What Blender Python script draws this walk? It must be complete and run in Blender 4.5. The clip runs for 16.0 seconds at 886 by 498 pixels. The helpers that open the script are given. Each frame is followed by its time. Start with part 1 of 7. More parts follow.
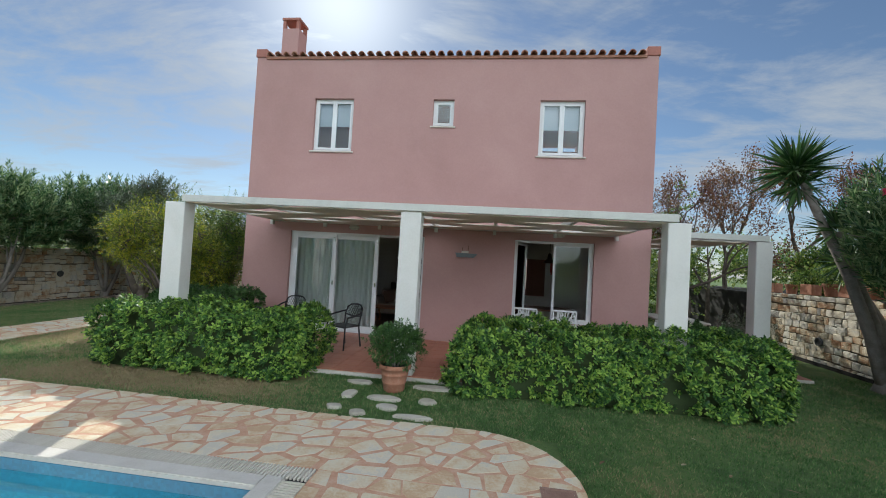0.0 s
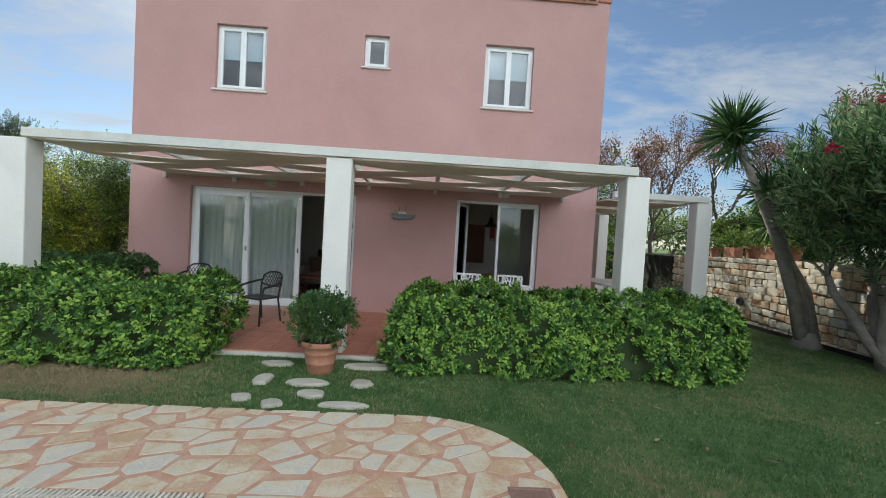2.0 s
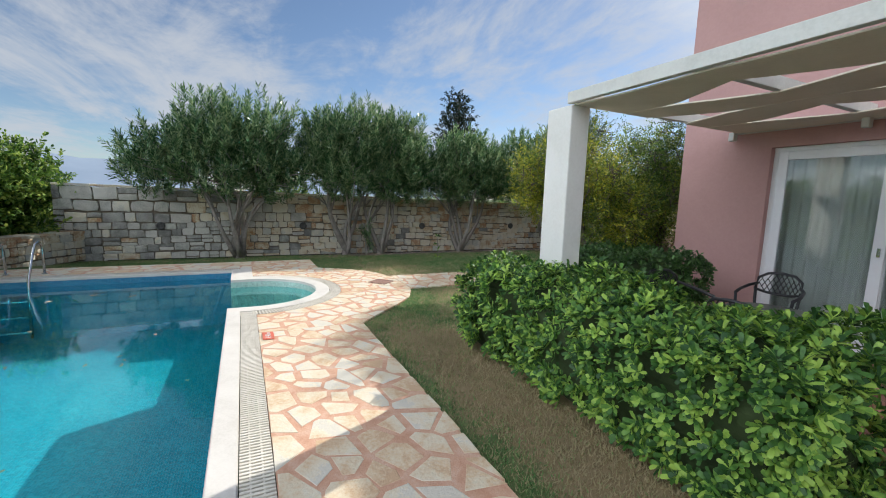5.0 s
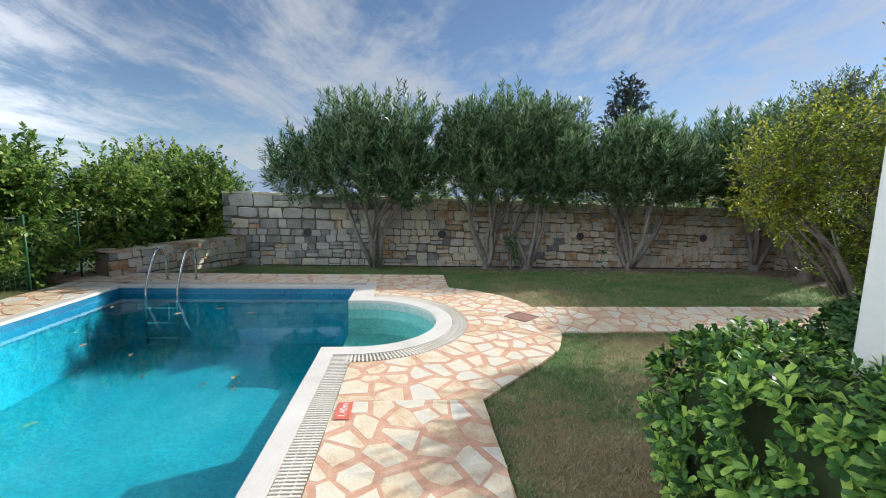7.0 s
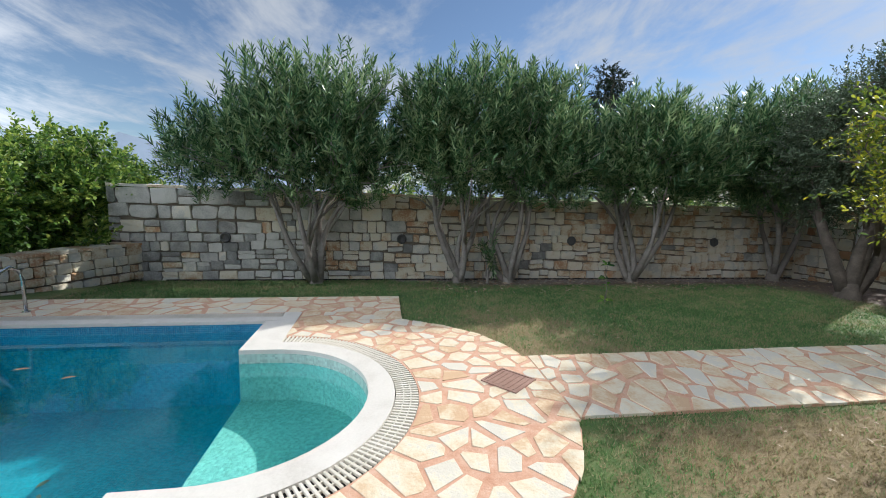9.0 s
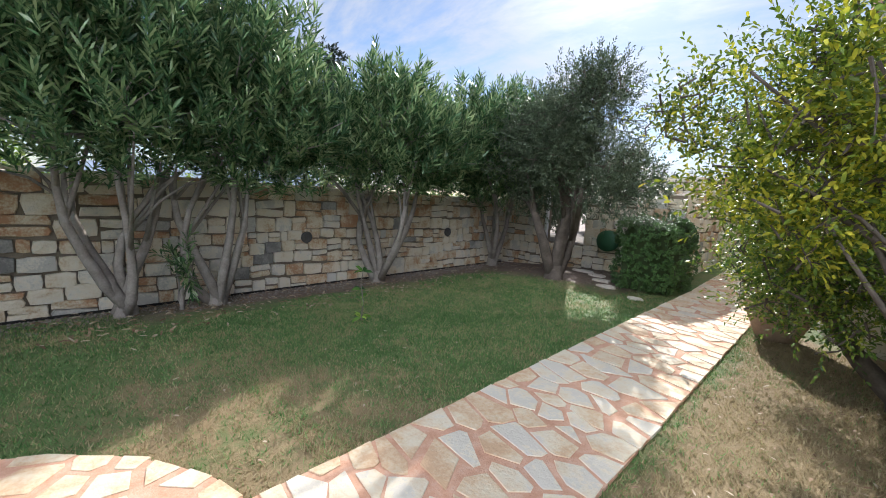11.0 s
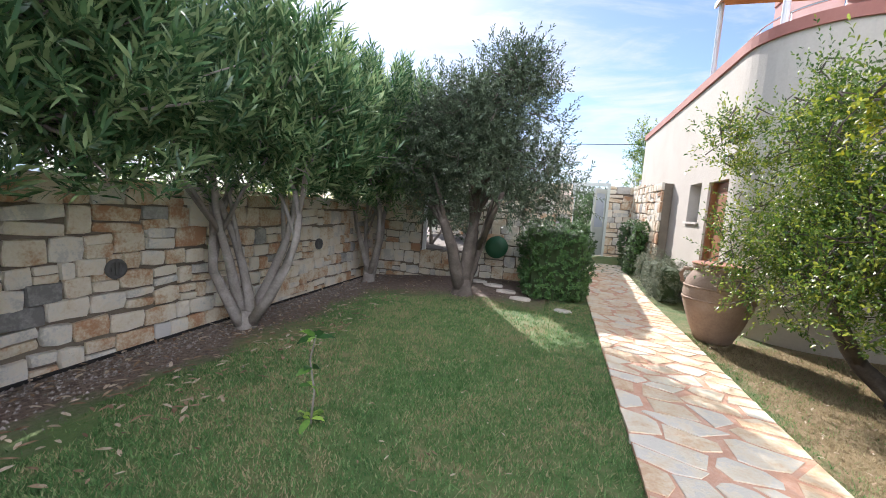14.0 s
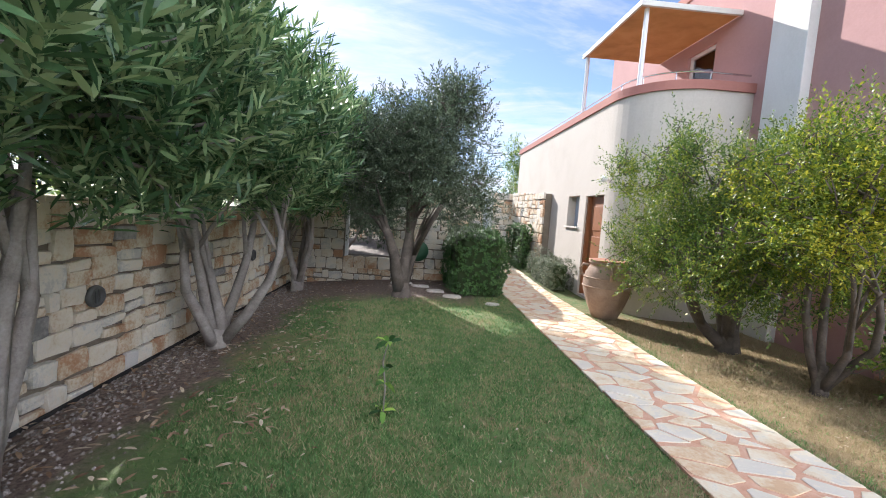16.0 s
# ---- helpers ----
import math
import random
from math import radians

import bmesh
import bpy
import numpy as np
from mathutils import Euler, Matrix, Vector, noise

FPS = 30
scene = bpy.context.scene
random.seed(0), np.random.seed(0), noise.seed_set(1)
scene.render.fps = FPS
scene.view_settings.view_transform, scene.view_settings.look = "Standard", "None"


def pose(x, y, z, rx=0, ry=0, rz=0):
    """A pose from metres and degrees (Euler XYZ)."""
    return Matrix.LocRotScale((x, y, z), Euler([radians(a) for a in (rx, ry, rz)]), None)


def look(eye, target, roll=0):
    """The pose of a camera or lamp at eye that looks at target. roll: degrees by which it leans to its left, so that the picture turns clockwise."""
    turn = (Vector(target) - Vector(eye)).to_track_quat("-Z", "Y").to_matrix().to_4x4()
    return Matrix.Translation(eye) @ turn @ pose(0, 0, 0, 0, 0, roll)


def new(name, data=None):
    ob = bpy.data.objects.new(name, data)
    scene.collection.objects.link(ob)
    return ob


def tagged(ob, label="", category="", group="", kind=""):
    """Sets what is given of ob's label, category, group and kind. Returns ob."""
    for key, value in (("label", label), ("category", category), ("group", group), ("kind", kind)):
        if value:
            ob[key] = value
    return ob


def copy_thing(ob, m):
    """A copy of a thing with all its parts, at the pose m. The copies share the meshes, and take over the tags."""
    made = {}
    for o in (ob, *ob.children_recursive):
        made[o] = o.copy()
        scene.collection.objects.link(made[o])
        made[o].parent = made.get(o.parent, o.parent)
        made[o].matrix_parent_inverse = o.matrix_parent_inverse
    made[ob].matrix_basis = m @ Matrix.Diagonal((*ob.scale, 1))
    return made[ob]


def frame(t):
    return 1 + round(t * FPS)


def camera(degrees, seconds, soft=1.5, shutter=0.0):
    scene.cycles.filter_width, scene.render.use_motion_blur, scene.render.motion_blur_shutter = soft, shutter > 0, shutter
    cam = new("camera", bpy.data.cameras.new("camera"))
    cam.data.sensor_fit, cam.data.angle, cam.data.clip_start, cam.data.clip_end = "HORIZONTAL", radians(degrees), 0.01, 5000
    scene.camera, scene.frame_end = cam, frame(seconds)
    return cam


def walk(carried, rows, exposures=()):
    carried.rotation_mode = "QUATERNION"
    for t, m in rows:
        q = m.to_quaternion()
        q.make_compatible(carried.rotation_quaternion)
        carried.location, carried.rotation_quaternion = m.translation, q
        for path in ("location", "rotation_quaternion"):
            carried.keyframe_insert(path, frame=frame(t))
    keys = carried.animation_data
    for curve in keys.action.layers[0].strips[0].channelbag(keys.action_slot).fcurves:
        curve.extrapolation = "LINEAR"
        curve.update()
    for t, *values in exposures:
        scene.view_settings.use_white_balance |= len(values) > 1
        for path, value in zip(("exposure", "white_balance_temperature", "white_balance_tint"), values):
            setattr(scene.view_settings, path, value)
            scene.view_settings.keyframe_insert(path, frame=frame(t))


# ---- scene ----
cam = camera(94.4, 16.0, soft=1.0)
PATH = [
    (0, (-0.079, -0.263, 1.888), (-0.328, 1.72, 1.944), 3.3),
    (0.5, (-0.002, -0.171, 1.816), (0.027, 1.827, 1.903), 3.2),
    (1, (0.077, 0.068, 1.744), (0.274, 2.057, 1.81), 3.1),
    (1.5, (-0.007, 0.341, 1.681), (0.238, 2.325, 1.689), 3.2),
    (2, (-0.241, 0.67, 1.687), (-0.153, 2.667, 1.623), 3.3),
    (2.5, (-0.477, 1.072, 1.679), (-0.775, 3.047, 1.573), 3.1),
    (3, (-0.724, 1.467, 1.653), (-1.477, 3.315, 1.516), 2.9),
    (3.5, (-0.964, 1.874, 1.637), (-2.104, 3.509, 1.47), 2.6),
    (4, (-1.246, 2.355, 1.654), (-2.683, 3.73, 1.455), 2.3),
    (4.5, (-1.652, 2.747, 1.624), (-3.299, 3.86, 1.398), 2.0),
    (5, (-2.035, 3.104, 1.639), (-3.818, 3.977, 1.392), 1.9),
    (5.2, (-2.217, 3.194, 1.649), (-4.037, 3.985, 1.405), 1.8),
    (7.3, (-4.194, 3.91, 1.708), (-6.174, 4.008, 1.446), 1.3),
    (7.5, (-4.421, 3.962, 1.694), (-6.403, 4.024, 1.43), 1.3),
    (8, (-5.008, 4.078, 1.697), (-6.991, 4.104, 1.437), 1.3),
    (8.5, (-5.566, 4.174, 1.675), (-7.547, 4.271, 1.418), 1.4),
    (9, (-6.112, 4.338, 1.646), (-8.074, 4.624, 1.383), 1.5),
    (9.5, (-6.675, 4.491, 1.618), (-8.574, 5.059, 1.352), 1.8),
    (10, (-7.178, 4.6, 1.606), (-8.952, 5.484, 1.34), 2.3),
    (10.2, (-7.371, 4.67, 1.596), (-9.079, 5.675, 1.327), 2.5),
    (12.3, (-9.117, 5.768, 1.563), (-9.968, 7.563, 1.331), 3.7),
    (12.5, (-9.269, 5.838, 1.571), (-10.063, 7.659, 1.342), 3.7),
    (13, (-9.755, 5.878, 1.566), (-10.422, 7.751, 1.347), 3.9),
    (13.5, (-10.224, 5.771, 1.542), (-10.814, 7.67, 1.325), 4.0),
    (14, (-10.673, 5.537, 1.536), (-11.207, 7.453, 1.327), 4.0),
    (14.5, (-11.152, 5.223, 1.546), (-11.622, 7.156, 1.337), 4.0),
    (15, (-11.512, 4.919, 1.586), (-11.879, 6.874, 1.386), 3.9),
    (15.5, (-11.79, 4.75, 1.592), (-11.971, 6.733, 1.402), 3.9),
    (16, (-12.009, 4.653, 1.656), (-11.878, 6.642, 1.483), 3.9),
]
EXPOSURES = [(0.0, 0.36, 6200, 5), (1.5, 0.56, 6200, 4), (2.5, 0.68, 6450, 6), (3.5, 0.76, 6450, 9), (5.0, 0.60, 6250, 9), (8.0, 0.54, 6050, 8), (10.0, 0.76, 6150, 10), (12.5, 1.32, 6200, 16), (16.0, 1.43, 6150, 17)]
walk(cam, [(t, look(eye, target, roll)) for t, eye, target, roll in PATH], EXPOSURES)

# ---- sky and sun ----
SUN_WAY = Vector((-0.337, 0.783, 0.523)).normalized()     # towards the sun
SUN_EL = math.asin(SUN_WAY.z)
SUN_AZ = math.atan2(SUN_WAY.x, SUN_WAY.y)


def sky():
    w = bpy.data.worlds.new("sky")
    scene.world = w
    w.use_nodes = True
    n, l = w.node_tree.nodes, w.node_tree.links
    n.clear()
    out = n.new("ShaderNodeOutputWorld")
    bg = n.new("ShaderNodeBackground")
    tex = n.new("ShaderNodeTexSky")
    tex.sky_type, tex.sun_disc = "NISHITA", False
    tex.sun_elevation, tex.sun_rotation = SUN_EL, SUN_AZ
    tex.air_density, tex.dust_density, tex.ozone_density = 0.9, 0.15, 2.5
    co = n.new("ShaderNodeTexCoord")
    sep = n.new("ShaderNodeSeparateXYZ")
    l.new(co.outputs["Generated"], sep.inputs[0])
    # a flat cloud deck: the direction divided by its height
    zz = math_node(n, l, "MAXIMUM", sep.outputs["Z"], 0.0)
    zz = math_node(n, l, "ADD", zz, 0.14)
    px = math_node(n, l, "DIVIDE", sep.outputs["X"], zz)
    py = math_node(n, l, "DIVIDE", sep.outputs["Y"], zz)
    com = n.new("ShaderNodeCombineXYZ")
    l.new(px, com.inputs[0])
    l.new(py, com.inputs[1])
    maps = n.new("ShaderNodeMapping")
    maps.inputs["Rotation"].default_value = (0, 0, radians(35))
    maps.inputs["Scale"].default_value = (0.7, 1.25, 1)
    maps.inputs["Location"].default_value = (1.7, 0.6, 0)
    l.new(com.outputs[0], maps.inputs[0])
    big = noise_node(n, l, maps.outputs[0], 0.75, 9, 0.66, 0.55)
    fine = noise_node(n, l, maps.outputs[0], 2.6, 8, 0.62, 0.9)
    mixd = math_node(n, l, "MULTIPLY_ADD", fine, 0.38, big)
    ramp = n.new("ShaderNodeMapRange")
    ramp.interpolation_type = "SMOOTHSTEP"
    ramp.inputs["From Min"].default_value, ramp.inputs["From Max"].default_value = 0.56, 0.84
    l.new(mixd, ramp.inputs["Value"])
    # clouds scatter more light forward, around the sun
    dot = n.new("ShaderNodeVectorMath")
    dot.operation = "DOT_PRODUCT"
    dot.inputs[1].default_value = SUN_WAY
    l.new(co.outputs["Generated"], dot.inputs[0])
    lobe = math_node(n, l, "MAXIMUM", dot.outputs["Value"], 0.0)
    near = math_node(n, l, "POWER", lobe, 55.0)
    wide = math_node(n, l, "POWER", lobe, 4.0)
    glow = math_node(n, l, "MULTIPLY", near, 8.0)
    glow = math_node(n, l, "MULTIPLY_ADD", wide, 0.2, glow)
    # fill light added out of view: sky brightened overhead and opposite the sun, fading towards the horizon
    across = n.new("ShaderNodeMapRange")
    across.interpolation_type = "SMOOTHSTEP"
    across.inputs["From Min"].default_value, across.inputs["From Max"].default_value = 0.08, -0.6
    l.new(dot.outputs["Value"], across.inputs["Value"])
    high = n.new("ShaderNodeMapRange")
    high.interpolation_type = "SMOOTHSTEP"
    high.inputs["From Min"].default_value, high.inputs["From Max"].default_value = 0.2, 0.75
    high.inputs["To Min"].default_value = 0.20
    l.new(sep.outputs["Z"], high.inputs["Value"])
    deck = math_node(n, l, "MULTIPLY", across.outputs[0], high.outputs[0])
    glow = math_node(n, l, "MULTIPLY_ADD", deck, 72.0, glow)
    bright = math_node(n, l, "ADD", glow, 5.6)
    white = n.new("ShaderNodeVectorMath")
    white.operation = "SCALE"
    white.inputs[0].default_value = (0.95, 0.98, 1.04)
    l.new(bright, white.inputs["Scale"])
    thin = math_node(n, l, "MULTIPLY_ADD", near, 0.6, math_node(n, l, "MULTIPLY_ADD", wide, 0.05, 0.04))
    cover = math_node(n, l, "MAXIMUM", math_node(n, l, "MULTIPLY", ramp.outputs[0], 0.85), thin)
    # the added fill also thickens the cloud cover where it is brightest
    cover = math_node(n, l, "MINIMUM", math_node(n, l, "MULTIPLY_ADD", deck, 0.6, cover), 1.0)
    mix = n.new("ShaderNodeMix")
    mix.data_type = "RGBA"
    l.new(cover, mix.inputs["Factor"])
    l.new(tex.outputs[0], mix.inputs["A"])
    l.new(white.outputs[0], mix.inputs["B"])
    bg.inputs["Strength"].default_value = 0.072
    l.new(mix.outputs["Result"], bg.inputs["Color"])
    l.new(bg.outputs[0], out.inputs[0])


def math_node(n, l, op, a, b, c=None):
    m = n.new("ShaderNodeMath")
    m.operation = op
    for k, v in enumerate((a, b) if c is None else (a, b, c)):
        if isinstance(v, (int, float)):
            m.inputs[k].default_value = v
        else:
            l.new(v, m.inputs[k])
    return m.outputs[0]


def noise_node(n, l, vec, scale, detail=4, rough=0.55, distort=0.0):
    t = n.new("ShaderNodeTexNoise")
    t.inputs["Scale"].default_value, t.inputs["Detail"].default_value = scale, detail
    t.inputs["Roughness"].default_value, t.inputs["Distortion"].default_value = rough, distort
    l.new(vec, t.inputs["Vector"])
    return t.outputs[0]


sky()
sun = new("sun", bpy.data.lights.new("sun", "SUN"))
sun.data.energy, sun.data.angle, sun.data.color = 3.6, radians(0.55), (1.0, 0.94, 0.85)
sun.matrix_world = look((0, 0, 0), -SUN_WAY)


# ---- materials ----
def material(name, tones, rough=0.8, scale=3.0, fine=40.0, bump=0.3, bump_scale=60.0, vary=0.0, metal=0.0,
             leaf=0.0, spec=0.5, blotch=1.0, coarse_bump=0.0):
    """Noise at two scales between tones; vary: how far pieces differ from one another; leaf: share of light let through."""
    m = bpy.data.materials.new(name)
    m.use_nodes = True
    n, l = m.node_tree.nodes, m.node_tree.links
    b = n["Principled BSDF"]
    geo = n.new("ShaderNodeNewGeometry")
    pos = geo.outputs["Position"]
    big = noise_node(n, l, pos, scale, 5, 0.6, 0.4)
    small = noise_node(n, l, pos, fine, 3, 0.6)
    v = math_node(n, l, "MULTIPLY_ADD", small, 0.45, math_node(n, l, "MULTIPLY", big, blotch))
    if vary:
        info = n.new("ShaderNodeObjectInfo")
        r = math_node(n, l, "FRACT", math_node(n, l, "ADD", info.outputs["Random"], geo.outputs["Random Per Island"]), 0.0)
        v = math_node(n, l, "MULTIPLY_ADD", math_node(n, l, "SUBTRACT", r, 0.5), vary, v)
    ramp = n.new("ShaderNodeValToRGB")
    els = ramp.color_ramp.elements
    lo, hi = 0.725 * blotch + 0.0 - 0.3, 0.725 * blotch + 0.3
    while len(els) < len(tones):
        els.new(0.5)
    for k, c in enumerate(tones):
        els[k].position = min(1, max(0, lo + (hi - lo) * k / max(1, len(tones) - 1)))
        els[k].color = (*c, 1)
    l.new(v, ramp.inputs[0])
    l.new(ramp.outputs[0], b.inputs["Base Color"])
    b.inputs["Roughness"].default_value = rough
    b.inputs["Metallic"].default_value = metal
    b.inputs["Specular IOR Level"].default_value = spec
    if bump:
        bn = n.new("ShaderNodeBump")
        bn.inputs["Strength"].default_value, bn.inputs["Distance"].default_value = bump, 0.01
        h = noise_node(n, l, pos, bump_scale, 4, 0.6)
        if coarse_bump:
            h = math_node(n, l, "MULTIPLY_ADD", noise_node(n, l, pos, bump_scale / 7, 3, 0.5), coarse_bump, h)
        l.new(h, bn.inputs["Height"])
        l.new(bn.outputs[0], b.inputs["Normal"])
    if leaf:
        tr = n.new("ShaderNodeBsdfTranslucent")
        l.new(ramp.outputs[0], tr.inputs["Color"])
        mix = n.new("ShaderNodeMixShader")
        mix.inputs[0].default_value = leaf
        l.new(b.outputs[0], mix.inputs[1])
        l.new(tr.outputs[0], mix.inputs[2])
        l.new(mix.outputs[0], n["Material Output"].inputs[0])
    return m


def glass_material():
    m = bpy.data.materials.new("window_glass")
    m.use_nodes = True
    n, l = m.node_tree.nodes, m.node_tree.links
    n.clear()
    out = n.new("ShaderNodeOutputMaterial")
    fr = n.new("ShaderNodeFresnel")
    fr.inputs["IOR"].default_value = 1.6
    gl = n.new("ShaderNodeBsdfGlossy")
    gl.inputs["Roughness"].default_value = 0.0
    tr = n.new("ShaderNodeBsdfTransparent")
    tr.inputs["Color"].default_value = (0.92, 0.95, 0.94, 1)
    mix = n.new("ShaderNodeMixShader")
    l.new(math_node(n, l, "MULTIPLY_ADD", fr.outputs[0], 1.2, 0.0), mix.inputs[0])
    l.new(tr.outputs[0], mix.inputs[1])
    l.new(gl.outputs[0], mix.inputs[2])
    l.new(mix.outputs[0], out.inputs[0])
    return m


def water_material():
    m = bpy.data.materials.new("pool_water")
    m.use_nodes = True
    n, l = m.node_tree.nodes, m.node_tree.links
    n.clear()
    out = n.new("ShaderNodeOutputMaterial")
    fr = n.new("ShaderNodeFresnel")
    fr.inputs["IOR"].default_value = 1.33
    geo = n.new("ShaderNodeNewGeometry")
    bn = n.new("ShaderNodeBump")
    bn.inputs["Strength"].default_value, bn.inputs["Distance"].default_value = 0.05, 0.02
    l.new(noise_node(n, l, geo.outputs["Position"], 4.0, 3, 0.5, 0.3), bn.inputs["Height"])
    gl = n.new("ShaderNodeBsdfGlossy")
    gl.inputs["Roughness"].default_value = 0.0
    rf = n.new("ShaderNodeBsdfRefraction")
    rf.inputs["IOR"].default_value, rf.inputs["Roughness"].default_value = 1.33, 0.0
    rf.inputs["Color"].default_value = (0.70, 0.98, 0.98, 1)
    for node in (fr, gl, rf):
        l.new(bn.outputs[0], node.inputs["Normal"])
    mix = n.new("ShaderNodeMixShader")
    l.new(fr.outputs[0], mix.inputs[0])
    l.new(rf.outputs[0], mix.inputs[1])
    l.new(gl.outputs[0], mix.inputs[2])
    l.new(mix.outputs[0], out.inputs[0])
    return m


def mosaic_material(name, tones, size=0.025):
    """Small square pool tiles with pale joints."""
    m = material(name, tones, 0.25, 1.2, 20, 0)
    n, l = m.node_tree.nodes, m.node_tree.links
    b = n["Principled BSDF"]
    ramp = b.inputs["Base Color"].links[0].from_socket
    geo = n.new("ShaderNodeNewGeometry")
    sep = n.new("ShaderNodeSeparateXYZ")
    l.new(geo.outputs["Position"], sep.inputs[0])
    line = None
    for k in range(3):
        f = math_node(n, l, "FRACT", math_node(n, l, "MULTIPLY_ADD", sep.outputs[k], 1 / size, 0.27), 0.0)
        g = math_node(n, l, "LESS_THAN", f, 0.09)
        line = g if line is None else math_node(n, l, "MAXIMUM", line, g)
    cell = n.new("ShaderNodeVectorMath")
    cell.operation = "SNAP"
    cell.inputs[1].default_value = (size, size, size)
    l.new(geo.outputs["Position"], cell.inputs[0])
    wn = n.new("ShaderNodeTexWhiteNoise")
    l.new(cell.outputs[0], wn.inputs[0])
    hsv = n.new("ShaderNodeHueSaturation")
    l.new(ramp, hsv.inputs["Color"])
    l.new(math_node(n, l, "MULTIPLY_ADD", wn.outputs[0], 0.35, 0.83), hsv.inputs["Value"])
    mix = n.new("ShaderNodeMix")
    mix.data_type = "RGBA"
    l.new(math_node(n, l, "MULTIPLY", line, 0.2), mix.inputs["Factor"])
    l.new(hsv.outputs[0], mix.inputs["A"])
    mix.inputs["B"].default_value = (0.62, 0.74, 0.76, 1)
    l.new(mix.outputs["Result"], b.inputs["Base Color"])
    return m


def lawn_material(name, blade):
    """Green turf with dry straw patches and bare earth towards the beds."""
    m = bpy.data.materials.new(name)
    m.use_nodes = True
    n, l = m.node_tree.nodes, m.node_tree.links
    b = n["Principled BSDF"]
    geo = n.new("ShaderNodeNewGeometry")
    pos = geo.outputs["Position"]
    sep = n.new("ShaderNodeSeparateXYZ")
    l.new(pos, sep.inputs[0])
    big = noise_node(n, l, pos, 0.9, 5, 0.65, 0.5)
    small = noise_node(n, l, pos, 45, 3, 0.6)
    v = math_node(n, l, "MULTIPLY_ADD", small, 0.35, big)
    v = math_node(n, l, "MULTIPLY_ADD", math_node(n, l, "SUBTRACT", noise_node(n, l, pos, 7.0, 4, 0.7, 0.3), 0.5), 0.75, v)
    if blade:
        v = math_node(n, l, "MULTIPLY_ADD", geo.outputs["Random Per Island"], 0.62, math_node(n, l, "SUBTRACT", v, 0.29))
    green = n.new("ShaderNodeValToRGB")
    e = green.color_ramp.elements
    e.new(0.5), e.new(0.5)
    tones = [(0.075, 0.165, 0.055), (0.125, 0.245, 0.08), (0.22, 0.32, 0.125), (0.39, 0.32, 0.19)]
    if not blade:
        tones = [(0.075, 0.125, 0.045), (0.11, 0.175, 0.055), (0.18, 0.19, 0.08), (0.29, 0.22, 0.12)]
    for k, (p, c) in enumerate(zip((0.38, 0.60, 0.80, 0.95), tones)):
        e[k].position, e[k].color = p, (*c, 1)
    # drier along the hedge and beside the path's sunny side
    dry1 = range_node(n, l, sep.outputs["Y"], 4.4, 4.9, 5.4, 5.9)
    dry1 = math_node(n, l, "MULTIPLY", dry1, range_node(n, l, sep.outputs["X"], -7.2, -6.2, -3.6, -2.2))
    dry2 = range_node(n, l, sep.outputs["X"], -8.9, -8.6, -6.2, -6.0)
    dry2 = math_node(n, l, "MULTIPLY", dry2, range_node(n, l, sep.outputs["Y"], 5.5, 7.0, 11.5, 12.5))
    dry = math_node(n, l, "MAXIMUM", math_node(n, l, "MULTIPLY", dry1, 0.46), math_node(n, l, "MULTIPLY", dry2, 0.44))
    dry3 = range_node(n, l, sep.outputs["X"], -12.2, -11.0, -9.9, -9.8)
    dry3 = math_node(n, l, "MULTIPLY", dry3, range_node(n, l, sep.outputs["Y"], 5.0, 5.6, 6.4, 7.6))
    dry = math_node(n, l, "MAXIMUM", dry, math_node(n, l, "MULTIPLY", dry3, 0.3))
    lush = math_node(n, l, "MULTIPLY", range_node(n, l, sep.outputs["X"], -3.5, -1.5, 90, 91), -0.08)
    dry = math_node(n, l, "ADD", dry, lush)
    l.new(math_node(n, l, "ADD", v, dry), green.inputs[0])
    soil = n.new("ShaderNodeValToRGB")
    soil.color_ramp.elements[0].color, soil.color_ramp.elements[1].color = (0.09, 0.06, 0.045, 1), (0.26, 0.20, 0.16, 1)
    soil.color_ramp.elements[0].position, soil.color_ramp.elements[1].position = 0.35, 0.7
    l.new(noise_node(n, l, pos, 22, 6, 0.7), soil.inputs[0])
    edge = math_node(n, l, "MULTIPLY_ADD", noise_node(n, l, pos, 1.6, 4, 0.6), 1.6, -0.8)
    bed = range_node(n, l, math_node(n, l, "ADD", sep.outputs["X"], edge), -99, -98, -14.15, -13.75)
    bed = math_node(n, l, "MULTIPLY", bed, range_node(n, l, sep.outputs["Y"], 5.2, 6.6, 90, 91))
    bed2 = range_node(n, l, math_node(n, l, "ADD", sep.outputs["Y"], edge), 12.2, 12.9, 90, 91)
    bed2 = math_node(n, l, "MULTIPLY", bed2, range_node(n, l, sep.outputs["X"], -99, -98, -10.9, -10.5))
    mix = n.new("ShaderNodeMix")
    mix.data_type = "RGBA"
    l.new(math_node(n, l, "MAXIMUM", bed, bed2), mix.inputs["Factor"])
    l.new(green.outputs[0], mix.inputs["A"])
    l.new(soil.outputs[0], mix.inputs["B"])
    l.new(mix.outputs["Result"], b.inputs["Base Color"])
    b.inputs["Roughness"].default_value = 0.75
    b.inputs["Specular IOR Level"].default_value = 0.25
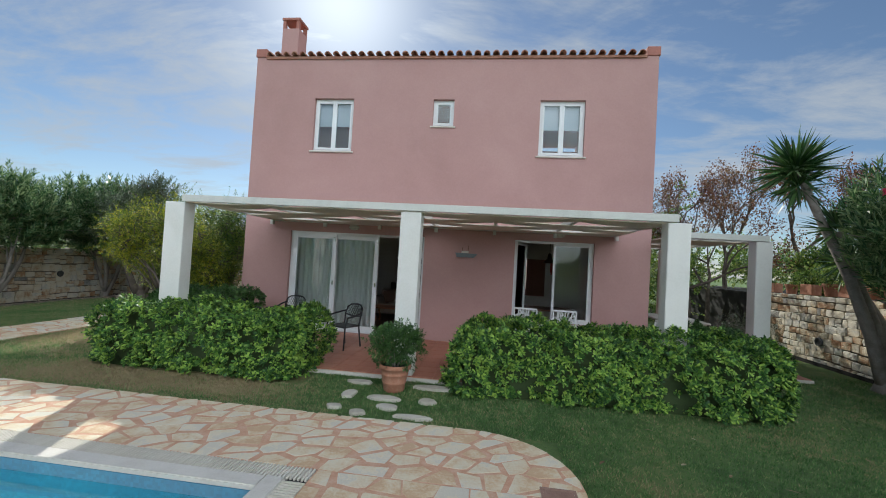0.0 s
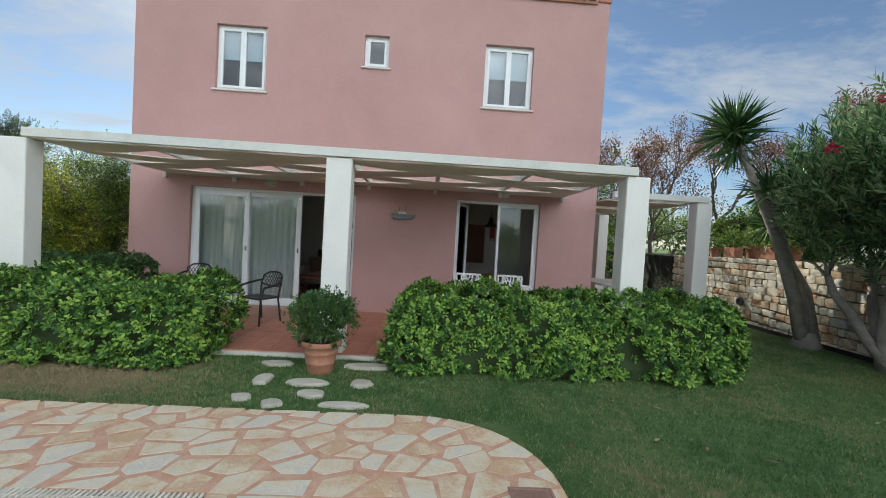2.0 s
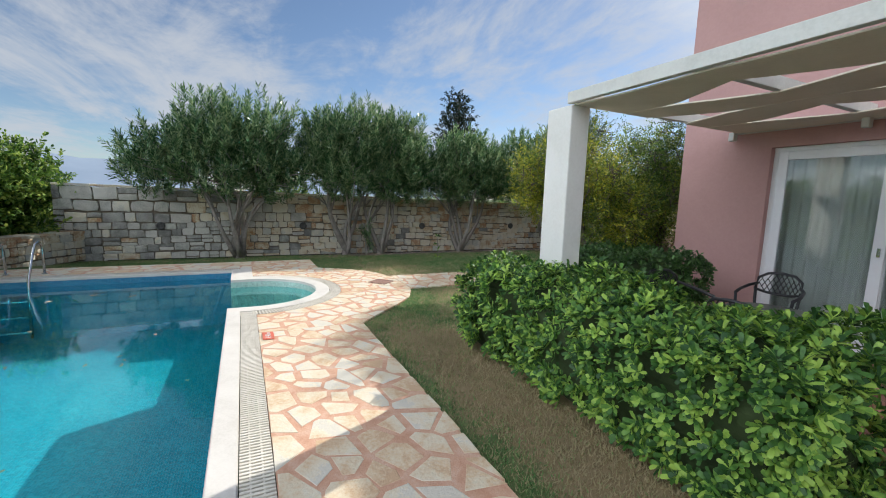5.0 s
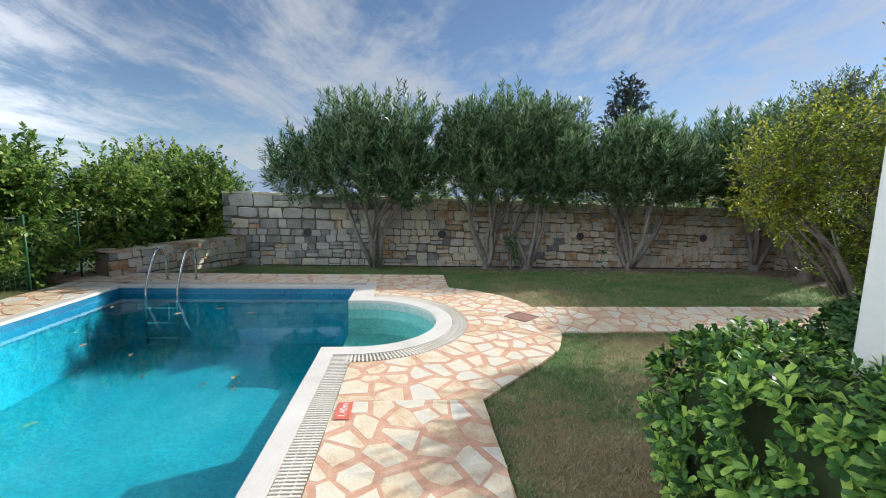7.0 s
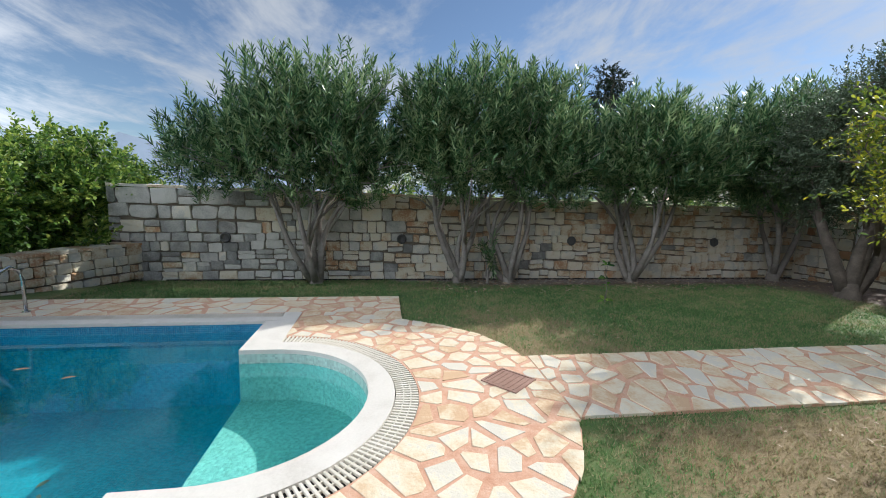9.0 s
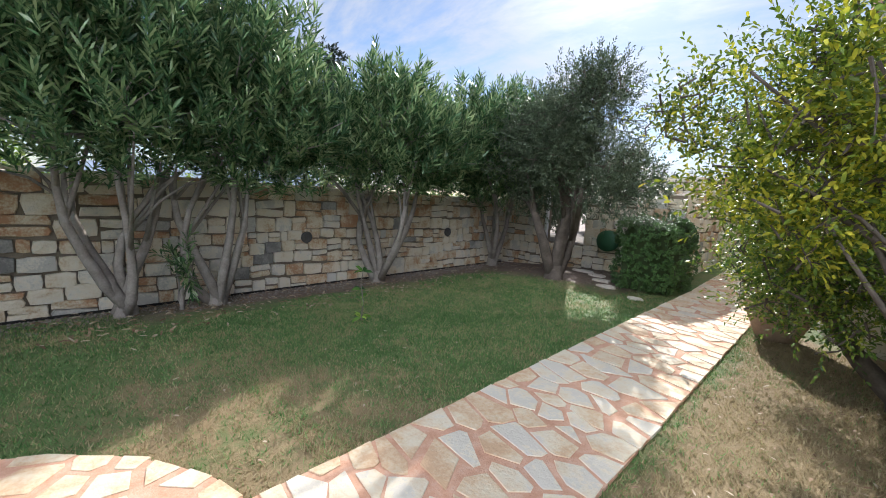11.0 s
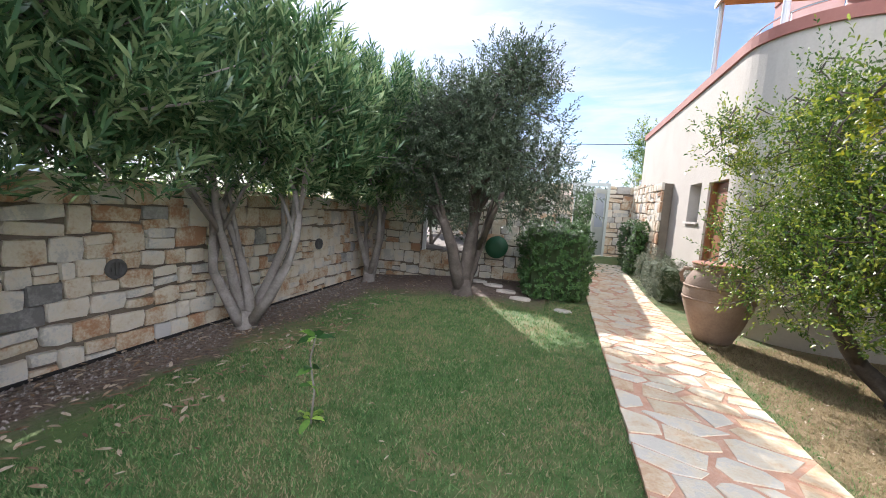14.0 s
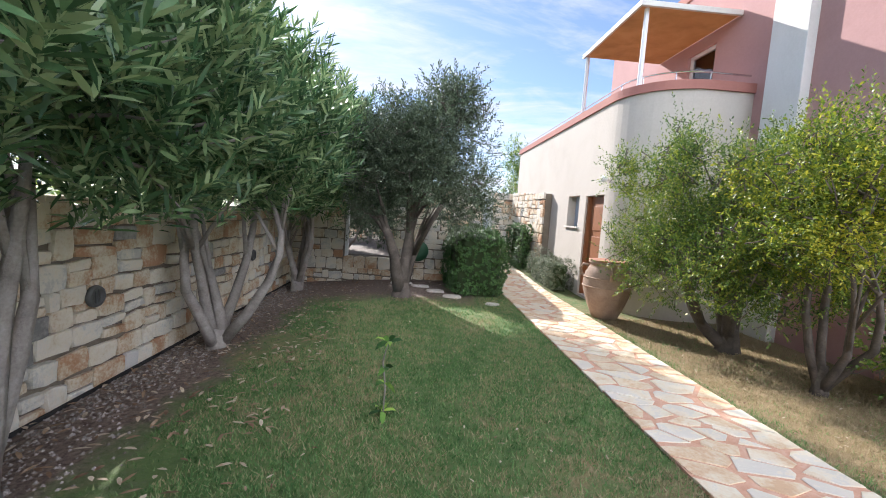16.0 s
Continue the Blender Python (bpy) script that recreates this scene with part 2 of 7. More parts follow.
    if blade:
        tr = n.new("ShaderNodeBsdfTranslucent")
        l.new(green.outputs[0], tr.inputs["Color"])
        ms = n.new("ShaderNodeMixShader")
        ms.inputs[0].default_value = 0.35
        l.new(b.outputs[0], ms.inputs[1])
        l.new(tr.outputs[0], ms.inputs[2])
        l.new(ms.outputs[0], n["Material Output"].inputs[0])
    else:
        bn = n.new("ShaderNodeBump")
        bn.inputs["Strength"].default_value, bn.inputs["Distance"].default_value = 0.7, 0.03
        l.new(noise_node(n, l, pos, 60, 5, 0.7), bn.inputs["Height"])
        l.new(bn.outputs[0], b.inputs["Normal"])
    return m


def range_node(n, l, v, a, b, c, d):
    """1 between b and c, falling to 0 at a and d."""
    up, down = n.new("ShaderNodeMapRange"), n.new("ShaderNodeMapRange")
    for node, p, q in ((up, a, b), (down, d, c)):
        node.inputs["From Min"].default_value, node.inputs["From Max"].default_value = p, q
        l.new(v, node.inputs["Value"])
    return math_node(n, l, "MULTIPLY", up.outputs[0], down.outputs[0])


PINK = material("pink_render", [(0.43, 0.25, 0.232), (0.475, 0.282, 0.264), (0.515, 0.315, 0.294)], 0.9, 0.7, 30, 0.25, 180, coarse_bump=0.8)
DARK_PINK = material("pink_coping", [(0.36, 0.15, 0.12), (0.43, 0.19, 0.15)], 0.85, 2, 30, 0.2, 90)
WHITE = material("white_render", [(0.66, 0.65, 0.60), (0.74, 0.73, 0.69), (0.78, 0.77, 0.73)], 0.85, 1.1, 30, 0.25, 150, coarse_bump=0.6)
CREAM = material("cream_render", [(0.48, 0.44, 0.37), (0.55, 0.51, 0.44), (0.59, 0.55, 0.48)], 0.9, 0.7, 25, 0.25, 150, coarse_bump=0.8)
BEAM = material("grey_white_timber", [(0.50, 0.50, 0.46), (0.60, 0.60, 0.56), (0.66, 0.66, 0.61)], 0.6, 2, 40, 0.12, 60)
SHADE_BOARD = material("beige_shade_board", [(0.64, 0.58, 0.47), (0.72, 0.66, 0.55), (0.77, 0.71, 0.60)], 0.8, 1.5, 50, 0.15, 60)
REED = material("tan_reed_canopy", [(0.34, 0.20, 0.10), (0.45, 0.28, 0.14), (0.52, 0.34, 0.19)], 0.9, 2.5, 70, 0.3, 90, leaf=0.5)
PVC = material("white_frame", [(0.74, 0.75, 0.76), (0.80, 0.81, 0.82)], 0.3, 2, 20, 0)
GLASS = glass_material()
WATER = water_material()
BLUE_TILE = mosaic_material("blue_mosaic", [(0.008, 0.12, 0.25), (0.016, 0.19, 0.34), (0.03, 0.26, 0.42)])
POOL_WALL = mosaic_material("teal_mosaic", [(0.012, 0.22, 0.34), (0.025, 0.30, 0.43), (0.045, 0.37, 0.50)])
POOL_FLOOR = mosaic_material("turquoise_mosaic", [(0.012, 0.255, 0.335), (0.02, 0.30, 0.385), (0.035, 0.345, 0.43)])
GREEN_TILE = mosaic_material("pale_green_mosaic", [(0.33, 0.48, 0.42), (0.41, 0.56, 0.49), (0.47, 0.61, 0.54)])
COPING = material("white_coping", [(0.55, 0.51, 0.45), (0.66, 0.62, 0.56), (0.72, 0.68, 0.62)], 0.7, 2.5, 60, 0.2, 120)
GRATE = material("cream_plastic", [(0.64, 0.59, 0.49), (0.74, 0.69, 0.60)], 0.5, 4, 60, 0.05, 90, vary=0.3)
FLAG = material("flagstone", [(0.60, 0.40, 0.24), (0.67, 0.51, 0.33), (0.71, 0.60, 0.43), (0.73, 0.65, 0.50), (0.72, 0.65, 0.52), (0.66, 0.61, 0.51)], 0.72, 4.2, 34, 0.6, 45, vary=0.42, blotch=1.2, coarse_bump=1.4)
MORTAR = material("pink_mortar", [(0.52, 0.26, 0.155), (0.62, 0.36, 0.24), (0.68, 0.47, 0.35)], 0.9, 9, 60, 0.5, 110)
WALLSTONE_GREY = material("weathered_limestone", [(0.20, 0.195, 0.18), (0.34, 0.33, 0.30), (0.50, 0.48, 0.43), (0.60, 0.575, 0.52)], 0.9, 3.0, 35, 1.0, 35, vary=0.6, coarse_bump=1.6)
WALLSTONE = material("limestone_block", [(0.45, 0.25, 0.135), (0.57, 0.44, 0.29), (0.68, 0.60, 0.45), (0.72, 0.65, 0.52), (0.68, 0.64, 0.54), (0.54, 0.52, 0.46)], 0.9, 3.6, 35, 1.0, 35, vary=0.5, coarse_bump=1.6)
WALLJOINT = material("wall_joint", [(0.16, 0.13, 0.095), (0.25, 0.21, 0.155)], 0.95, 4, 60, 0.6, 90)
STEP_STONE = material("stepping_stone", [(0.42, 0.38, 0.31), (0.54, 0.50, 0.43), (0.60, 0.57, 0.50)], 0.85, 4, 40, 0.5, 50, vary=0.3)
TERRACOTTA_TILE = material("terracotta_tile", [(0.37, 0.135, 0.085), (0.44, 0.175, 0.113), (0.50, 0.22, 0.145)], 0.45, 3, 40, 0.1, 60, vary=0.2)
TERRACOTTA = material("terracotta_pot", [(0.30, 0.12, 0.07), (0.40, 0.18, 0.11), (0.46, 0.26, 0.18)], 0.85, 5, 40, 0.3, 70)
OLD_CLAY = material("old_clay_jar", [(0.22, 0.15, 0.105), (0.31, 0.22, 0.155), (0.38, 0.29, 0.22)], 0.85, 4, 40, 0.5, 60)
ROOF_TILE = material("roof_tile", [(0.30, 0.13, 0.09), (0.40, 0.20, 0.14), (0.46, 0.27, 0.2)], 0.85, 5, 40, 0.4, 60, vary=0.3)
STEEL = material("steel", [(0.55, 0.56, 0.57), (0.66, 0.67, 0.68)], 0.22, 4, 60, 0, metal=1.0)
BLACK = material("black_plastic", [(0.012, 0.012, 0.014), (0.03, 0.03, 0.033)], 0.45, 6, 60, 0.05)
LAMP_GREY = material("grey_lamp_metal", [(0.05, 0.05, 0.05), (0.10, 0.10, 0.095)], 0.5, 6, 60, 0.1)
WOOD = material("brown_wood", [(0.10, 0.045, 0.02), (0.17, 0.08, 0.035), (0.22, 0.11, 0.05)], 0.45, 3, 50, 0.15, 60)
DARK_WOOD = material("dark_wood", [(0.025, 0.012, 0.008), (0.05, 0.022, 0.014)], 0.35, 4, 50, 0.1, 60)
ORANGE_WOOD = material("varnished_wood", [(0.22, 0.085, 0.03), (0.32, 0.13, 0.05)], 0.5, 3, 50, 0.15, 60)
BARK = material("grey_bark", [(0.16, 0.14, 0.12), (0.27, 0.24, 0.21), (0.37, 0.34, 0.305)], 0.95, 6, 50, 0.8, 40, coarse_bump=1.5)
DARK_BARK = material("olive_bark", [(0.05, 0.04, 0.033), (0.10, 0.082, 0.065), (0.16, 0.13, 0.105)], 0.95, 6, 50, 0.9, 30, coarse_bump=2)
LEAF_OLEANDER = material("oleander_leaf", [(0.05, 0.115, 0.046), (0.09, 0.18, 0.072), (0.15, 0.255, 0.105), (0.26, 0.355, 0.16)], 0.27, 1.2, 20, 0, vary=1.0, leaf=0.32)
LEAF_HEDGE = material("pittosporum_leaf", [(0.03, 0.088, 0.022), (0.075, 0.185, 0.036), (0.16, 0.31, 0.055), (0.36, 0.53, 0.095)], 0.45, 3.6, 20, 0, vary=0.75, leaf=0.30, spec=0.35)
LEAF_YELLOW = material("yellow_green_leaf", [(0.057, 0.103, 0.016), (0.127, 0.196, 0.021), (0.265, 0.31, 0.025), (0.483, 0.46, 0.04)], 0.45, 1.4, 20, 0, vary=0.6, leaf=0.42)
LEAF_POME = material("pomegranate_leaf", [(0.037, 0.088, 0.018), (0.088, 0.169, 0.025), (0.165, 0.25, 0.037), (0.33, 0.37, 0.05)], 0.42, 1.3, 20, 0, vary=0.6, leaf=0.38)
LEAF_OLIVE = material("olive_leaf", [(0.045, 0.075, 0.039), (0.083, 0.12, 0.063), (0.143, 0.188, 0.112)], 0.5, 1.5, 20, 0, vary=0.7, leaf=0.2)
LEAF_BOX = material("box_leaf", [(0.034, 0.086, 0.022), (0.061, 0.138, 0.034), (0.103, 0.207, 0.052)], 0.45, 2, 20, 0, vary=0.7, leaf=0.25)
LEAF_ROSEMARY = material("rosemary_leaf", [(0.072, 0.102, 0.054), (0.132, 0.168, 0.096), (0.216, 0.228, 0.144)], 0.7, 2, 20, 0, vary=0.7, leaf=0.2)
LEAF_SHRUB = material("shrub_leaf", [(0.045, 0.105, 0.022), (0.10, 0.20, 0.034), (0.19, 0.31, 0.055), (0.36, 0.44, 0.09)], 0.45, 0.8, 20, 0, vary=0.7, leaf=0.38)
LEAF_CONIFER = material("conifer_leaf", [(0.01, 0.022, 0.012), (0.02, 0.04, 0.02)], 0.7, 1, 10, 0, vary=0.6, leaf=0.1)
LEAF_YUCCA = material("yucca_leaf", [(0.02, 0.06, 0.02), (0.04, 0.10, 0.03), (0.08, 0.15, 0.045)], 0.4, 2, 20, 0, vary=0.6, leaf=0.2)
LEAF_RED = material("autumn_leaf", [(0.14, 0.05, 0.03), (0.22, 0.10, 0.05), (0.26, 0.16, 0.08)], 0.7, 1, 20, 0, vary=0.7, leaf=0.35)
PETAL = material("pink_petal", [(0.45, 0.02, 0.06), (0.62, 0.05, 0.12)], 0.6, 9, 40, 0, vary=0.4, leaf=0.3)
HEDGE_CORE = material("dark_hedge_core", [(0.025, 0.045, 0.014), (0.045, 0.07, 0.02)], 0.95, 5, 40, 0.6, 30)
DRY_LEAF = material("dry_leaf", [(0.15, 0.085, 0.045), (0.30, 0.20, 0.12), (0.50, 0.42, 0.31)], 0.8, 6, 30, 0, vary=0.6)
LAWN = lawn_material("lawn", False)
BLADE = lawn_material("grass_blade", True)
ROOM_WALL = material("room_plaster", [(0.66, 0.64, 0.59), (0.74, 0.72, 0.67)], 0.9, 1.5, 30, 0.1, 80)
ROOM_FLOOR = material("room_floor", [(0.10, 0.05, 0.035), (0.16, 0.085, 0.06)], 0.35, 3, 30, 0.05, 60)
FABRIC = material("beige_fabric", [(0.36, 0.30, 0.25), (0.46, 0.40, 0.34)], 0.95, 6, 90, 0.3, 150)
STRIPE = material("brown_stripe_fabric", [(0.14, 0.08, 0.06), (0.2, 0.12, 0.09)], 0.95, 6, 90, 0.3, 150)
CURTAIN = material("white_curtain", [(0.80, 0.80, 0.78), (0.87, 0.87, 0.85)], 0.9, 3, 60, 0.1, 150, leaf=0.25)
BLIND = material("pale_blue_blind", [(0.40, 0.47, 0.55), (0.47, 0.54, 0.62)], 0.8, 2, 40, 0.05, 80)
WHITE_PLASTIC = material("white_plastic", [(0.72, 0.72, 0.71), (0.79, 0.79, 0.78)], 0.35, 3, 30, 0.03, 60)
RED_PAINT = material("red_paint", [(0.45, 0.03, 0.02), (0.55, 0.06, 0.04)], 0.5, 5, 40, 0.05, 60)
SIGN_RED = material("coral_tile", [(0.60, 0.13, 0.08), (0.68, 0.19, 0.12)], 0.5, 9, 60, 0.1, 80)
LETTER = material("white_letters", [(0.78, 0.76, 0.72), (0.82, 0.80, 0.77)], 0.5, 9, 60, 0)
GATE_PAINT = material("pale_grey_paint", [(0.45, 0.50, 0.47), (0.56, 0.61, 0.57)], 0.5, 3, 30, 0.1, 60)
# the haze of distance is put into this blue-grey colour
HAZY_HILL = material("far_hill", [(0.20, 0.26, 0.34), (0.25, 0.31, 0.39)], 1.0, 0.002, 0.02, 0)
CORAL = material("sunlit_coral_render", [(0.56, 0.27, 0.18), (0.64, 0.33, 0.23)], 0.9, 0.8, 30, 0.2, 120)
MANHOLE = material("manhole_stone", [(0.26, 0.15, 0.11), (0.36, 0.22, 0.17)], 0.85, 6, 50, 0.5, 70)
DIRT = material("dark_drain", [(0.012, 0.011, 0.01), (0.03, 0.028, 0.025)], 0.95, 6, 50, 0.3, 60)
MIRROR = material("mirror", [(0.85, 0.86, 0.86), (0.88, 0.89, 0.89)], 0.02, 2, 9, 0, metal=1.0)
MESH_GREEN = material("green_wire", [(0.02, 0.09, 0.04), (0.03, 0.12, 0.055)], 0.5, 5, 30, 0)
BOAT_BLUE = material("faded_blue_wood", [(0.16, 0.20, 0.23), (0.25, 0.29, 0.31)], 0.8, 8, 60, 0.3, 60)
GRAVEL = material("grey_gravel", [(0.12, 0.10, 0.085), (0.21, 0.185, 0.16), (0.32, 0.29, 0.26)], 0.9, 9, 60, 0.2, 80, vary=0.6)


# ---- building helpers ----
def link_mesh(name, verts, faces, mat, parent=None, smooth=False):
    me = bpy.data.meshes.new(name)
    me.from_pydata(verts, [], faces)
    me.materials.append(mat)
    if smooth:
        me.polygons.foreach_set("use_smooth", [True] * len(me.polygons))
    ob = new(name, me)
    ob.parent = parent
    return ob


def part(name, bm, mat, parent=None, label="", smooth=False, kind=""):
    me = bpy.data.meshes.new(name)
    bmesh.ops.recalc_face_normals(bm, faces=bm.faces)
    bm.to_mesh(me)
    bm.free()
    me.materials.append(mat)
    if smooth:
        me.polygons.foreach_set("use_smooth", [True] * len(me.polygons))
    ob = new(name, me)
    ob.parent = parent
    return tagged(ob, label, kind=kind)


def thing(name, label, category, group="", kind=""):
    return tagged(new(name), label, category, group, kind)


def box(bm, x0, x1, y0, y1, z0, z1, bevel=0.0):
    r = bmesh.ops.create_cube(bm, size=1.0, matrix=Matrix.Translation(((x0 + x1) / 2, (y0 + y1) / 2, (z0 + z1) / 2))
                              @ Matrix.Diagonal((abs(x1 - x0), abs(y1 - y0), abs(z1 - z0), 1)))
    if bevel:
        es = list({e for v in r["verts"] for e in v.link_edges})
        bmesh.ops.bevel(bm, geom=es, offset=bevel, segments=2, affect="EDGES", profile=0.5)
    return bm


def boxes(*args, bevel=0.0):
    bm = bmesh.new()
    for a in args:
        box(bm, *a, bevel=bevel)
    return bm


def prism(bm, pts, z0, z1):
    """An upright prism over the ring pts."""
    lo = [bm.verts.new((x, y, z0)) for x, y in pts]
    hi = [bm.verts.new((x, y, z1)) for x, y in pts]
    n = len(pts)
    bm.faces.new(hi)
    bm.faces.new(lo[::-1])
    for k in range(n):
        bm.faces.new((lo[k], lo[(k + 1) % n], hi[(k + 1) % n], hi[k]))
    return bm


def tube(bm, pts, radii, seg=8):
    """A round tube along pts; radii: one number or one for each point."""
    pts = [Vector(p) for p in pts]
    if isinstance(radii, (int, float)):
        radii = [radii] * len(pts)
    rings, ref = [], Vector((0.31, 0.17, 0.93))
    for k, p in enumerate(pts):
        d = (pts[min(k + 1, len(pts) - 1)] - pts[max(k - 1, 0)]).normalized()
        a = d.cross(ref)
        if a.length < 0.05:
            a = d.cross(Vector((1, 0, 0)))
        a.normalize()
        b = d.cross(a)
        rings.append([bm.verts.new(p + radii[k] * (math.cos(t) * a + math.sin(t) * b)) for t in [2 * math.pi * j / seg for j in range(seg)]])
    for r, s in zip(rings, rings[1:]):
        for j in range(seg):
            bm.faces.new((r[j], r[(j + 1) % seg], s[(j + 1) % seg], s[j]))
    bm.faces.new(rings[0][::-1])
    bm.faces.new(rings[-1])
    return bm


def lathe(bm, profile, seg=28, at=(0, 0, 0)):
    """Turned round z from (radius, height) pairs."""
    rings = [[bm.verts.new((at[0] + r * math.cos(2 * math.pi * j / seg), at[1] + r * math.sin(2 * math.pi * j / seg), at[2] + z))
              for j in range(seg)] for r, z in profile]
    for r, s in zip(rings, rings[1:]):
        for j in range(seg):
            bm.faces.new((r[j], r[(j + 1) % seg], s[(j + 1) % seg], s[j]))
    bm.faces.new(rings[0][::-1])
    bm.faces.new(rings[-1])
    return bm


def pierced(bm, a0, a1, z0, z1, depth0, depth1, holes, axis):
    """A wall along x ('x') or y ('y') from a0 to a1, with rectangular holes (a0, a1, z0, z1) right through."""
    al = sorted({a0, a1, *[h[0] for h in holes], *[h[1] for h in holes]})
    zl = sorted({z0, z1, *[h[2] for h in holes], *[h[3] for h in holes]})
    al, zl = [a for a in al if a0 <= a <= a1], [z for z in zl if z0 <= z <= z1]

    def solid(i, j):
        if not (0 <= i < len(al) - 1 and 0 <= j < len(zl) - 1):
            return False
        a, z = (al[i] + al[i + 1]) / 2, (zl[j] + zl[j + 1]) / 2
        return not any(h[0] < a < h[1] and h[2] < z < h[3] for h in holes)

    cache = {}

    def v(a, d, z):
        key = (round(a, 4), round(d, 4), round(z, 4))
        if key not in cache:
            cache[key] = bm.verts.new((a, d, z) if axis == "x" else (d, a, z))
        return cache[key]

    for i in range(len(al) - 1):
        for j in range(len(zl) - 1):
            if not solid(i, j):
                continue
            a, b, c, d = al[i], al[i + 1], zl[j], zl[j + 1]
            for dep in (depth0, depth1):
                bm.faces.new((v(a, dep, c), v(b, dep, c), v(b, dep, d), v(a, dep, d)))
            for di, dj, p, q in ((-1, 0, (a, c), (a, d)), (1, 0, (b, c), (b, d)), (0, -1, (a, c), (b, c)), (0, 1, (a, d), (b, d))):
                if not solid(i + di, j + dj):
                    bm.faces.new((v(p[0], depth0, p[1]), v(q[0], depth0, q[1]), v(q[0], depth1, q[1]), v(p[0], depth1, p[1])))
    return bm


# ---- foliage ----
def unit(a):
    return a / np.maximum(1e-9, np.linalg.norm(a, axis=1, keepdims=True))


def leaf_object(name, P, D, length, width, mat, parent, rng, droop=0.25, wide_at=0.45, tilt=None, label="", kind=""):
    """Leaves from base points P along directions D: six corners and four triangles each, folded and bent."""
    n = len(P)
    D = unit(D)
    ref = unit(rng.normal(size=(n, 3)) * 0.6 + np.array([0, 0, 1.0]) if tilt is None else tilt)
    S = unit(np.cross(D, ref))
    N = np.cross(S, D)
    L = (length * rng.uniform(0.7, 1.25, n))[:, None]
    W = (width * rng.uniform(0.75, 1.2, n))[:, None] / 2
    dz = np.array([0, 0, -1.0]) * droop
    q1, q2 = wide_at * 0.7, wide_at * 0.7 + 0.4
    A = P + D * L * q1
    B = P + D * L * q2 + dz * L * 0.3
    V = np.stack([P, A - S * W * 0.92 + N * W * 0.35, A + S * W * 0.92 + N * W * 0.35, B - S * W * 0.8 + N * W * 0.3, B + S * W * 0.8 + N * W * 0.3,
                  P + D * L + dz * L], 1).reshape(-1, 3)
    tri = np.array([[0, 2, 1], [1, 2, 4], [1, 4, 3], [3, 4, 5]])
    F = (np.arange(n)[:, None, None] * 6 + tri[None]).reshape(-1)
    me = bpy.data.meshes.new(name)
    me.vertices.add(len(V))
    me.vertices.foreach_set("co", V.astype(np.float32).ravel())
    me.loops.add(len(F))
    me.loops.foreach_set("vertex_index", F.astype(np.int32))
    me.polygons.add(len(F) // 3)
    me.polygons.foreach_set("loop_start", np.arange(0, len(F), 3, dtype=np.int32))
    me.update(calc_edges=True)
    me.materials.append(mat)
    ob = new(name, me)
    ob.parent = parent
    return tagged(ob, label, kind=kind)


def shoots_to_leaves(base, way, shoot_len, per, rng, spread=0.9, start=0.25):
    """Leaves set round shoots: points and directions."""
    n = len(base)
    t = np.tile(np.linspace(start, 1, per), (n, 1))
    ang = (np.arange(per) * 2.399)[None] + rng.uniform(0, 6.28, n)[:, None]
    way = unit(way)
    a = unit(np.cross(way, unit(rng.normal(size=(n, 3)))))
    b = np.cross(way, a)
    ln = shoot_len * rng.uniform(0.6, 1.3, n)
    P = base[:, None] + way[:, None] * (t * ln[:, None])[..., None]
    out = np.cos(ang)[..., None] * a[:, None] + np.sin(ang)[..., None] * b[:, None]
    open_ = spread * (1.15 - 0.75 * t)[..., None]
    D = way[:, None] * 0.75 + out * open_ + rng.normal(size=P.shape) * 0.12
    return P.reshape(-1, 3), D.reshape(-1, 3)


def crown_points(n, rng, blobs, shell=0.55):
    """Points and outward ways in a crown made of ellipsoids (x, y, z, rx, ry, rz)."""
    B = np.array(blobs, float)
    vol = B[:, 3] * B[:, 4] * B[:, 5]
    pick = rng.choice(len(B), n, p=vol ** 0.75 / (vol ** 0.75).sum())
    d = unit(rng.normal(size=(n, 3)))
    r = 1 - shell * rng.random(n) ** 1.6
    lump = 1 + 0.13 * np.sin(d[:, 0] * 7 + pick * 2.1) * np.sin(d[:, 1] * 6 + pick) + 0.10 * np.sin(d[:, 2] * 9 + d[:, 0] * 5)
    P = B[pick, :3] + d * B[pick, 3:] * (r * lump)[:, None]
    return P, d


def limbs(bm, root, tips, r0, rng, seg=7, lift=0.35, wander=0.10):
    """Tapered limbs that fork from the root towards the tips."""
    root = Vector(root)
    for t in tips:
        t = Vector(t)
        k = 6
        pts, rad = [], []
        bend = Vector(rng.normal(size=3) * wander * (t - root).length)
        for j in range(k + 1):
            f = j / k
            p = root.lerp(t, f) + bend * math.sin(f * math.pi) + Vector((0, 0, lift * math.sin(f * math.pi) * 0.3))
            p += Vector(rng.normal(size=3) * 0.012 * (0 < j < k))
            pts.append(p)
            rad.append(r0 * (1 - 0.72 * f))
        tube(bm, pts, rad, seg)
        # two forks on each
        for _ in range(3):
            f = rng.uniform(0.45, 0.85)
            j = int(f * k)
            e = t + Vector(rng.normal(size=3) * 0.15 * (t - root).length)
            e.z = max(e.z, t.z - 0.05)
            tube(bm, [pts[j], pts[j].lerp(e, 0.5) + Vector((0, 0, 0.08)), e], [rad[j] * 0.65, rad[j] * 0.45, 0.008], 5)
    return bm


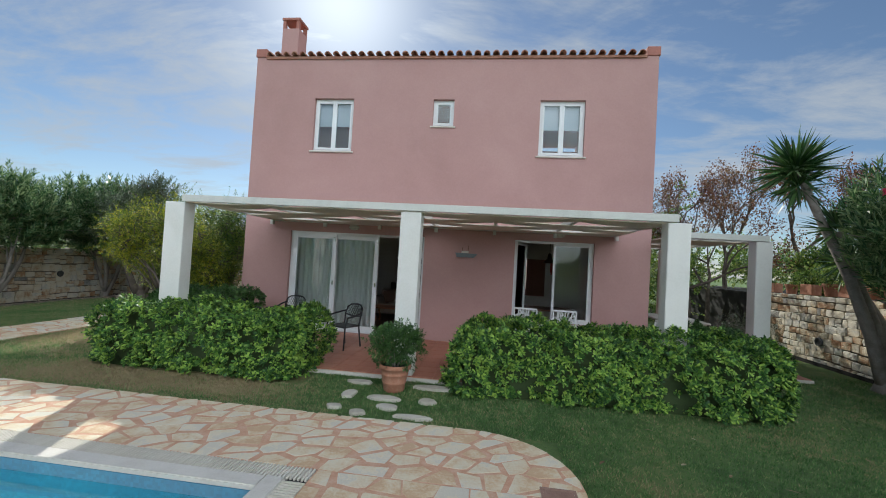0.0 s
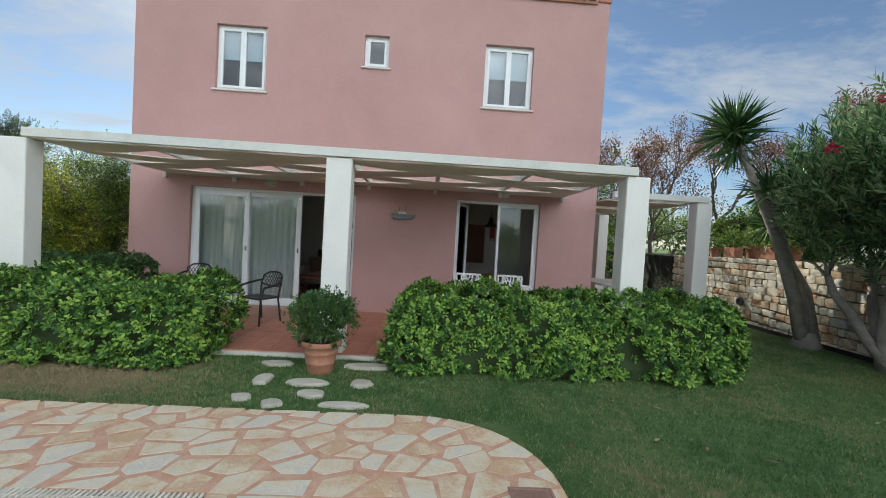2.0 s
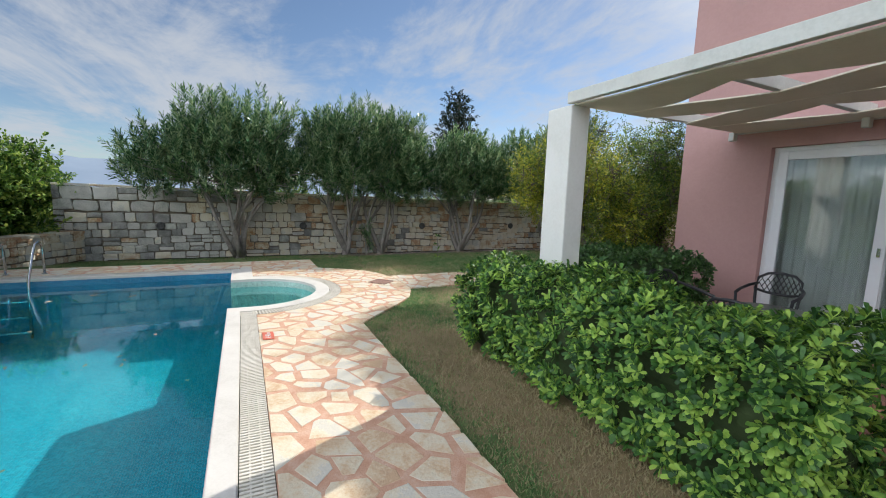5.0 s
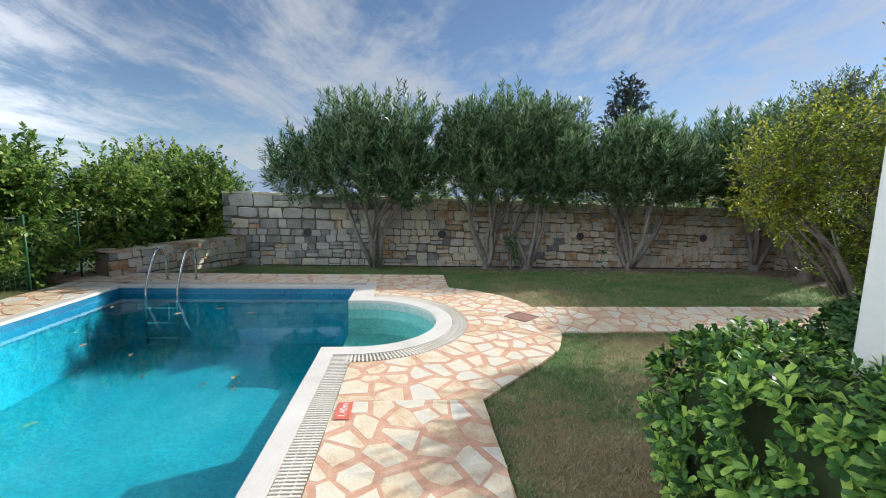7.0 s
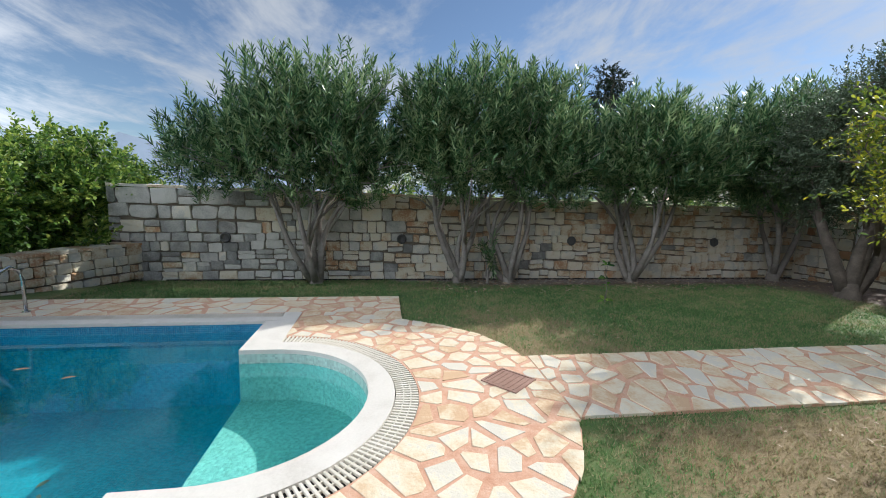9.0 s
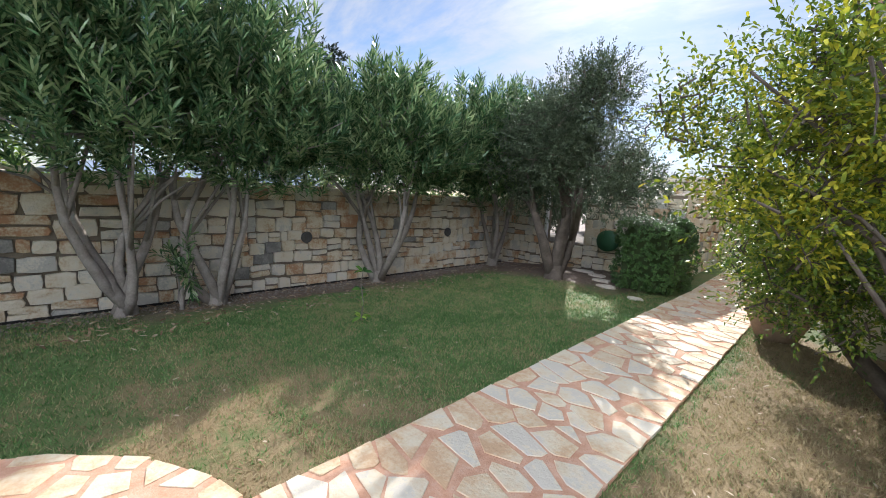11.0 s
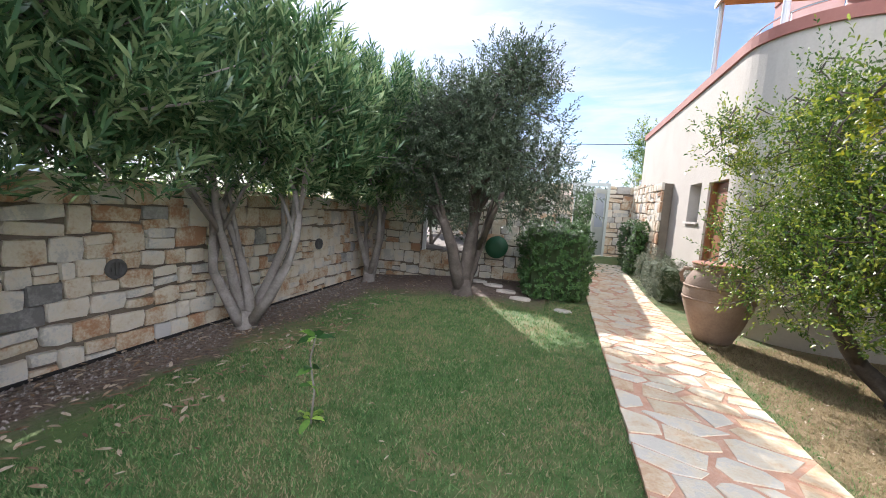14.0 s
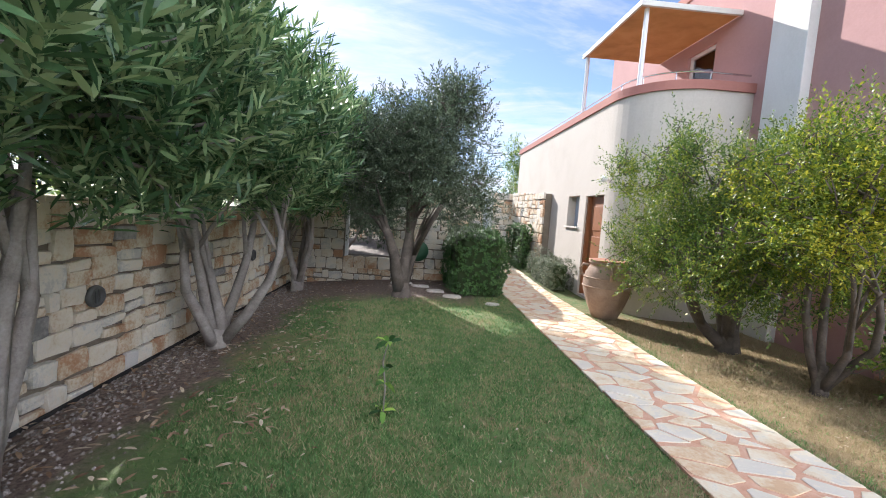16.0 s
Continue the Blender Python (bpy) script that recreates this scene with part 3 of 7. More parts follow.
def oleander(name, root, spread, crown, seed, label, density=470, flowers=0, stems=6, leaf=0.16, stem=0.074):
    rng = np.random.default_rng(seed)
    tree = thing(name, label, "tree")
    root = np.array(root, float)
    bm = bmesh.new()
    tips = []
    for k in range(stems):
        a = 2 * math.pi * k / stems + rng.uniform(-0.4, 0.4)
        tips.append(root + np.array([math.cos(a) * spread * 0.55, math.sin(a) * spread, rng.uniform(1.7, 2.3)]))
    lathe(bm, [(0.15, -0.15), (0.13, 0.02), (0.09, 0.16)], 10, root)
    for k, t in enumerate(tips):
        o = root + np.array([0.06 * math.cos(k * 2.2), 0.09 * math.sin(k * 2.2), 0.0])
        limbs(bm, o, [t], stem, rng)
    part("trunk", bm, BARK, tree, smooth=True)
    n = int(density * 1.2)
    P, d = crown_points(n, rng, crown, 0.6)
    way = d * 0.7 + np.array([0, 0, 0.95]) + rng.normal(size=d.shape) * 0.22
    LP, LD = shoots_to_leaves(P - unit(way) * 0.3, way, 0.46, 27, rng, 0.95, 0.15)
    leaf_object("crown", LP, LD, leaf, 0.026, LEAF_OLEANDER, tree, rng, 0.05)
    # fine twigs inside the crown
    bm = bmesh.new()
    c = np.array(crown)[:, :3]
    for k in range(0, n, 9):
        o = c[np.argmin(np.linalg.norm(c - P[k], axis=1))]
        o = o + (root + np.array([0, 0, 1.6]) - o) * 0.45
        m = o * 0.4 + P[k] * 0.6 + rng.normal(size=3) * 0.06
        tube(bm, [o, m, P[k]], [0.02, 0.012, 0.005], 4)
    part("branchwork", bm, BARK, tree, kind="stuff")
    if flowers:
        i = rng.choice(n, flowers, replace=False)
        for j in i:
            dd = rng.normal(size=(28, 3))
            leaf_object("flower_cluster", P[j] + unit(way[j:j + 1]) * 0.25 + unit(dd) * 0.03, dd, 0.085, 0.07, PETAL, tree, rng, 0.0, label="deep pink flower cluster")
    return tree


def hedge(name, x0, x1, y0, y1, z0, z1, seed, label, mat=None, per_m2=210, leaf=0.070, width=0.031, whorl=10, round_=0.3, group=""):
    """A clipped hedge: leaf rosettes over a rounded, lumpy block, and a dark solid core in place of inner twigs."""
    rng = np.random.default_rng(seed)
    ob = thing(name, label, "hedge", group)
    sx, sy, sz = (x1 - x0) / 2, (y1 - y0) / 2, (z1 - z0) / 2
    c = np.array([(x0 + x1) / 2, (y0 + y1) / 2, (z0 + z1) / 2])
    area = 8 * (sx * sz + sy * sz) + 4 * sx * sy
    n = int(area * per_m2)
    face = rng.choice(5, n, p=np.array([sx * sz, sx * sz, sy * sz, sy * sz, sx * sy]) / (2 * sx * sz + 2 * sy * sz + sx * sy))
    u, v = rng.uniform(-1, 1, n), rng.uniform(-1, 1, n)
    U = np.zeros((n, 3))
    U[face == 0] = np.stack([u, -np.ones(n), v], 1)[face == 0]
    U[face == 1] = np.stack([u, np.ones(n), v], 1)[face == 1]
    U[face == 2] = np.stack([-np.ones(n), u, v], 1)[face == 2]
    U[face == 3] = np.stack([np.ones(n), u, v], 1)[face == 3]
    U[face == 4] = np.stack([u, v, np.ones(n)], 1)[face == 4]
    half = np.array([sx, sy, sz])
    P = U * half
    inner = np.clip(P, -(half - np.array([round_, round_, 0.0])), half - round_)
    d = unit(P - inner + 1e-6)
    P = inner + d * round_
    w = P + c
    lump = 0.09 * np.sin(w[:, 0] * 3.4 + seed) * np.sin(w[:, 1] * 3.3 + w[:, 2] * 2.6 + 1) + 0.085 * np.sin(w[:, 0] * 7.9 + w[:, 2] * 6.3 + seed) * np.sin(w[:, 1] * 7.1 + w[:, 0] * 2.0) + rng.normal(size=n) * 0.03
    P = w + d * lump[:, None]
    low = P[:, 2] < z0 + 0.06
    P[low, 2] = z0 + 0.06 + rng.random(low.sum()) * 0.05
    way = d + np.array([0, 0, 0.45]) + rng.normal(size=d.shape) * 0.3
    LP, LD = shoots_to_leaves(P - unit(way) * 0.03, way, 0.05, whorl, rng, 1.7, 0.2)
    face = np.repeat(unit(way), whorl, 0) + rng.normal(size=LP.shape) * 0.15
    leaf_object("leaves", LP, LD, leaf, width, mat or LEAF_HEDGE, ob, rng, 0.06, 0.8, face)
    # solid block coloured darker than the leaves, so the hedge is not see-through
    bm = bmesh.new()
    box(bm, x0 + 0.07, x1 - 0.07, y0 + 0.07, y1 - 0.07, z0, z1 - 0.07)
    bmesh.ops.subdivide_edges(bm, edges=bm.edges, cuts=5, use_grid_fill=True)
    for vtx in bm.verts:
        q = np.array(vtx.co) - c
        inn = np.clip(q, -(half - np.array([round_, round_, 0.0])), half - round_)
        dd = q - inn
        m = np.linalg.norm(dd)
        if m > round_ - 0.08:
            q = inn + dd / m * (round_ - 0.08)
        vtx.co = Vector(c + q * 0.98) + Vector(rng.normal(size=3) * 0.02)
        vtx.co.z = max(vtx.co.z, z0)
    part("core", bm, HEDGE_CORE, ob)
    return ob


def clumps(blobs, share, rng):
    """Break ellipsoids into smaller clumps set about their shell, with gaps between them."""
    out = []
    for x, y, z, a, b, c in blobs:
        for k in range(15):
            d = unit(rng.normal(size=(1, 3)))[0]
            f, s = rng.uniform(0.35, 0.86), share * rng.uniform(0.7, 1.3)
            out.append((x + d[0] * a * f, y + d[1] * b * f, z + d[2] * c * f, a * s, b * s, c * s))
    return out


def bushy(name, root, tips, blobs, seed, label, mat, bark, n=500, per=16, shoot=0.35, leaf=0.05, width=0.02, r0=0.06, up=0.5, category="shrub", shell=0.7, droop=0.1, stems=1, twig_step=6, clump=0.42):
    rng = np.random.default_rng(seed)
    blobs = clumps(blobs, clump, rng)
    ob = thing(name, label, category)
    bm = bmesh.new()
    lathe(bm, [(r0 * 1.9, -0.1), (r0 * 1.5, 0.05), (r0 * 1.05, 0.3)], 9, root)
    limbs(bm, root, tips, r0, rng)
    part("trunk", bm, bark, ob, smooth=True)
    P, d = crown_points(n, rng, blobs, shell)
    c = np.array(blobs, float)[:, :3]
    bm = bmesh.new()
    for k in range(0, n, twig_step):
        o = c[np.argmin(np.linalg.norm(c - P[k], axis=1))]
        o = o + rng.normal(size=3) * 0.1
        tube(bm, [o, o * 0.45 + P[k] * 0.55 + rng.normal(size=3) * 0.05, P[k]], [0.009, 0.006, 0.003], 4)
    part("branchwork", bm, bark, ob, kind="stuff")
    way = d + np.array([0, 0, up]) + rng.normal(size=d.shape) * 0.35
    LP, LD = shoots_to_leaves(P - unit(way) * shoot * 0.5, way, shoot, per, rng, 1.0, 0.1)
    leaf_object("crown", LP, LD, leaf, width, mat, ob, rng, droop, 0.6)
    return ob


def twiggy_tree(name, root, height, seed, label):
    """A thin tree that forks again and again into fine twigs with a few leaves left."""
    rng = np.random.default_rng(seed)
    ob = thing(name, label, "tree")
    bm, tips = bmesh.new(), []

    def grow(p, d, length, r, level):
        q = p + d * length
        m = (p + q) / 2 + Vector(rng.normal(size=3) * 0.05 * length)
        tube(bm, [p, m, q], [r, r * 0.85, r * 0.68], 7 if level < 2 else 4 if level < 4 else 3)
        if level >= 3:
            tips.append(q), tips.append(m)
        if level == 6:
            return
        for _ in range(3 if level in (1, 3) else 2):
            e = (d + Vector(rng.normal(size=3) * 0.42) + Vector((0, 0, 0.12))).normalized()
            grow(q, e, length * rng.uniform(0.68, 0.88), r * 0.66, level + 1)

    grow(Vector(root), Vector((0, 0, 1)), height * 0.30, 0.085, 0)
    part("trunk", bm, DARK_BARK, ob)
    P = np.array(tips)
    P = np.repeat(P, 7, 0) + rng.normal(size=(len(P) * 7, 3)) * 0.10
    leaf_object("crown", P, rng.normal(size=P.shape) + np.array([0, 0, -0.3]), 0.075, 0.042, LEAF_RED, ob, rng, 0.2, 0.6)
    return ob


# ---- ground ----
POOL_X0, POOL_X1, POOL_Y0, POOL_Y1 = -11.4, -1.88, -1.25, 2.87
ALC_X, ALC_Y, ALC_R = -9.38, 3.2, 1.02            # round bay of the pool
PORCH_Z = 0.03


def ground_z(x, y):
    z = -0.03
    if x < -12.7:
        z -= 0.09 * min(2.3, -12.7 - x)
    if y > 14 and x > -11.5:
        z += 0.04 * (min(y, 20) - 14)
    return z


def build_ground():
    xs = [-900, -300, -100, -40, -25, -20, -17, -15.5, *np.arange(-15, -11.6, 0.4), -11.55, -10.45, -8.3, -7, -6, -5, -4, -3, -1.75, -1, 0, 1, 2, 3, 4, 5, 6, 7, 8, 9, 10, 12, 16, 25, 60, 200, 900]
    ys = [-900, -300, -100, -40, -20, -12, -8, -5, -3, -1.4, 0, 1.5, 3.0, 4.25, 5, 6, 7, 8, 9, 10, 11, 12, 13, 14, 15, 16, 17, 18, 19, 20, 22, 26, 40, 100, 300, 900]
    verts = [(x, y, ground_z(x, y)) for x in xs for y in ys]
    faces, m = [], len(ys)
    for i in range(len(xs) - 1):
        for j in range(m - 1):
            cx, cy = (xs[i] + xs[i + 1]) / 2, (ys[j] + ys[j + 1]) / 2
            if (-11.55 < cx < -1.75 and -1.4 < cy < 3.0) or (-10.45 < cx < -8.3 and 3.0 < cy < 4.25):
                continue
            faces.append((i * m + j, (i + 1) * m + j, (i + 1) * m + j + 1, i * m + j + 1))
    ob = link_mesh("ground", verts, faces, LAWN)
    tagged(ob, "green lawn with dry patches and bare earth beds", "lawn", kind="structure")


build_ground()


# ---- pool ----
def alcove_ring(r, n=26, y_end=None):
    """The bay's outline of radius r from its near end round to its far end."""
    y0 = POOL_Y1 if y_end is None else y_end
    pts = [(ALC_X + r, y0)]
    for k in range(n + 1):
        a = math.pi * k / n
        pts.append((ALC_X + r * math.cos(a), ALC_Y + r * math.sin(a)))
    pts.append((ALC_X - r, y0))
    return pts


def strip(bm, inner, outer, z0, z1):
    """A solid band between two open outlines of equal length."""
    a = [(bm.verts.new((*p, z0)), bm.verts.new((*p, z1))) for p in inner]
    b = [(bm.verts.new((*p, z0)), bm.verts.new((*p, z1))) for p in outer]
    for k in range(len(a) - 1):
        bm.faces.new((a[k][1], a[k + 1][1], b[k + 1][1], b[k][1]))
        bm.faces.new((a[k][0], b[k][0], b[k + 1][0], a[k + 1][0]))
        bm.faces.new((a[k][0], a[k + 1][0], a[k + 1][1], a[k][1]))
        bm.faces.new((b[k][0], b[k][1], b[k + 1][1], b[k + 1][0]))
    for k in (0, -1):
        bm.faces.new((a[k][0], a[k][1], b[k][1], b[k][0]))
    return bm


def build_pool():
    pool = thing("swimming_pool", "turquoise swimming pool with a round bay, filled with still water", "pool", kind="structure")
    x0, x1, y0, y1 = POOL_X0, POOL_X1, POOL_Y0, POOL_Y1
    W, deep = -0.14, -1.10
    bm = bmesh.new()
    box(bm, x0, x1, y0, y1, deep - 0.1, deep)
    part("pool_floor", bm, POOL_FLOOR, pool)
    for name, za, zb, tile in (("pool_wall", deep, -0.32, POOL_WALL), ("tile_band", -0.32, -0.04, BLUE_TILE)):
        part(name, boxes((x0 - 0.15, x0, y0 - 0.15, y1 + 0.15, za, zb), (x1, x1 + 0.15, y0 - 0.15, y1 + 0.15, za, zb), (x0, x1, y0 - 0.15, y0, za, zb),
                         (x0, ALC_X - ALC_R - 0.121, y1, y1 + 0.12, za, zb), (ALC_X + ALC_R + 0.121, x1, y1, y1 + 0.12, za, zb)), tile, pool)
    # the bay: shallow floor and curved wall
    bm = bmesh.new()
    prism(bm, alcove_ring(ALC_R + 0.02), deep, -0.55)
    part("bay_floor", bm, GREEN_TILE, pool, "pale green shallow step")
    bm = bmesh.new()
    strip(bm, alcove_ring(ALC_R), alcove_ring(ALC_R + 0.12), -0.56, -0.04)
    part("bay_wall", bm, GREEN_TILE, pool)
    bm = bmesh.new()
    prism(bm, [(x0, y0), (x1, y0), (x1, y1), *alcove_ring(ALC_R), (x0, y1)], W - 0.004, W)
    water = part("water", bm, WATER, pool, "still clear water with floating leaves")
    water.visible_shadow = False
    # white coping
    c = 0.17
    bm = boxes((x0 - c, x0, y0 - c, y1 + c, -0.04, 0.006), (x1, x1 + c, y0 - c, y1 + c, -0.04, 0.006), (x0, x1, y0 - c, y0, -0.04, 0.006), (x0 - 0.37, x0 - c, y1 + 0.15, y1 + 0.37, -0.04, 0.006), (x0 - c, x0, y1 + c, y1 + 0.37, -0.04, 0.006),
               (x0, ALC_X - ALC_R - 0.22, y1, y1 + 0.37, -0.04, 0.006), (ALC_X + ALC_R + 0.22, x1, y1, y1 + c, -0.04, 0.006))
    strip(bm, alcove_ring(ALC_R), alcove_ring(ALC_R + 0.22), -0.04, 0.006)
    bmesh.ops.bevel(bm, geom=[e for e in bm.edges if e.calc_length() > 1.0], offset=0.008, segments=2, affect="EDGES")
    part("coping", bm, COPING, pool, "white rendered pool edge")
    return pool


POOL = build_pool()


# ---- paved terrace ----
def arc(cx, cy, r, a0, a1, n=10):
    return [(cx + r * math.cos(radians(a0 + (a1 - a0) * k / n)), cy + r * math.sin(radians(a0 + (a1 - a0) * k / n))) for k in range(n + 1)]


GR = 0.17 + 0.20                                  # coping and grating together
BAY_OUT = ALC_R + 0.42


def build_slab():
    bm = bmesh.new()
    z0, z1 = -0.12, -0.001
    box(bm, -1.88 + GR, 0.8, -6.0, 3.238, z0, z1)
    # strip between pool and lawn, its rounded east end, the bulge round the bay
    east = [(ALC_X + BAY_OUT, POOL_Y1 + GR), (-0.2, POOL_Y1 + GR), (-0.2, 4.42), (-7.13, 4.47), (ALC_X + BAY_OUT, 4.47)]
    prism(bm, east, z0, z1)
    prism(bm, [(-0.2, 3.24), (0.8, 3.24), *arc(-0.25, 3.4, 1.05, 0, 90, 9), (-0.2, 4.42)], z0 + 0.001, z1 - 0.0012)
    bulge = [(-7.13, 4.47), (-7.5, 4.82), (-7.85, 5.20), (-8.25, 5.55), (-8.78, 5.8)]
    back = [(-9.96, 5.79), (-10.35, 5.70), (-10.75, 5.48), (-11.12, 5.08), (-11.4, 4.58)]
    ring = [(ALC_X + BAY_OUT * math.cos(math.pi * k / 22), ALC_Y + BAY_OUT * math.sin(math.pi * k / 22)) for k in range(23)]
    # band from the ring to the outer outline
    o = [(ALC_X + BAY_OUT, 3.24), *ring, (ALC_X - BAY_OUT, 3.24)]
    outline = [(-7.13, 3.24), (-7.13, 3.8), *bulge, (-9.3, 5.8), *back, (-11.4, 3.9), (-11.4, 3.24)]
    outline = resample(outline, len(o))
    strip(bm, o, outline, z0 + 0.002, z1 - 0.0024)
    box(bm, -12.62, -11.4 - GR, -4.0, 4.58, z0, z1)
    box(bm, -11.77, -10.8, 3.24, 4.58, z0 + 0.003, z1 - 0.0036)
    box(bm, -12.62, -1.5, -2.3, -1.25 - 0.17, z0 + 0.001, z1 - 0.004)
    box(bm, -10.05, -8.86, 5.7, 14.0, z0 + 0.001, z1 - 0.005)
    p = [bm.verts.new(v) for v in ((-10.05, 14.0, -0.006), (-8.86, 14.0, -0.006), (-8.86, 21.5, 0.23), (-10.05, 21.5, 0.23))]
    bm.faces.new(p)
    ob = part("terrace", bm, MORTAR)
    return tagged(ob, "crazy paving of cream flagstones in pink mortar", "paving", kind="structure")


def resample(pts, n):
    P = np.array(pts, float)
    s = np.concatenate([[0], np.cumsum(np.linalg.norm(np.diff(P, axis=0), axis=1))])
    t = np.linspace(0, s[-1], n)
    return [(float(np.interp(a, s, P[:, 0])), float(np.interp(a, s, P[:, 1]))) for a in t]


TERRACE = build_slab()


# ---- house ----
HX0, HX1, HY0, HY1, HTOP = -6.25, 3.33, 9.25, 17.5, 6.72
DOOR = (-5.06, -1.72, 0.03, 2.42)
DINING = (0.38, 2.14, 0.62, 2.46)
UP_L, UP_M, UP_R = (-4.66, -3.66, 4.40, 5.70), (-1.70, -1.20, 5.05, 5.70), (0.79, 1.80, 4.40, 5.70)
FRONT = HY0


def window(name, hole, leaves, label, blind=False, open_leaf=-1):
    """A white framed window in the front wall: frame, sill, casements with panes."""
    x0, x1, z0, z1 = hole
    y = FRONT + 0.09
    w = thing(name, label, "window", kind="structure")
    f = 0.05
    part("window_frame", boxes((x0, x0 + f, y, y + 0.07, z0, z1), (x1 - f, x1, y, y + 0.07, z0, z1), (x0 + f, x1 - f, y, y + 0.07, z1 - f, z1),
                               (x0 + f, x1 - f, y, y + 0.07, z0, z0 + f), bevel=0.006), PVC, w)
    part("window_sill", boxes((x0 - 0.05, x1 + 0.05, FRONT - 0.045, FRONT + 0.09, z0 - 0.035, z0 - 0.002), bevel=0.005), COPING, w, "pale marble sill")
    step = (x1 - x0 - 2 * f) / leaves
    for k in range(leaves):
        a, b = x0 + f + k * step, x0 + f + (k + 1) * step
        g = 0.055
        bm = boxes((a, a + g, y - 0.012, y + 0.045, z0 + f, z1 - f), (b - g, b, y - 0.012, y + 0.045, z0 + f, z1 - f),
                   (a + g, b - g, y - 0.012, y + 0.045, z1 - f - g, z1 - f), (a + g, b - g, y - 0.012, y + 0.045, z0 + f, z0 + f + g), bevel=0.006)
        if k == open_leaf:
            bmesh.ops.rotate(bm, verts=bm.verts, cent=(a, y, 0), matrix=Matrix.Rotation(radians(70), 3, "Z"))
        casement = part("casement", bm, PVC, w)
        bm = boxes((a + g - 0.005, b - g + 0.005, y + 0.012, y + 0.018, z0 + f + g - 0.005, z1 - f - g + 0.005))
        if k == open_leaf:
            bmesh.ops.rotate(bm, verts=bm.verts, cent=(a, y, 0), matrix=Matrix.Rotation(radians(70), 3, "Z"))
        pane = part("pane", bm, GLASS, casement)
        pane.visible_shadow = False
        if blind:
            part("blind", boxes((a + 0.03, b - 0.03, y + 0.085, y + 0.095, z0 + (z1 - z0) * 0.50, z1 - 0.03)), BLIND, w, "half-lowered pale blue roller blind")
    return w


def sliding_door():
    x0, x1, z0, z1 = DOOR
    y = FRONT + 0.08
    w = thing("door_1", "white framed sliding glass door, one leaf standing open", "door", kind="structure")
    f = 0.055
    part("door_frame", boxes((x0, x0 + f, y, y + 0.12, z0, z1), (x1 - f, x1, y, y + 0.12, z0, z1), (x0 + f, x1 - f, y, y + 0.12, z1 - f, z1),
                             (x0 + f, x1 - f, y, y + 0.12, z0, z0 + 0.035), bevel=0.006), PVC, w)
    for a, b, d in ((x0 + f, -3.90, 0.0), (-4.0, -2.85, 0.05)):
        g = 0.105
        leaf = part("door_leaf", boxes((a, a + g, y + d, y + d + 0.045, z0 + 0.035, z1 - f), (b - g, b, y + d, y + d + 0.045, z0 + 0.035, z1 - f),
                                       (a + g, b - g, y + d, y + d + 0.045, z1 - f - g, z1 - f), (a + g, b - g, y + d, y + d + 0.045, z0 + 0.035, z0 + 0.05 + g), bevel=0.006), PVC, w)
        pane = part("pane", boxes((a + g - 0.005, b - g + 0.005, y + d + 0.018, y + d + 0.026, z0 + 0.05 + g, z1 - f - g)), GLASS, leaf)
        pane.visible_shadow = False
        for zz in (1.15, 2.2):
            part("door_handle", boxes((b - 0.06, b - 0.03, y + d - 0.018, y + d, zz, zz + 0.1), bevel=0.004), STEEL, leaf)


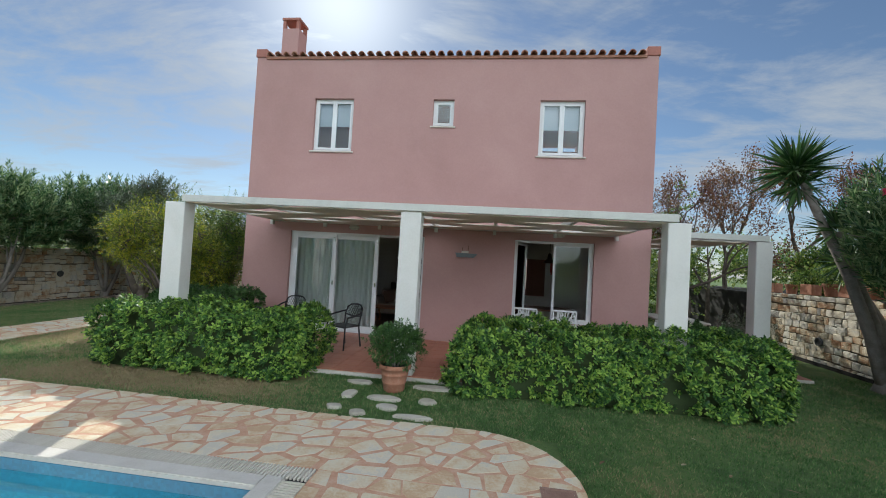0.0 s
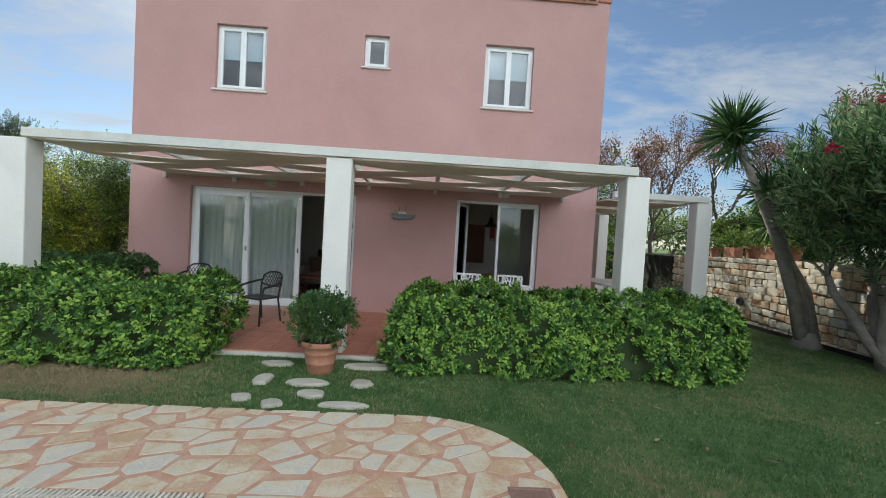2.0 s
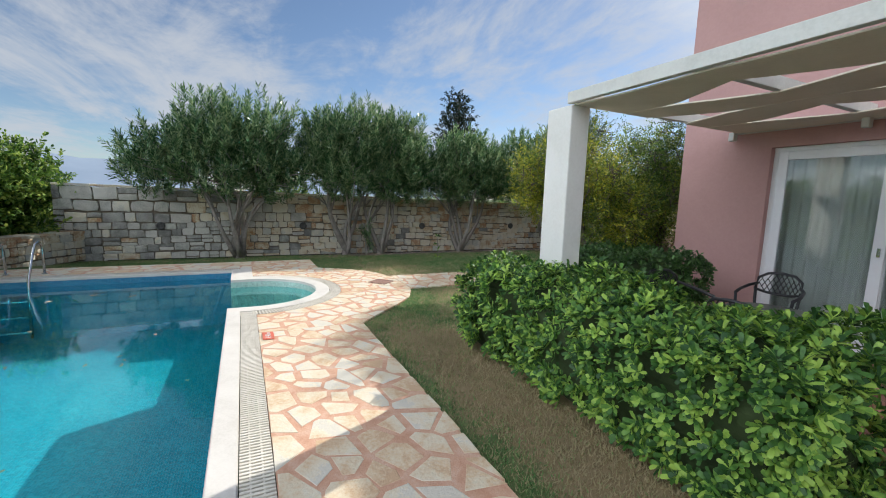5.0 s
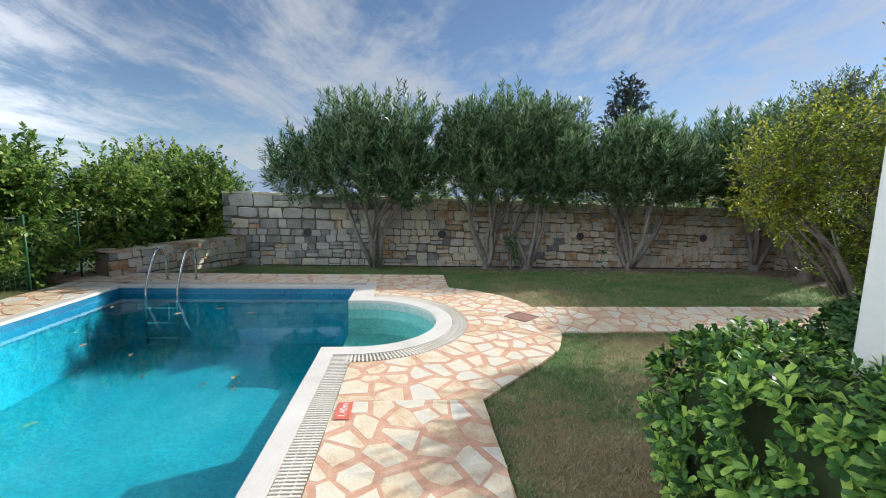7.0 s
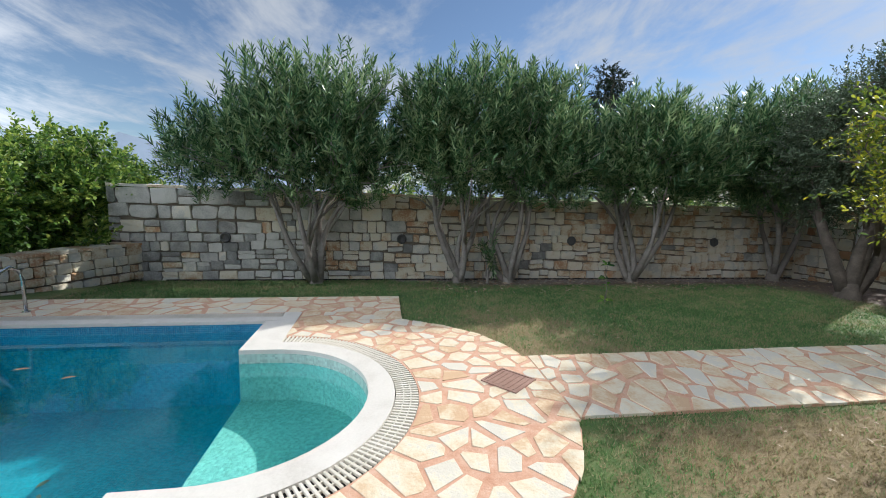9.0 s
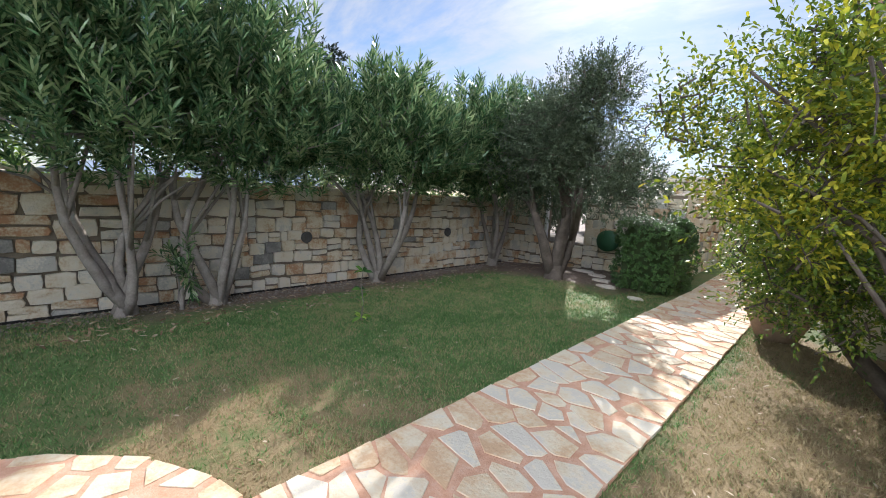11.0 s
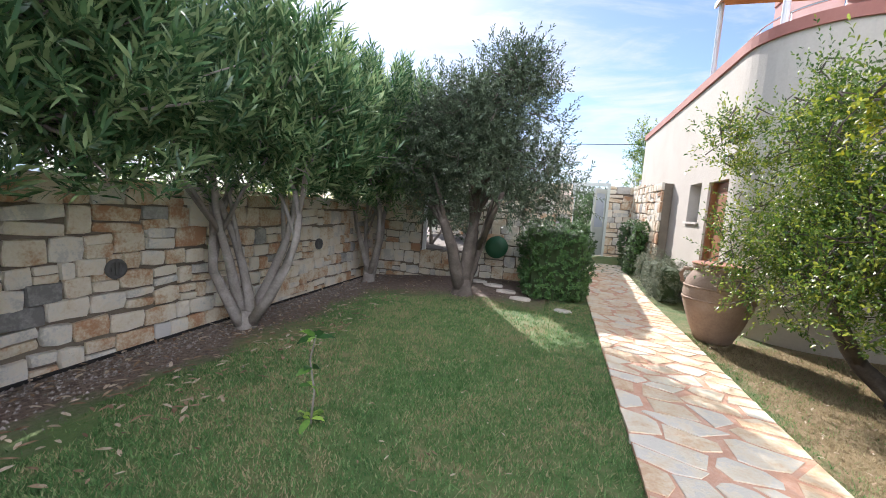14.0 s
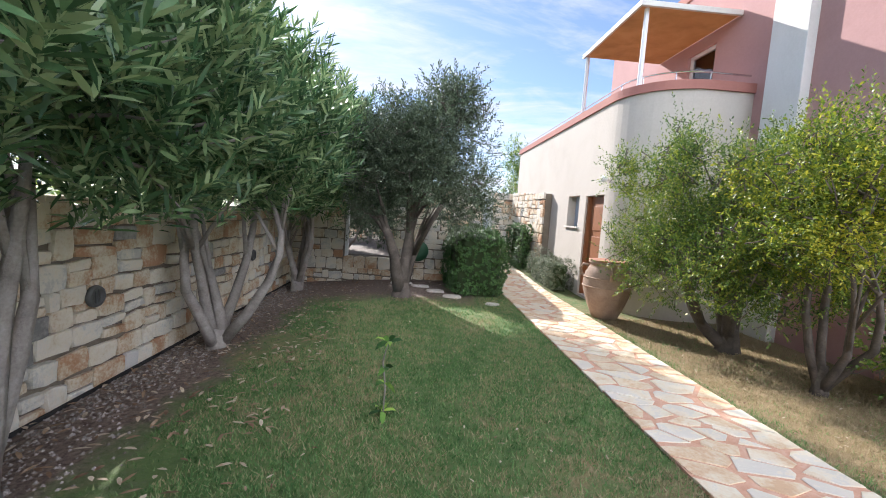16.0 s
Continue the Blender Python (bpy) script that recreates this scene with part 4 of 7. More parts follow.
def build_house():
    front = part("wall_front", pierced(bmesh.new(), HX0, HX1, -0.1, HTOP, FRONT, FRONT + 0.28, [DOOR, DINING, UP_L, UP_M, UP_R], "x"), PINK)
    tagged(front, "smooth dusty pink rendered house front", "wall", kind="structure")
    west = part("wall_west", pierced(bmesh.new(), FRONT + 0.28, HY1, -0.1, HTOP, HX0, HX0 + 0.28, [(12.9, 13.75, 4.15, 5.45)], "y"), PINK)
    tagged(west, "dusty pink rendered side wall with an upper window", "wall", kind="structure")
    east = part("wall_east", pierced(bmesh.new(), FRONT + 0.28, HY1, -0.1, HTOP, HX1 - 0.28, HX1, [(10.3, 11.6, 0.7, 2.3)], "y"), PINK)
    tagged(east, "dusty pink rendered side wall", "wall", kind="structure")
    back = part("wall_north", pierced(bmesh.new(), HX0 + 0.28, HX1 - 0.28, -0.1, HTOP, HY1 - 0.28, HY1, [(0.4, 1.3, 0.9, 2.2)], "x"), PINK)
    tagged(back, "dusty pink rendered rear wall", "wall", kind="structure")
    par = part("trim", boxes((HX0 - 0.03, HX0 + 0.26, FRONT - 0.03, HY1, HTOP, 6.93), (HX1 - 0.26, HX1 + 0.03, FRONT - 0.03, HY1, HTOP, 6.93), bevel=0.02), DARK_PINK)
    tagged(par, "raised pink parapet ends of the roof", "parapet", kind="structure")
    deck = part("ceiling", boxes((HX0 + 0.28, HX1 - 0.28, FRONT + 0.28, HY1 - 0.28, 2.85, 3.05)), ROOM_WALL)
    tagged(deck, "plain white room ceiling", "ceiling", kind="structure")
    fl = part("floor", boxes((HX0 + 0.28, HX1 - 0.28, FRONT + 0.281, HY1 - 0.28, -0.1, 0.03)), ROOM_FLOOR)
    tagged(fl, "dark brown tiled room floor", "floor", kind="structure")
    # partitions behind the openings
    inner = part("wall_inner", boxes((-1.5, -1.38, FRONT + 0.28, 14.2, 0.03, 2.85), (HX0 + 0.28, -1.5, 14.2, 14.32, 0.03, 2.85), (-1.5, HX1 - 0.28, 13.4, 13.52, 0.03, 0.9),
                                     (-1.5, 0.9, 13.4, 13.52, 0.9, 2.85), (1.6, HX1 - 0.28, 13.4, 13.52, 0.9, 2.85), (0.9, 1.6, 13.4, 13.52, 2.1, 2.85)), ROOM_WALL)
    tagged(inner, "off-white plastered inner walls", "wall", kind="structure")
    # roof: rising gently from the eave, with rounded tiles along its edge
    roof = thing("roof", "low tiled roof with a scalloped row of clay tiles", "roof", kind="structure")
    bm = bmesh.new()
    v = [bm.verts.new(p) for p in ((HX0 + 0.26, FRONT - 0.04, 6.73), (HX1 - 0.26, FRONT - 0.04, 6.73), (HX1 - 0.26, HY1, 7.0), (HX0 + 0.26, HY1, 7.0))]
    u = [bm.verts.new((p.co.x, p.co.y, p.co.z - 0.06)) for p in v]
    bm.faces.new(v), bm.faces.new(u[::-1])
    for k in range(4):
        bm.faces.new((v[k], u[k], u[(k + 1) % 4], v[(k + 1) % 4]))
    part("roof_slab", bm, ROOF_TILE, roof)
    bm = bmesh.new()
    n, seg = 42, 7
    pitch = (HX1 - HX0 - 0.56) / n
    r = pitch * 0.36
    ends = []
    for (yy, zz) in ((-0.13, 0.0), (0.42, 0.02)):
        o = [bm.verts.new((r * math.cos(math.pi * k / seg), yy, zz + r * math.sin(math.pi * k / seg))) for k in range(seg + 1)]
        i = [bm.verts.new((r * 0.8 * math.cos(math.pi * k / seg), yy, zz + r * 0.8 * math.sin(math.pi * k / seg))) for k in range(seg + 1)]
        ends.append((o, i))
    for k in range(seg):
        bm.faces.new((ends[0][0][k], ends[0][0][k + 1], ends[1][0][k + 1], ends[1][0][k]))
        bm.faces.new((ends[0][1][k], ends[1][1][k], ends[1][1][k + 1], ends[0][1][k + 1]))
        bm.faces.new((ends[0][0][k], ends[0][1][k], ends[0][1][k + 1], ends[0][0][k + 1]))
    first = part("roof_tile", bm, ROOF_TILE, roof)
    for k in range(n):
        x = HX0 + 0.28 + (k + 0.5) * pitch
        t = first if k == 0 else new("roof_tile", first.data)
        t.parent = roof
        t.location = (x, FRONT, 6.735 + 0.004 * math.sin(k * 2.7))
    ch = thing("chimney", "pink rendered chimney with an open top", "chimney")
    part("shaft", boxes((-5.92, -5.47, 9.75, 10.2, 6.6, 7.75)), PINK, ch)
    part("cap", boxes(*[(x, x + 0.08, yy, yy + 0.08, 7.75, 7.97) for x in (-5.92, -5.55) for yy in (9.75, 10.12)], (-5.94, -5.45, 9.73, 10.22, 7.97, 8.03)), DARK_PINK, ch)


build_house()
sliding_door()
window("window_1", DINING, 2, "white framed double window, one casement swung open", open_leaf=0)
window("window_2", UP_L, 2, "white framed upper double window with half-lowered blinds", True)
window("window_3", UP_M, 1, "small white framed upper window")
window("window_4", UP_R, 2, "white framed upper double window with half-lowered blinds", True)


# ---- pergola over the porch ----
def column(name, x0, x1, y0, y1, z0, z1, label, mat=WHITE):
    bm = boxes((x0, x1, y0, y1, z0, z1), bevel=0.015)
    return tagged(part(name, bm, mat), label, "column", "pergola columns")


column("column", -5.80, -5.43, 6.20, 6.46, PORCH_Z, 2.645, "square white rendered pergola column")
column("column", -1.61, -1.27, 6.20, 6.46, PORCH_Z, 2.645, "square white rendered pergola column")
column("column", 2.47, 2.80, 6.20, 6.46, PORCH_Z, 2.645, "square white rendered pergola column")


def pergola(name, x0, x1, y0, y1, z, ribs, label):
    """Front beam, rafters back to the wall, and beige boards laid in zigzag below them."""
    p = thing(name, label, "pergola")
    part("front_beam", boxes((x0, x1, y0, y0 + 0.07, z, z + 0.115), bevel=0.006), BEAM, p)
    part("wall_plate", boxes((x0, x1, y1 - 0.07, y1, z - 0.03, z + 0.06), bevel=0.006), BEAM, p)
    step = (x1 - x0) / ribs
    first = part("rafter", boxes((0, 0.07, y0 + 0.07, y1 - 0.07, z + 0.005, z + 0.12), bevel=0.006), BEAM, p)
    for k in range(ribs + 1):
        t = first if k == 0 else new("rafter", first.data)
        t.parent = p
        t.location = (x0 + k * step - (0.07 if k == ribs else 0.0 if k == 0 else 0.035), 0, 0)
    # shade boards with staggered lozenge openings centred on the rafters
    depth = y1 - y0 - 0.14
    lines = (0.0, 0.25, 0.50, 0.75, 1.0)
    for j in range(4):
        bm = bmesh.new()
        rows = []
        for k in range(ribs * 6 + 1):
            f = k / 6

            def gap(i):
                if i in (0, 4):
                    return 0.004
                u = abs(((f + (i % 2)) / 2) % 1.0 - 0.5) * 2       # 1 on every other rafter
                return depth * 0.112 * max(0.0, 1 - (1 - u) * 1.8) + 0.004
            ya = y0 + 0.07 + depth * lines[j] + gap(j)
            yb = y0 + 0.07 + depth * lines[j + 1] - gap(j + 1)
            zz = z + 0.003 - 0.012 * math.sin(math.pi * (f % 1.0)) - 0.0015 * j
            x = x0 + 0.02 + (x1 - x0 - 0.04) * f / ribs
            rows.append([bm.verts.new((x, yy, zz - dz)) for yy, dz in ((ya, 0), (yb, 0), (yb, 0.014), (ya, 0.014))])
        for r, s in zip(rows, rows[1:]):
            for q in range(4):
                bm.faces.new((r[q], r[(q + 1) % 4], s[(q + 1) % 4], s[q]))
        bm.faces.new(rows[0]), bm.faces.new(rows[-1][::-1])
        part("shade_board", bm, SHADE_BOARD, p, "beige shade board")
    for k in range(ribs + 1):
        xx = x0 + k * step - (0.05 if k == ribs else 0.02)
        part("bracket", boxes((xx - 0.03, xx + 0.04, y1 - 0.16, y1 - 0.071, z - 0.12, z - 0.012), bevel=0.006), BEAM, p)
    return p


pergola("pergola", -5.47, 2.61, 6.17, FRONT, 2.655, 6, "off-white pergola with crossing beige shade boards over the porch")
column("column", 5.00, 5.30, 8.45, 8.72, PORCH_Z, 2.615, "square white rendered column of the side pergola")
column("column", 5.06, 5.36, 13.1, 13.45, PORCH_Z, 2.615, "square white rendered column of the side pergola")
tagged(part("side_pergola_beam", boxes((HX1, 5.22, 8.42, 8.50, 2.62, 2.73), (5.14, 5.22, 8.5, 13.4, 2.62, 2.73), (HX1, 5.14, 13.3, 13.4, 2.62, 2.73),
                                       *[(HX1 + 0.4 + k * 0.42, HX1 + 0.46 + k * 0.42, 8.5, 13.3, 2.625, 2.70) for k in range(4)]), BEAM), "off-white beams of the side pergola", "pergola")
tagged(part("side_pergola_shade", boxes((HX1 + 0.05, 5.1, 8.9, 10.2, 2.605, 2.619), (HX1 + 0.05, 5.1, 10.9, 12.2, 2.605, 2.619)), SHADE_BOARD), "beige shade boards of the side pergola", "shade")


# ---- porch floor ----
def porch():
    p = thing("porch_floor", "glossy terracotta tiled porch", "floor", kind="structure")
    part("slab", boxes((-6.25, 3.4, 6.14, FRONT, -0.12, PORCH_Z - 0.012), (3.4, 6.0, 8.35, 14.0, -0.12, PORCH_Z - 0.012)), MORTAR, p)
    part("kerb", boxes((-6.25, 3.4, 6.10, 6.14, -0.12, PORCH_Z - 0.004), (3.44, 6.0, 8.31, 8.35, -0.12, PORCH_Z - 0.004), bevel=0.004), COPING, p)
    return p


PORCH = porch()


# ---- white annex with roof terrace ----
def annex_ring(off, n=12):
    """Outline of the annex, off metres outside its walls."""
    pts = [(-8.2 - off, 20.6 + off)]
    cx, cy, r = -7.0, 12.95, 1.2
    for k in range(n + 1):
        a = math.pi + math.pi / 2 * k / n
        pts.append((cx + (r + off) * math.cos(a), cy + (r + off) * math.sin(a)))
    pts.append((HX0, 11.75 - off))
    return pts


def build_annex():
    a = thing("annex", "cream rendered annex with a rounded corner and roof terrace", "building", kind="structure")
    bm = bmesh.new()
    curve = annex_ring(0)[1:]
    strip(bm, curve, annex_ring(-0.25)[1:], -0.1, 4.12)
    part("wall", bm, CREAM, a)
    part("wall", pierced(bmesh.new(), 12.95, 20.6, -0.1, 4.12, -8.2, -7.95, [(14.28, 15.0, 1.56, 2.30), (12.98, 13.22, 0.03, 2.27), (13.22, 13.9, 0.03, 2.27)], "y"), CREAM, a)
    part("wall", boxes((-7.95, HX0, 20.35, 20.6, -0.1, 4.12)), CREAM, a)
    part("terrace_deck", boxes((-7.95, HX0, 12.95, 20.35, 3.3, 3.4), (-7.0, HX0, 12.02, 12.95, 3.3, 3.4)), TERRACOTTA_TILE, a)
    bm = bmesh.new()
    strip(bm, annex_ring(0.04), annex_ring(-0.30), 4.12, 4.28)
    part("coping", bm, DARK_PINK, a, "rounded pink parapet coping")
    part("window_recess", boxes((-8.0, -7.96, 14.28, 15.0, 1.56, 2.30)), BLIND, a)
    part("window_sill", boxes((-8.25, -8.0, 14.22, 15.06, 1.52, 1.56)), COPING, a)
    d = thing("door_2", "varnished wooden panel door in the annex", "door", kind="structure")
    part("leaf", boxes((-8.08, -8.02, 13.0, 13.88, 0.03, 2.25)), ORANGE_WOOD, d)
    part("frame", boxes((-8.16, -8.02, 12.98, 13.05, 0.03, 2.26), (-8.16, -8.02, 13.83, 13.90, 0.03, 2.26)), ORANGE_WOOD, d)
    part("panel", boxes(*[(-8.095, -8.08, 13.12, 13.76, z, z + 0.55) for z in (0.15, 0.82, 1.5)], bevel=0.01), ORANGE_WOOD, d)
    # side pilaster and upper terrace roof
    tagged(part("pilaster", boxes((HX0 - 0.16, HX0 - 0.002, 10.68, 11.36, -0.1, 6.72), bevel=0.01), WHITE), "white rendered pilaster on the side wall", "pilaster", kind="structure")
    t = thing("terrace_roof", "tan terrace awning on slim white posts", "awning")
    part("canopy", boxes((-8.16, HX0 - 0.01, 12.3, 14.88, 5.70, 5.715)), REED, t, "tan canopy")
    part("edge_beam", boxes((-8.21, -8.16, 12.24, 14.93, 5.67, 5.76), (-8.16, HX0 - 0.01, 12.24, 12.3, 5.67, 5.76)), BEAM, t)
    for x, y in ((-8.0, 12.42), (-8.12, 14.8)):
        part("post", tube(bmesh.new(), [(x, y, 4.28), (x, y, 5.70)], 0.045, 10), PVC, t)
    rail = thing("terrace_rail", "thin metal rail above the terrace parapet", "railing")
    pts = [(x, y, 4.46) for x, y in annex_ring(-0.12)]
    part("top_rail", tube(bmesh.new(), pts, 0.016, 6), STEEL, rail)
    for x, y in annex_ring(-0.12)[1::4]:
        part("baluster", tube(bmesh.new(), [(x, y, 4.28), (x, y, 4.46)], 0.012, 6), STEEL, rail)
    w = thing("window_5", "white framed upper terrace window", "window", kind="structure")
    part("window_frame", boxes((HX0 + 0.06, HX0 + 0.14, 12.9, 12.97, 4.15, 5.45), (HX0 + 0.06, HX0 + 0.14, 13.68, 13.75, 4.15, 5.45), (HX0 + 0.06, HX0 + 0.14, 12.97, 13.68, 5.38, 5.45), (HX0 + 0.06, HX0 + 0.14, 12.97, 13.68, 4.15, 4.22)), PVC, w)
    part("pane", boxes((HX0 + 0.09, HX0 + 0.10, 12.97, 13.68, 4.22, 5.38)), GLASS, w).visible_shadow = False


build_annex()


# ---- garden walls: joint cores, the stones are laid last ----
WALLS = []


def stone_wall(name, a, b, z0, z1a, z1b, label, thick=0.4):
    """A rubble wall from a to b (its seen face), its top running from z1a to z1b; stones are added to it later."""
    a, b = Vector((*a, 0)), Vector((*b, 0))
    d = (b - a).normalized()
    n = Vector((-d.y, d.x, 0))                     # the seen side
    bm = bmesh.new()
    q = []
    for p, z in ((a, z1a), (b, z1b)):
        for off in (-0.03, -thick):
            q.append([bm.verts.new((p + n * off) + Vector((0, 0, zz))) for zz in (z0, z - 0.03)])
    for f in ((q[0][0], q[2][0], q[2][1], q[0][1]), (q[1][0], q[1][1], q[3][1], q[3][0]), (q[0][1], q[2][1], q[3][1], q[1][1]),
              (q[0][0], q[0][1], q[1][1], q[1][0]), (q[2][0], q[3][0], q[3][1], q[2][1]), (q[0][0], q[1][0], q[3][0], q[2][0])):
        bm.faces.new(f)
    ob = thing(name, label, "wall", kind="structure")
    part("joints", bm, WALLJOINT, ob)
    WALLS.append((ob, a, d, n, (b - a).length, z0, z1a, z1b, thick))
    return ob


stone_wall("wall_stone_west", (-15.0, 15.0), (-15.0, -1.0), -0.3, 1.45, 1.66, "tall dry limestone garden wall with ochre and grey blocks", 0.5)
stone_wall("wall_stone_low", (-15.0, -0.45), (-12.2, -1.95), -0.2, 0.50, 0.46, "low limestone wall with a flat capping beside the pool", 0.45)
stone_wall("wall_stone_north", (-13.75, 14.6), (-15.0, 14.6), -0.3, 2.5, 2.5, "tall stone wall in the shade of the oleanders", 0.4)
stone_wall("wall_stone_step", (-12.6, 14.6), (-13.75, 14.6), -0.3, 0.50, 0.50, "low stone riser below a raised yard", 0.4)
stone_wall("wall_stone_back", (-10.46, 14.6), (-12.6, 14.6), -0.3, 1.75, 1.75, "stone wall at the end of the lawn", 0.4)
stone_wall("wall_stone_path", (-10.45, 20.2), (-10.45, 14.62), -0.2, 2.35, 1.85, "stone wall along the garden path", 0.35)
stone_wall("wall_stone_gate", (-8.3, 20.6), (-9.2, 20.6), 0.0, 2.6, 2.6, "stone gate pier", 0.35)
stone_wall("wall_stone_gate", (-10.35, 20.6), (-15.4, 20.6), 0.0, 2.6, 2.6, "stone gate pier", 0.35)
stone_wall("wall_stone_annex", (-8.42, 16.3), (-8.42, 20.3), -0.05, 2.45, 2.6, "stone cladding on the annex wall", 0.21)
stone_wall("wall_stone_east", (7.45, 3.2), (7.45, 13.0), -0.2, 1.68, 1.52, "limestone retaining wall below a planted bank", 0.5)


# ---- vegetation ----
OLE = "oleander tree, grey stems and dark lance leaves, by the wall"
oleander("oleander_tree", (-14.45, 3.0, -0.14), 0.9, [(-14.3, 2.7, 2.45, 1.2, 1.95, 1.0), (-14.2, 3.5, 3.05, 1.0, 1.1, 1.0), (-14.2, 2.4, 3.05, 0.9, 1.0, 0.95), (-14.3, 1.2, 2.3, 0.9, 0.95, 0.75), (-14.0, 3.9, 2.2, 0.9, 0.9, 0.8)], 11, OLE, 1250)
oleander("oleander_tree", (-14.4, 5.9, -0.14), 0.7, [(-14.2, 5.8, 2.5, 1.2, 1.2, 1.0), (-14.15, 6.2, 3.3, 0.9, 0.95, 1.0), (-14.1, 5.3, 3.0, 0.8, 0.8, 0.9)], 12, OLE, 950, stems=5)
oleander("oleander_tree", (-14.4, 6.95, -0.14), 0.5, [(-14.2, 7.3, 2.5, 1.2, 1.15, 1.0), (-14.15, 7.4, 3.15, 0.85, 0.85, 1.0), (-14.0, 7.9, 2.3, 0.8, 0.8, 0.8)], 13, OLE, 850, stems=4)
oleander("oleander_tree", (-14.4, 9.8, -0.12), 0.75, [(-14.2, 9.7, 2.4, 1.25, 1.55, 0.9), (-14.05, 9.7, 2.95, 0.95, 1.05, 0.8), (-14.0, 10.6, 2.4, 0.9, 0.9, 0.8)], 14, OLE, 1050, stems=5)
# its two clumps at x -15 are added to block sun from the lawn
oleander("oleander_tree", (-14.5, 13.5, -0.15), 0.6, [(-14.2, 12.9, 2.5, 1.2, 1.5, 1.1), (-14.15, 12.0, 2.95, 1.05, 1.1, 1.0), (-14.0, 13.4, 3.2, 1.1, 1.1, 0.95), (-13.5, 13.5, 2.6, 0.9, 0.9, 0.95), (-15.0, 13.8, 2.6, 0.95, 1.3, 1.2), (-15.0, 12.1, 2.6, 0.8, 1.2, 1.1)], 15, OLE, 1900, stems=5)
oleander("oleander_tree", (7.0, 6.6, -0.02), 0.9, [(6.9, 6.4, 2.75, 1.4, 1.8, 1.25), (6.75, 5.6, 3.2, 1.2, 1.4, 1.1), (7.2, 7.4, 3.0, 1.1, 1.2, 1.2), (6.6, 5.0, 2.5, 1.1, 1.1, 1.1)], 16,
         "big oleander tree with pale stems and a few pink flowers", 1900, flowers=14, leaf=0.17, stem=0.10)

hedge("clipped_hedge", -6.30, -2.84, 5.42, 6.55, -0.03, 0.90, 21, "rounded glossy green pittosporum hedge before the porch")
hedge("clipped_hedge", -0.58, 3.98, 5.66, 6.85, -0.03, 0.92, 22, "long glossy green pittosporum hedge before the porch")
hedge("clipped_hedge", -6.75, -5.3, 6.9, 8.6, -0.03, 0.95, 23, "dark clipped hedge at the porch's end", LEAF_BOX)
hedge("clipped_hedge", 3.3, 4.4, 7.0, 8.2, -0.03, 0.85, 24, "dark clipped hedge beside the side porch", LEAF_BOX)
hedge("box_bush", -11.25, -10.12, 13.0, 14.45, -0.03, 1.32, 25, "clipped dark green box bush by the path", LEAF_BOX, per_m2=230, leaf=0.045, width=0.022)
hedge("box_bush", -8.85, -8.5, 17.0, 18.6, 0.05, 1.4, 26, "clipped box bush near the garden gate", LEAF_BOX, per_m2=230, leaf=0.045, width=0.022, round_=0.15)
hedge("rosemary_hedge", -8.82, -8.25, 14.1, 16.2, -0.03, 0.72, 27, "grey-green rosemary hedge along the path", LEAF_ROSEMARY, 170, 0.05, 0.008, 12, 0.2)

bushy("yellow_bush", (-7.55, 8.7, 0), [(-8.0, 8.2, 1.5), (-8.3, 8.2, 1.7), (-7.5, 8.4, 1.9), (-7.9, 8.2, 2.3)],
      [(-8.0, 8.2, 2.2, 0.75, 0.65, 0.78), (-8.3, 8.15, 1.65, 0.6, 0.5, 0.55), (-7.4, 8.4, 2.0, 0.75, 0.6, 0.95), (-9.0, 8.3, 2.2, 0.35, 0.3, 0.3), (-7.0, 8.8, 1.5, 0.7, 0.7, 0.9)], 31, "yellowing pomegranate bush with small glossy leaves", LEAF_YELLOW, DARK_BARK, 2000, 17, 0.40, 0.045, 0.019, 0.05)
bushy("pomegranate_bush", (-7.5, 10.1, 0), [(-8.2, 10.2, 1.2), (-8.0, 10.8, 1.7), (-7.3, 10.0, 1.6), (-7.7, 10.6, 1.9)],
      [(-8.0, 10.5, 1.6, 1.0, 0.95, 1.1), (-7.4, 10.1, 1.9, 0.95, 0.9, 1.1), (-8.4, 10.8, 1.2, 0.65, 0.65, 0.7), (-7.7, 10.9, 2.3, 0.7, 0.7, 0.8), (-7.75, 10.0, 1.25, 0.75, 0.7, 0.6), (-9.0, 10.5, 2.35, 0.4, 0.35, 0.4), (-8.3, 10.4, 2.8, 0.45, 0.4, 0.55), (-7.0, 10.1, 2.5, 0.7, 0.6, 0.7), (-8.3, 9.3, 1.05, 0.6, 0.5, 0.5), (-7.6, 8.9, 1.1, 0.65, 0.5, 0.55), (-8.35, 8.85, 1.5, 0.5, 0.4, 0.5)], 32, "spreading pomegranate bush with green and yellow leaves", LEAF_POME, DARK_BARK, 4700, 17, 0.40, 0.044, 0.018, 0.10)
bushy("olive_tree", (-12.25, 12.65, -0.04), [(-12.9, 12.4, 1.7), (-12.0, 12.9, 1.9), (-11.6, 12.2, 1.8), (-12.3, 12.3, 2.2)],
      [(-12.2, 12.4, 2.4, 1.3, 1.2, 1.05), (-11.6, 12.3, 2.9, 1.1, 1.05, 1.05), (-12.9, 12.6, 2.3, 0.95, 0.9, 0.9), (-11.5, 12.1, 3.6, 0.6, 0.6, 0.7), (-11.15, 12.4, 2.1, 0.85, 0.8, 0.85), (-12.4, 12.3, 3.2, 0.8, 0.8, 0.7)], 33, "olive tree with a gnarled dark trunk and grey-green crown", LEAF_OLIVE, DARK_BARK, 3600, 20, 0.36, 0.068, 0.019, 0.13, category="tree", twig_step=12, clump=0.5)
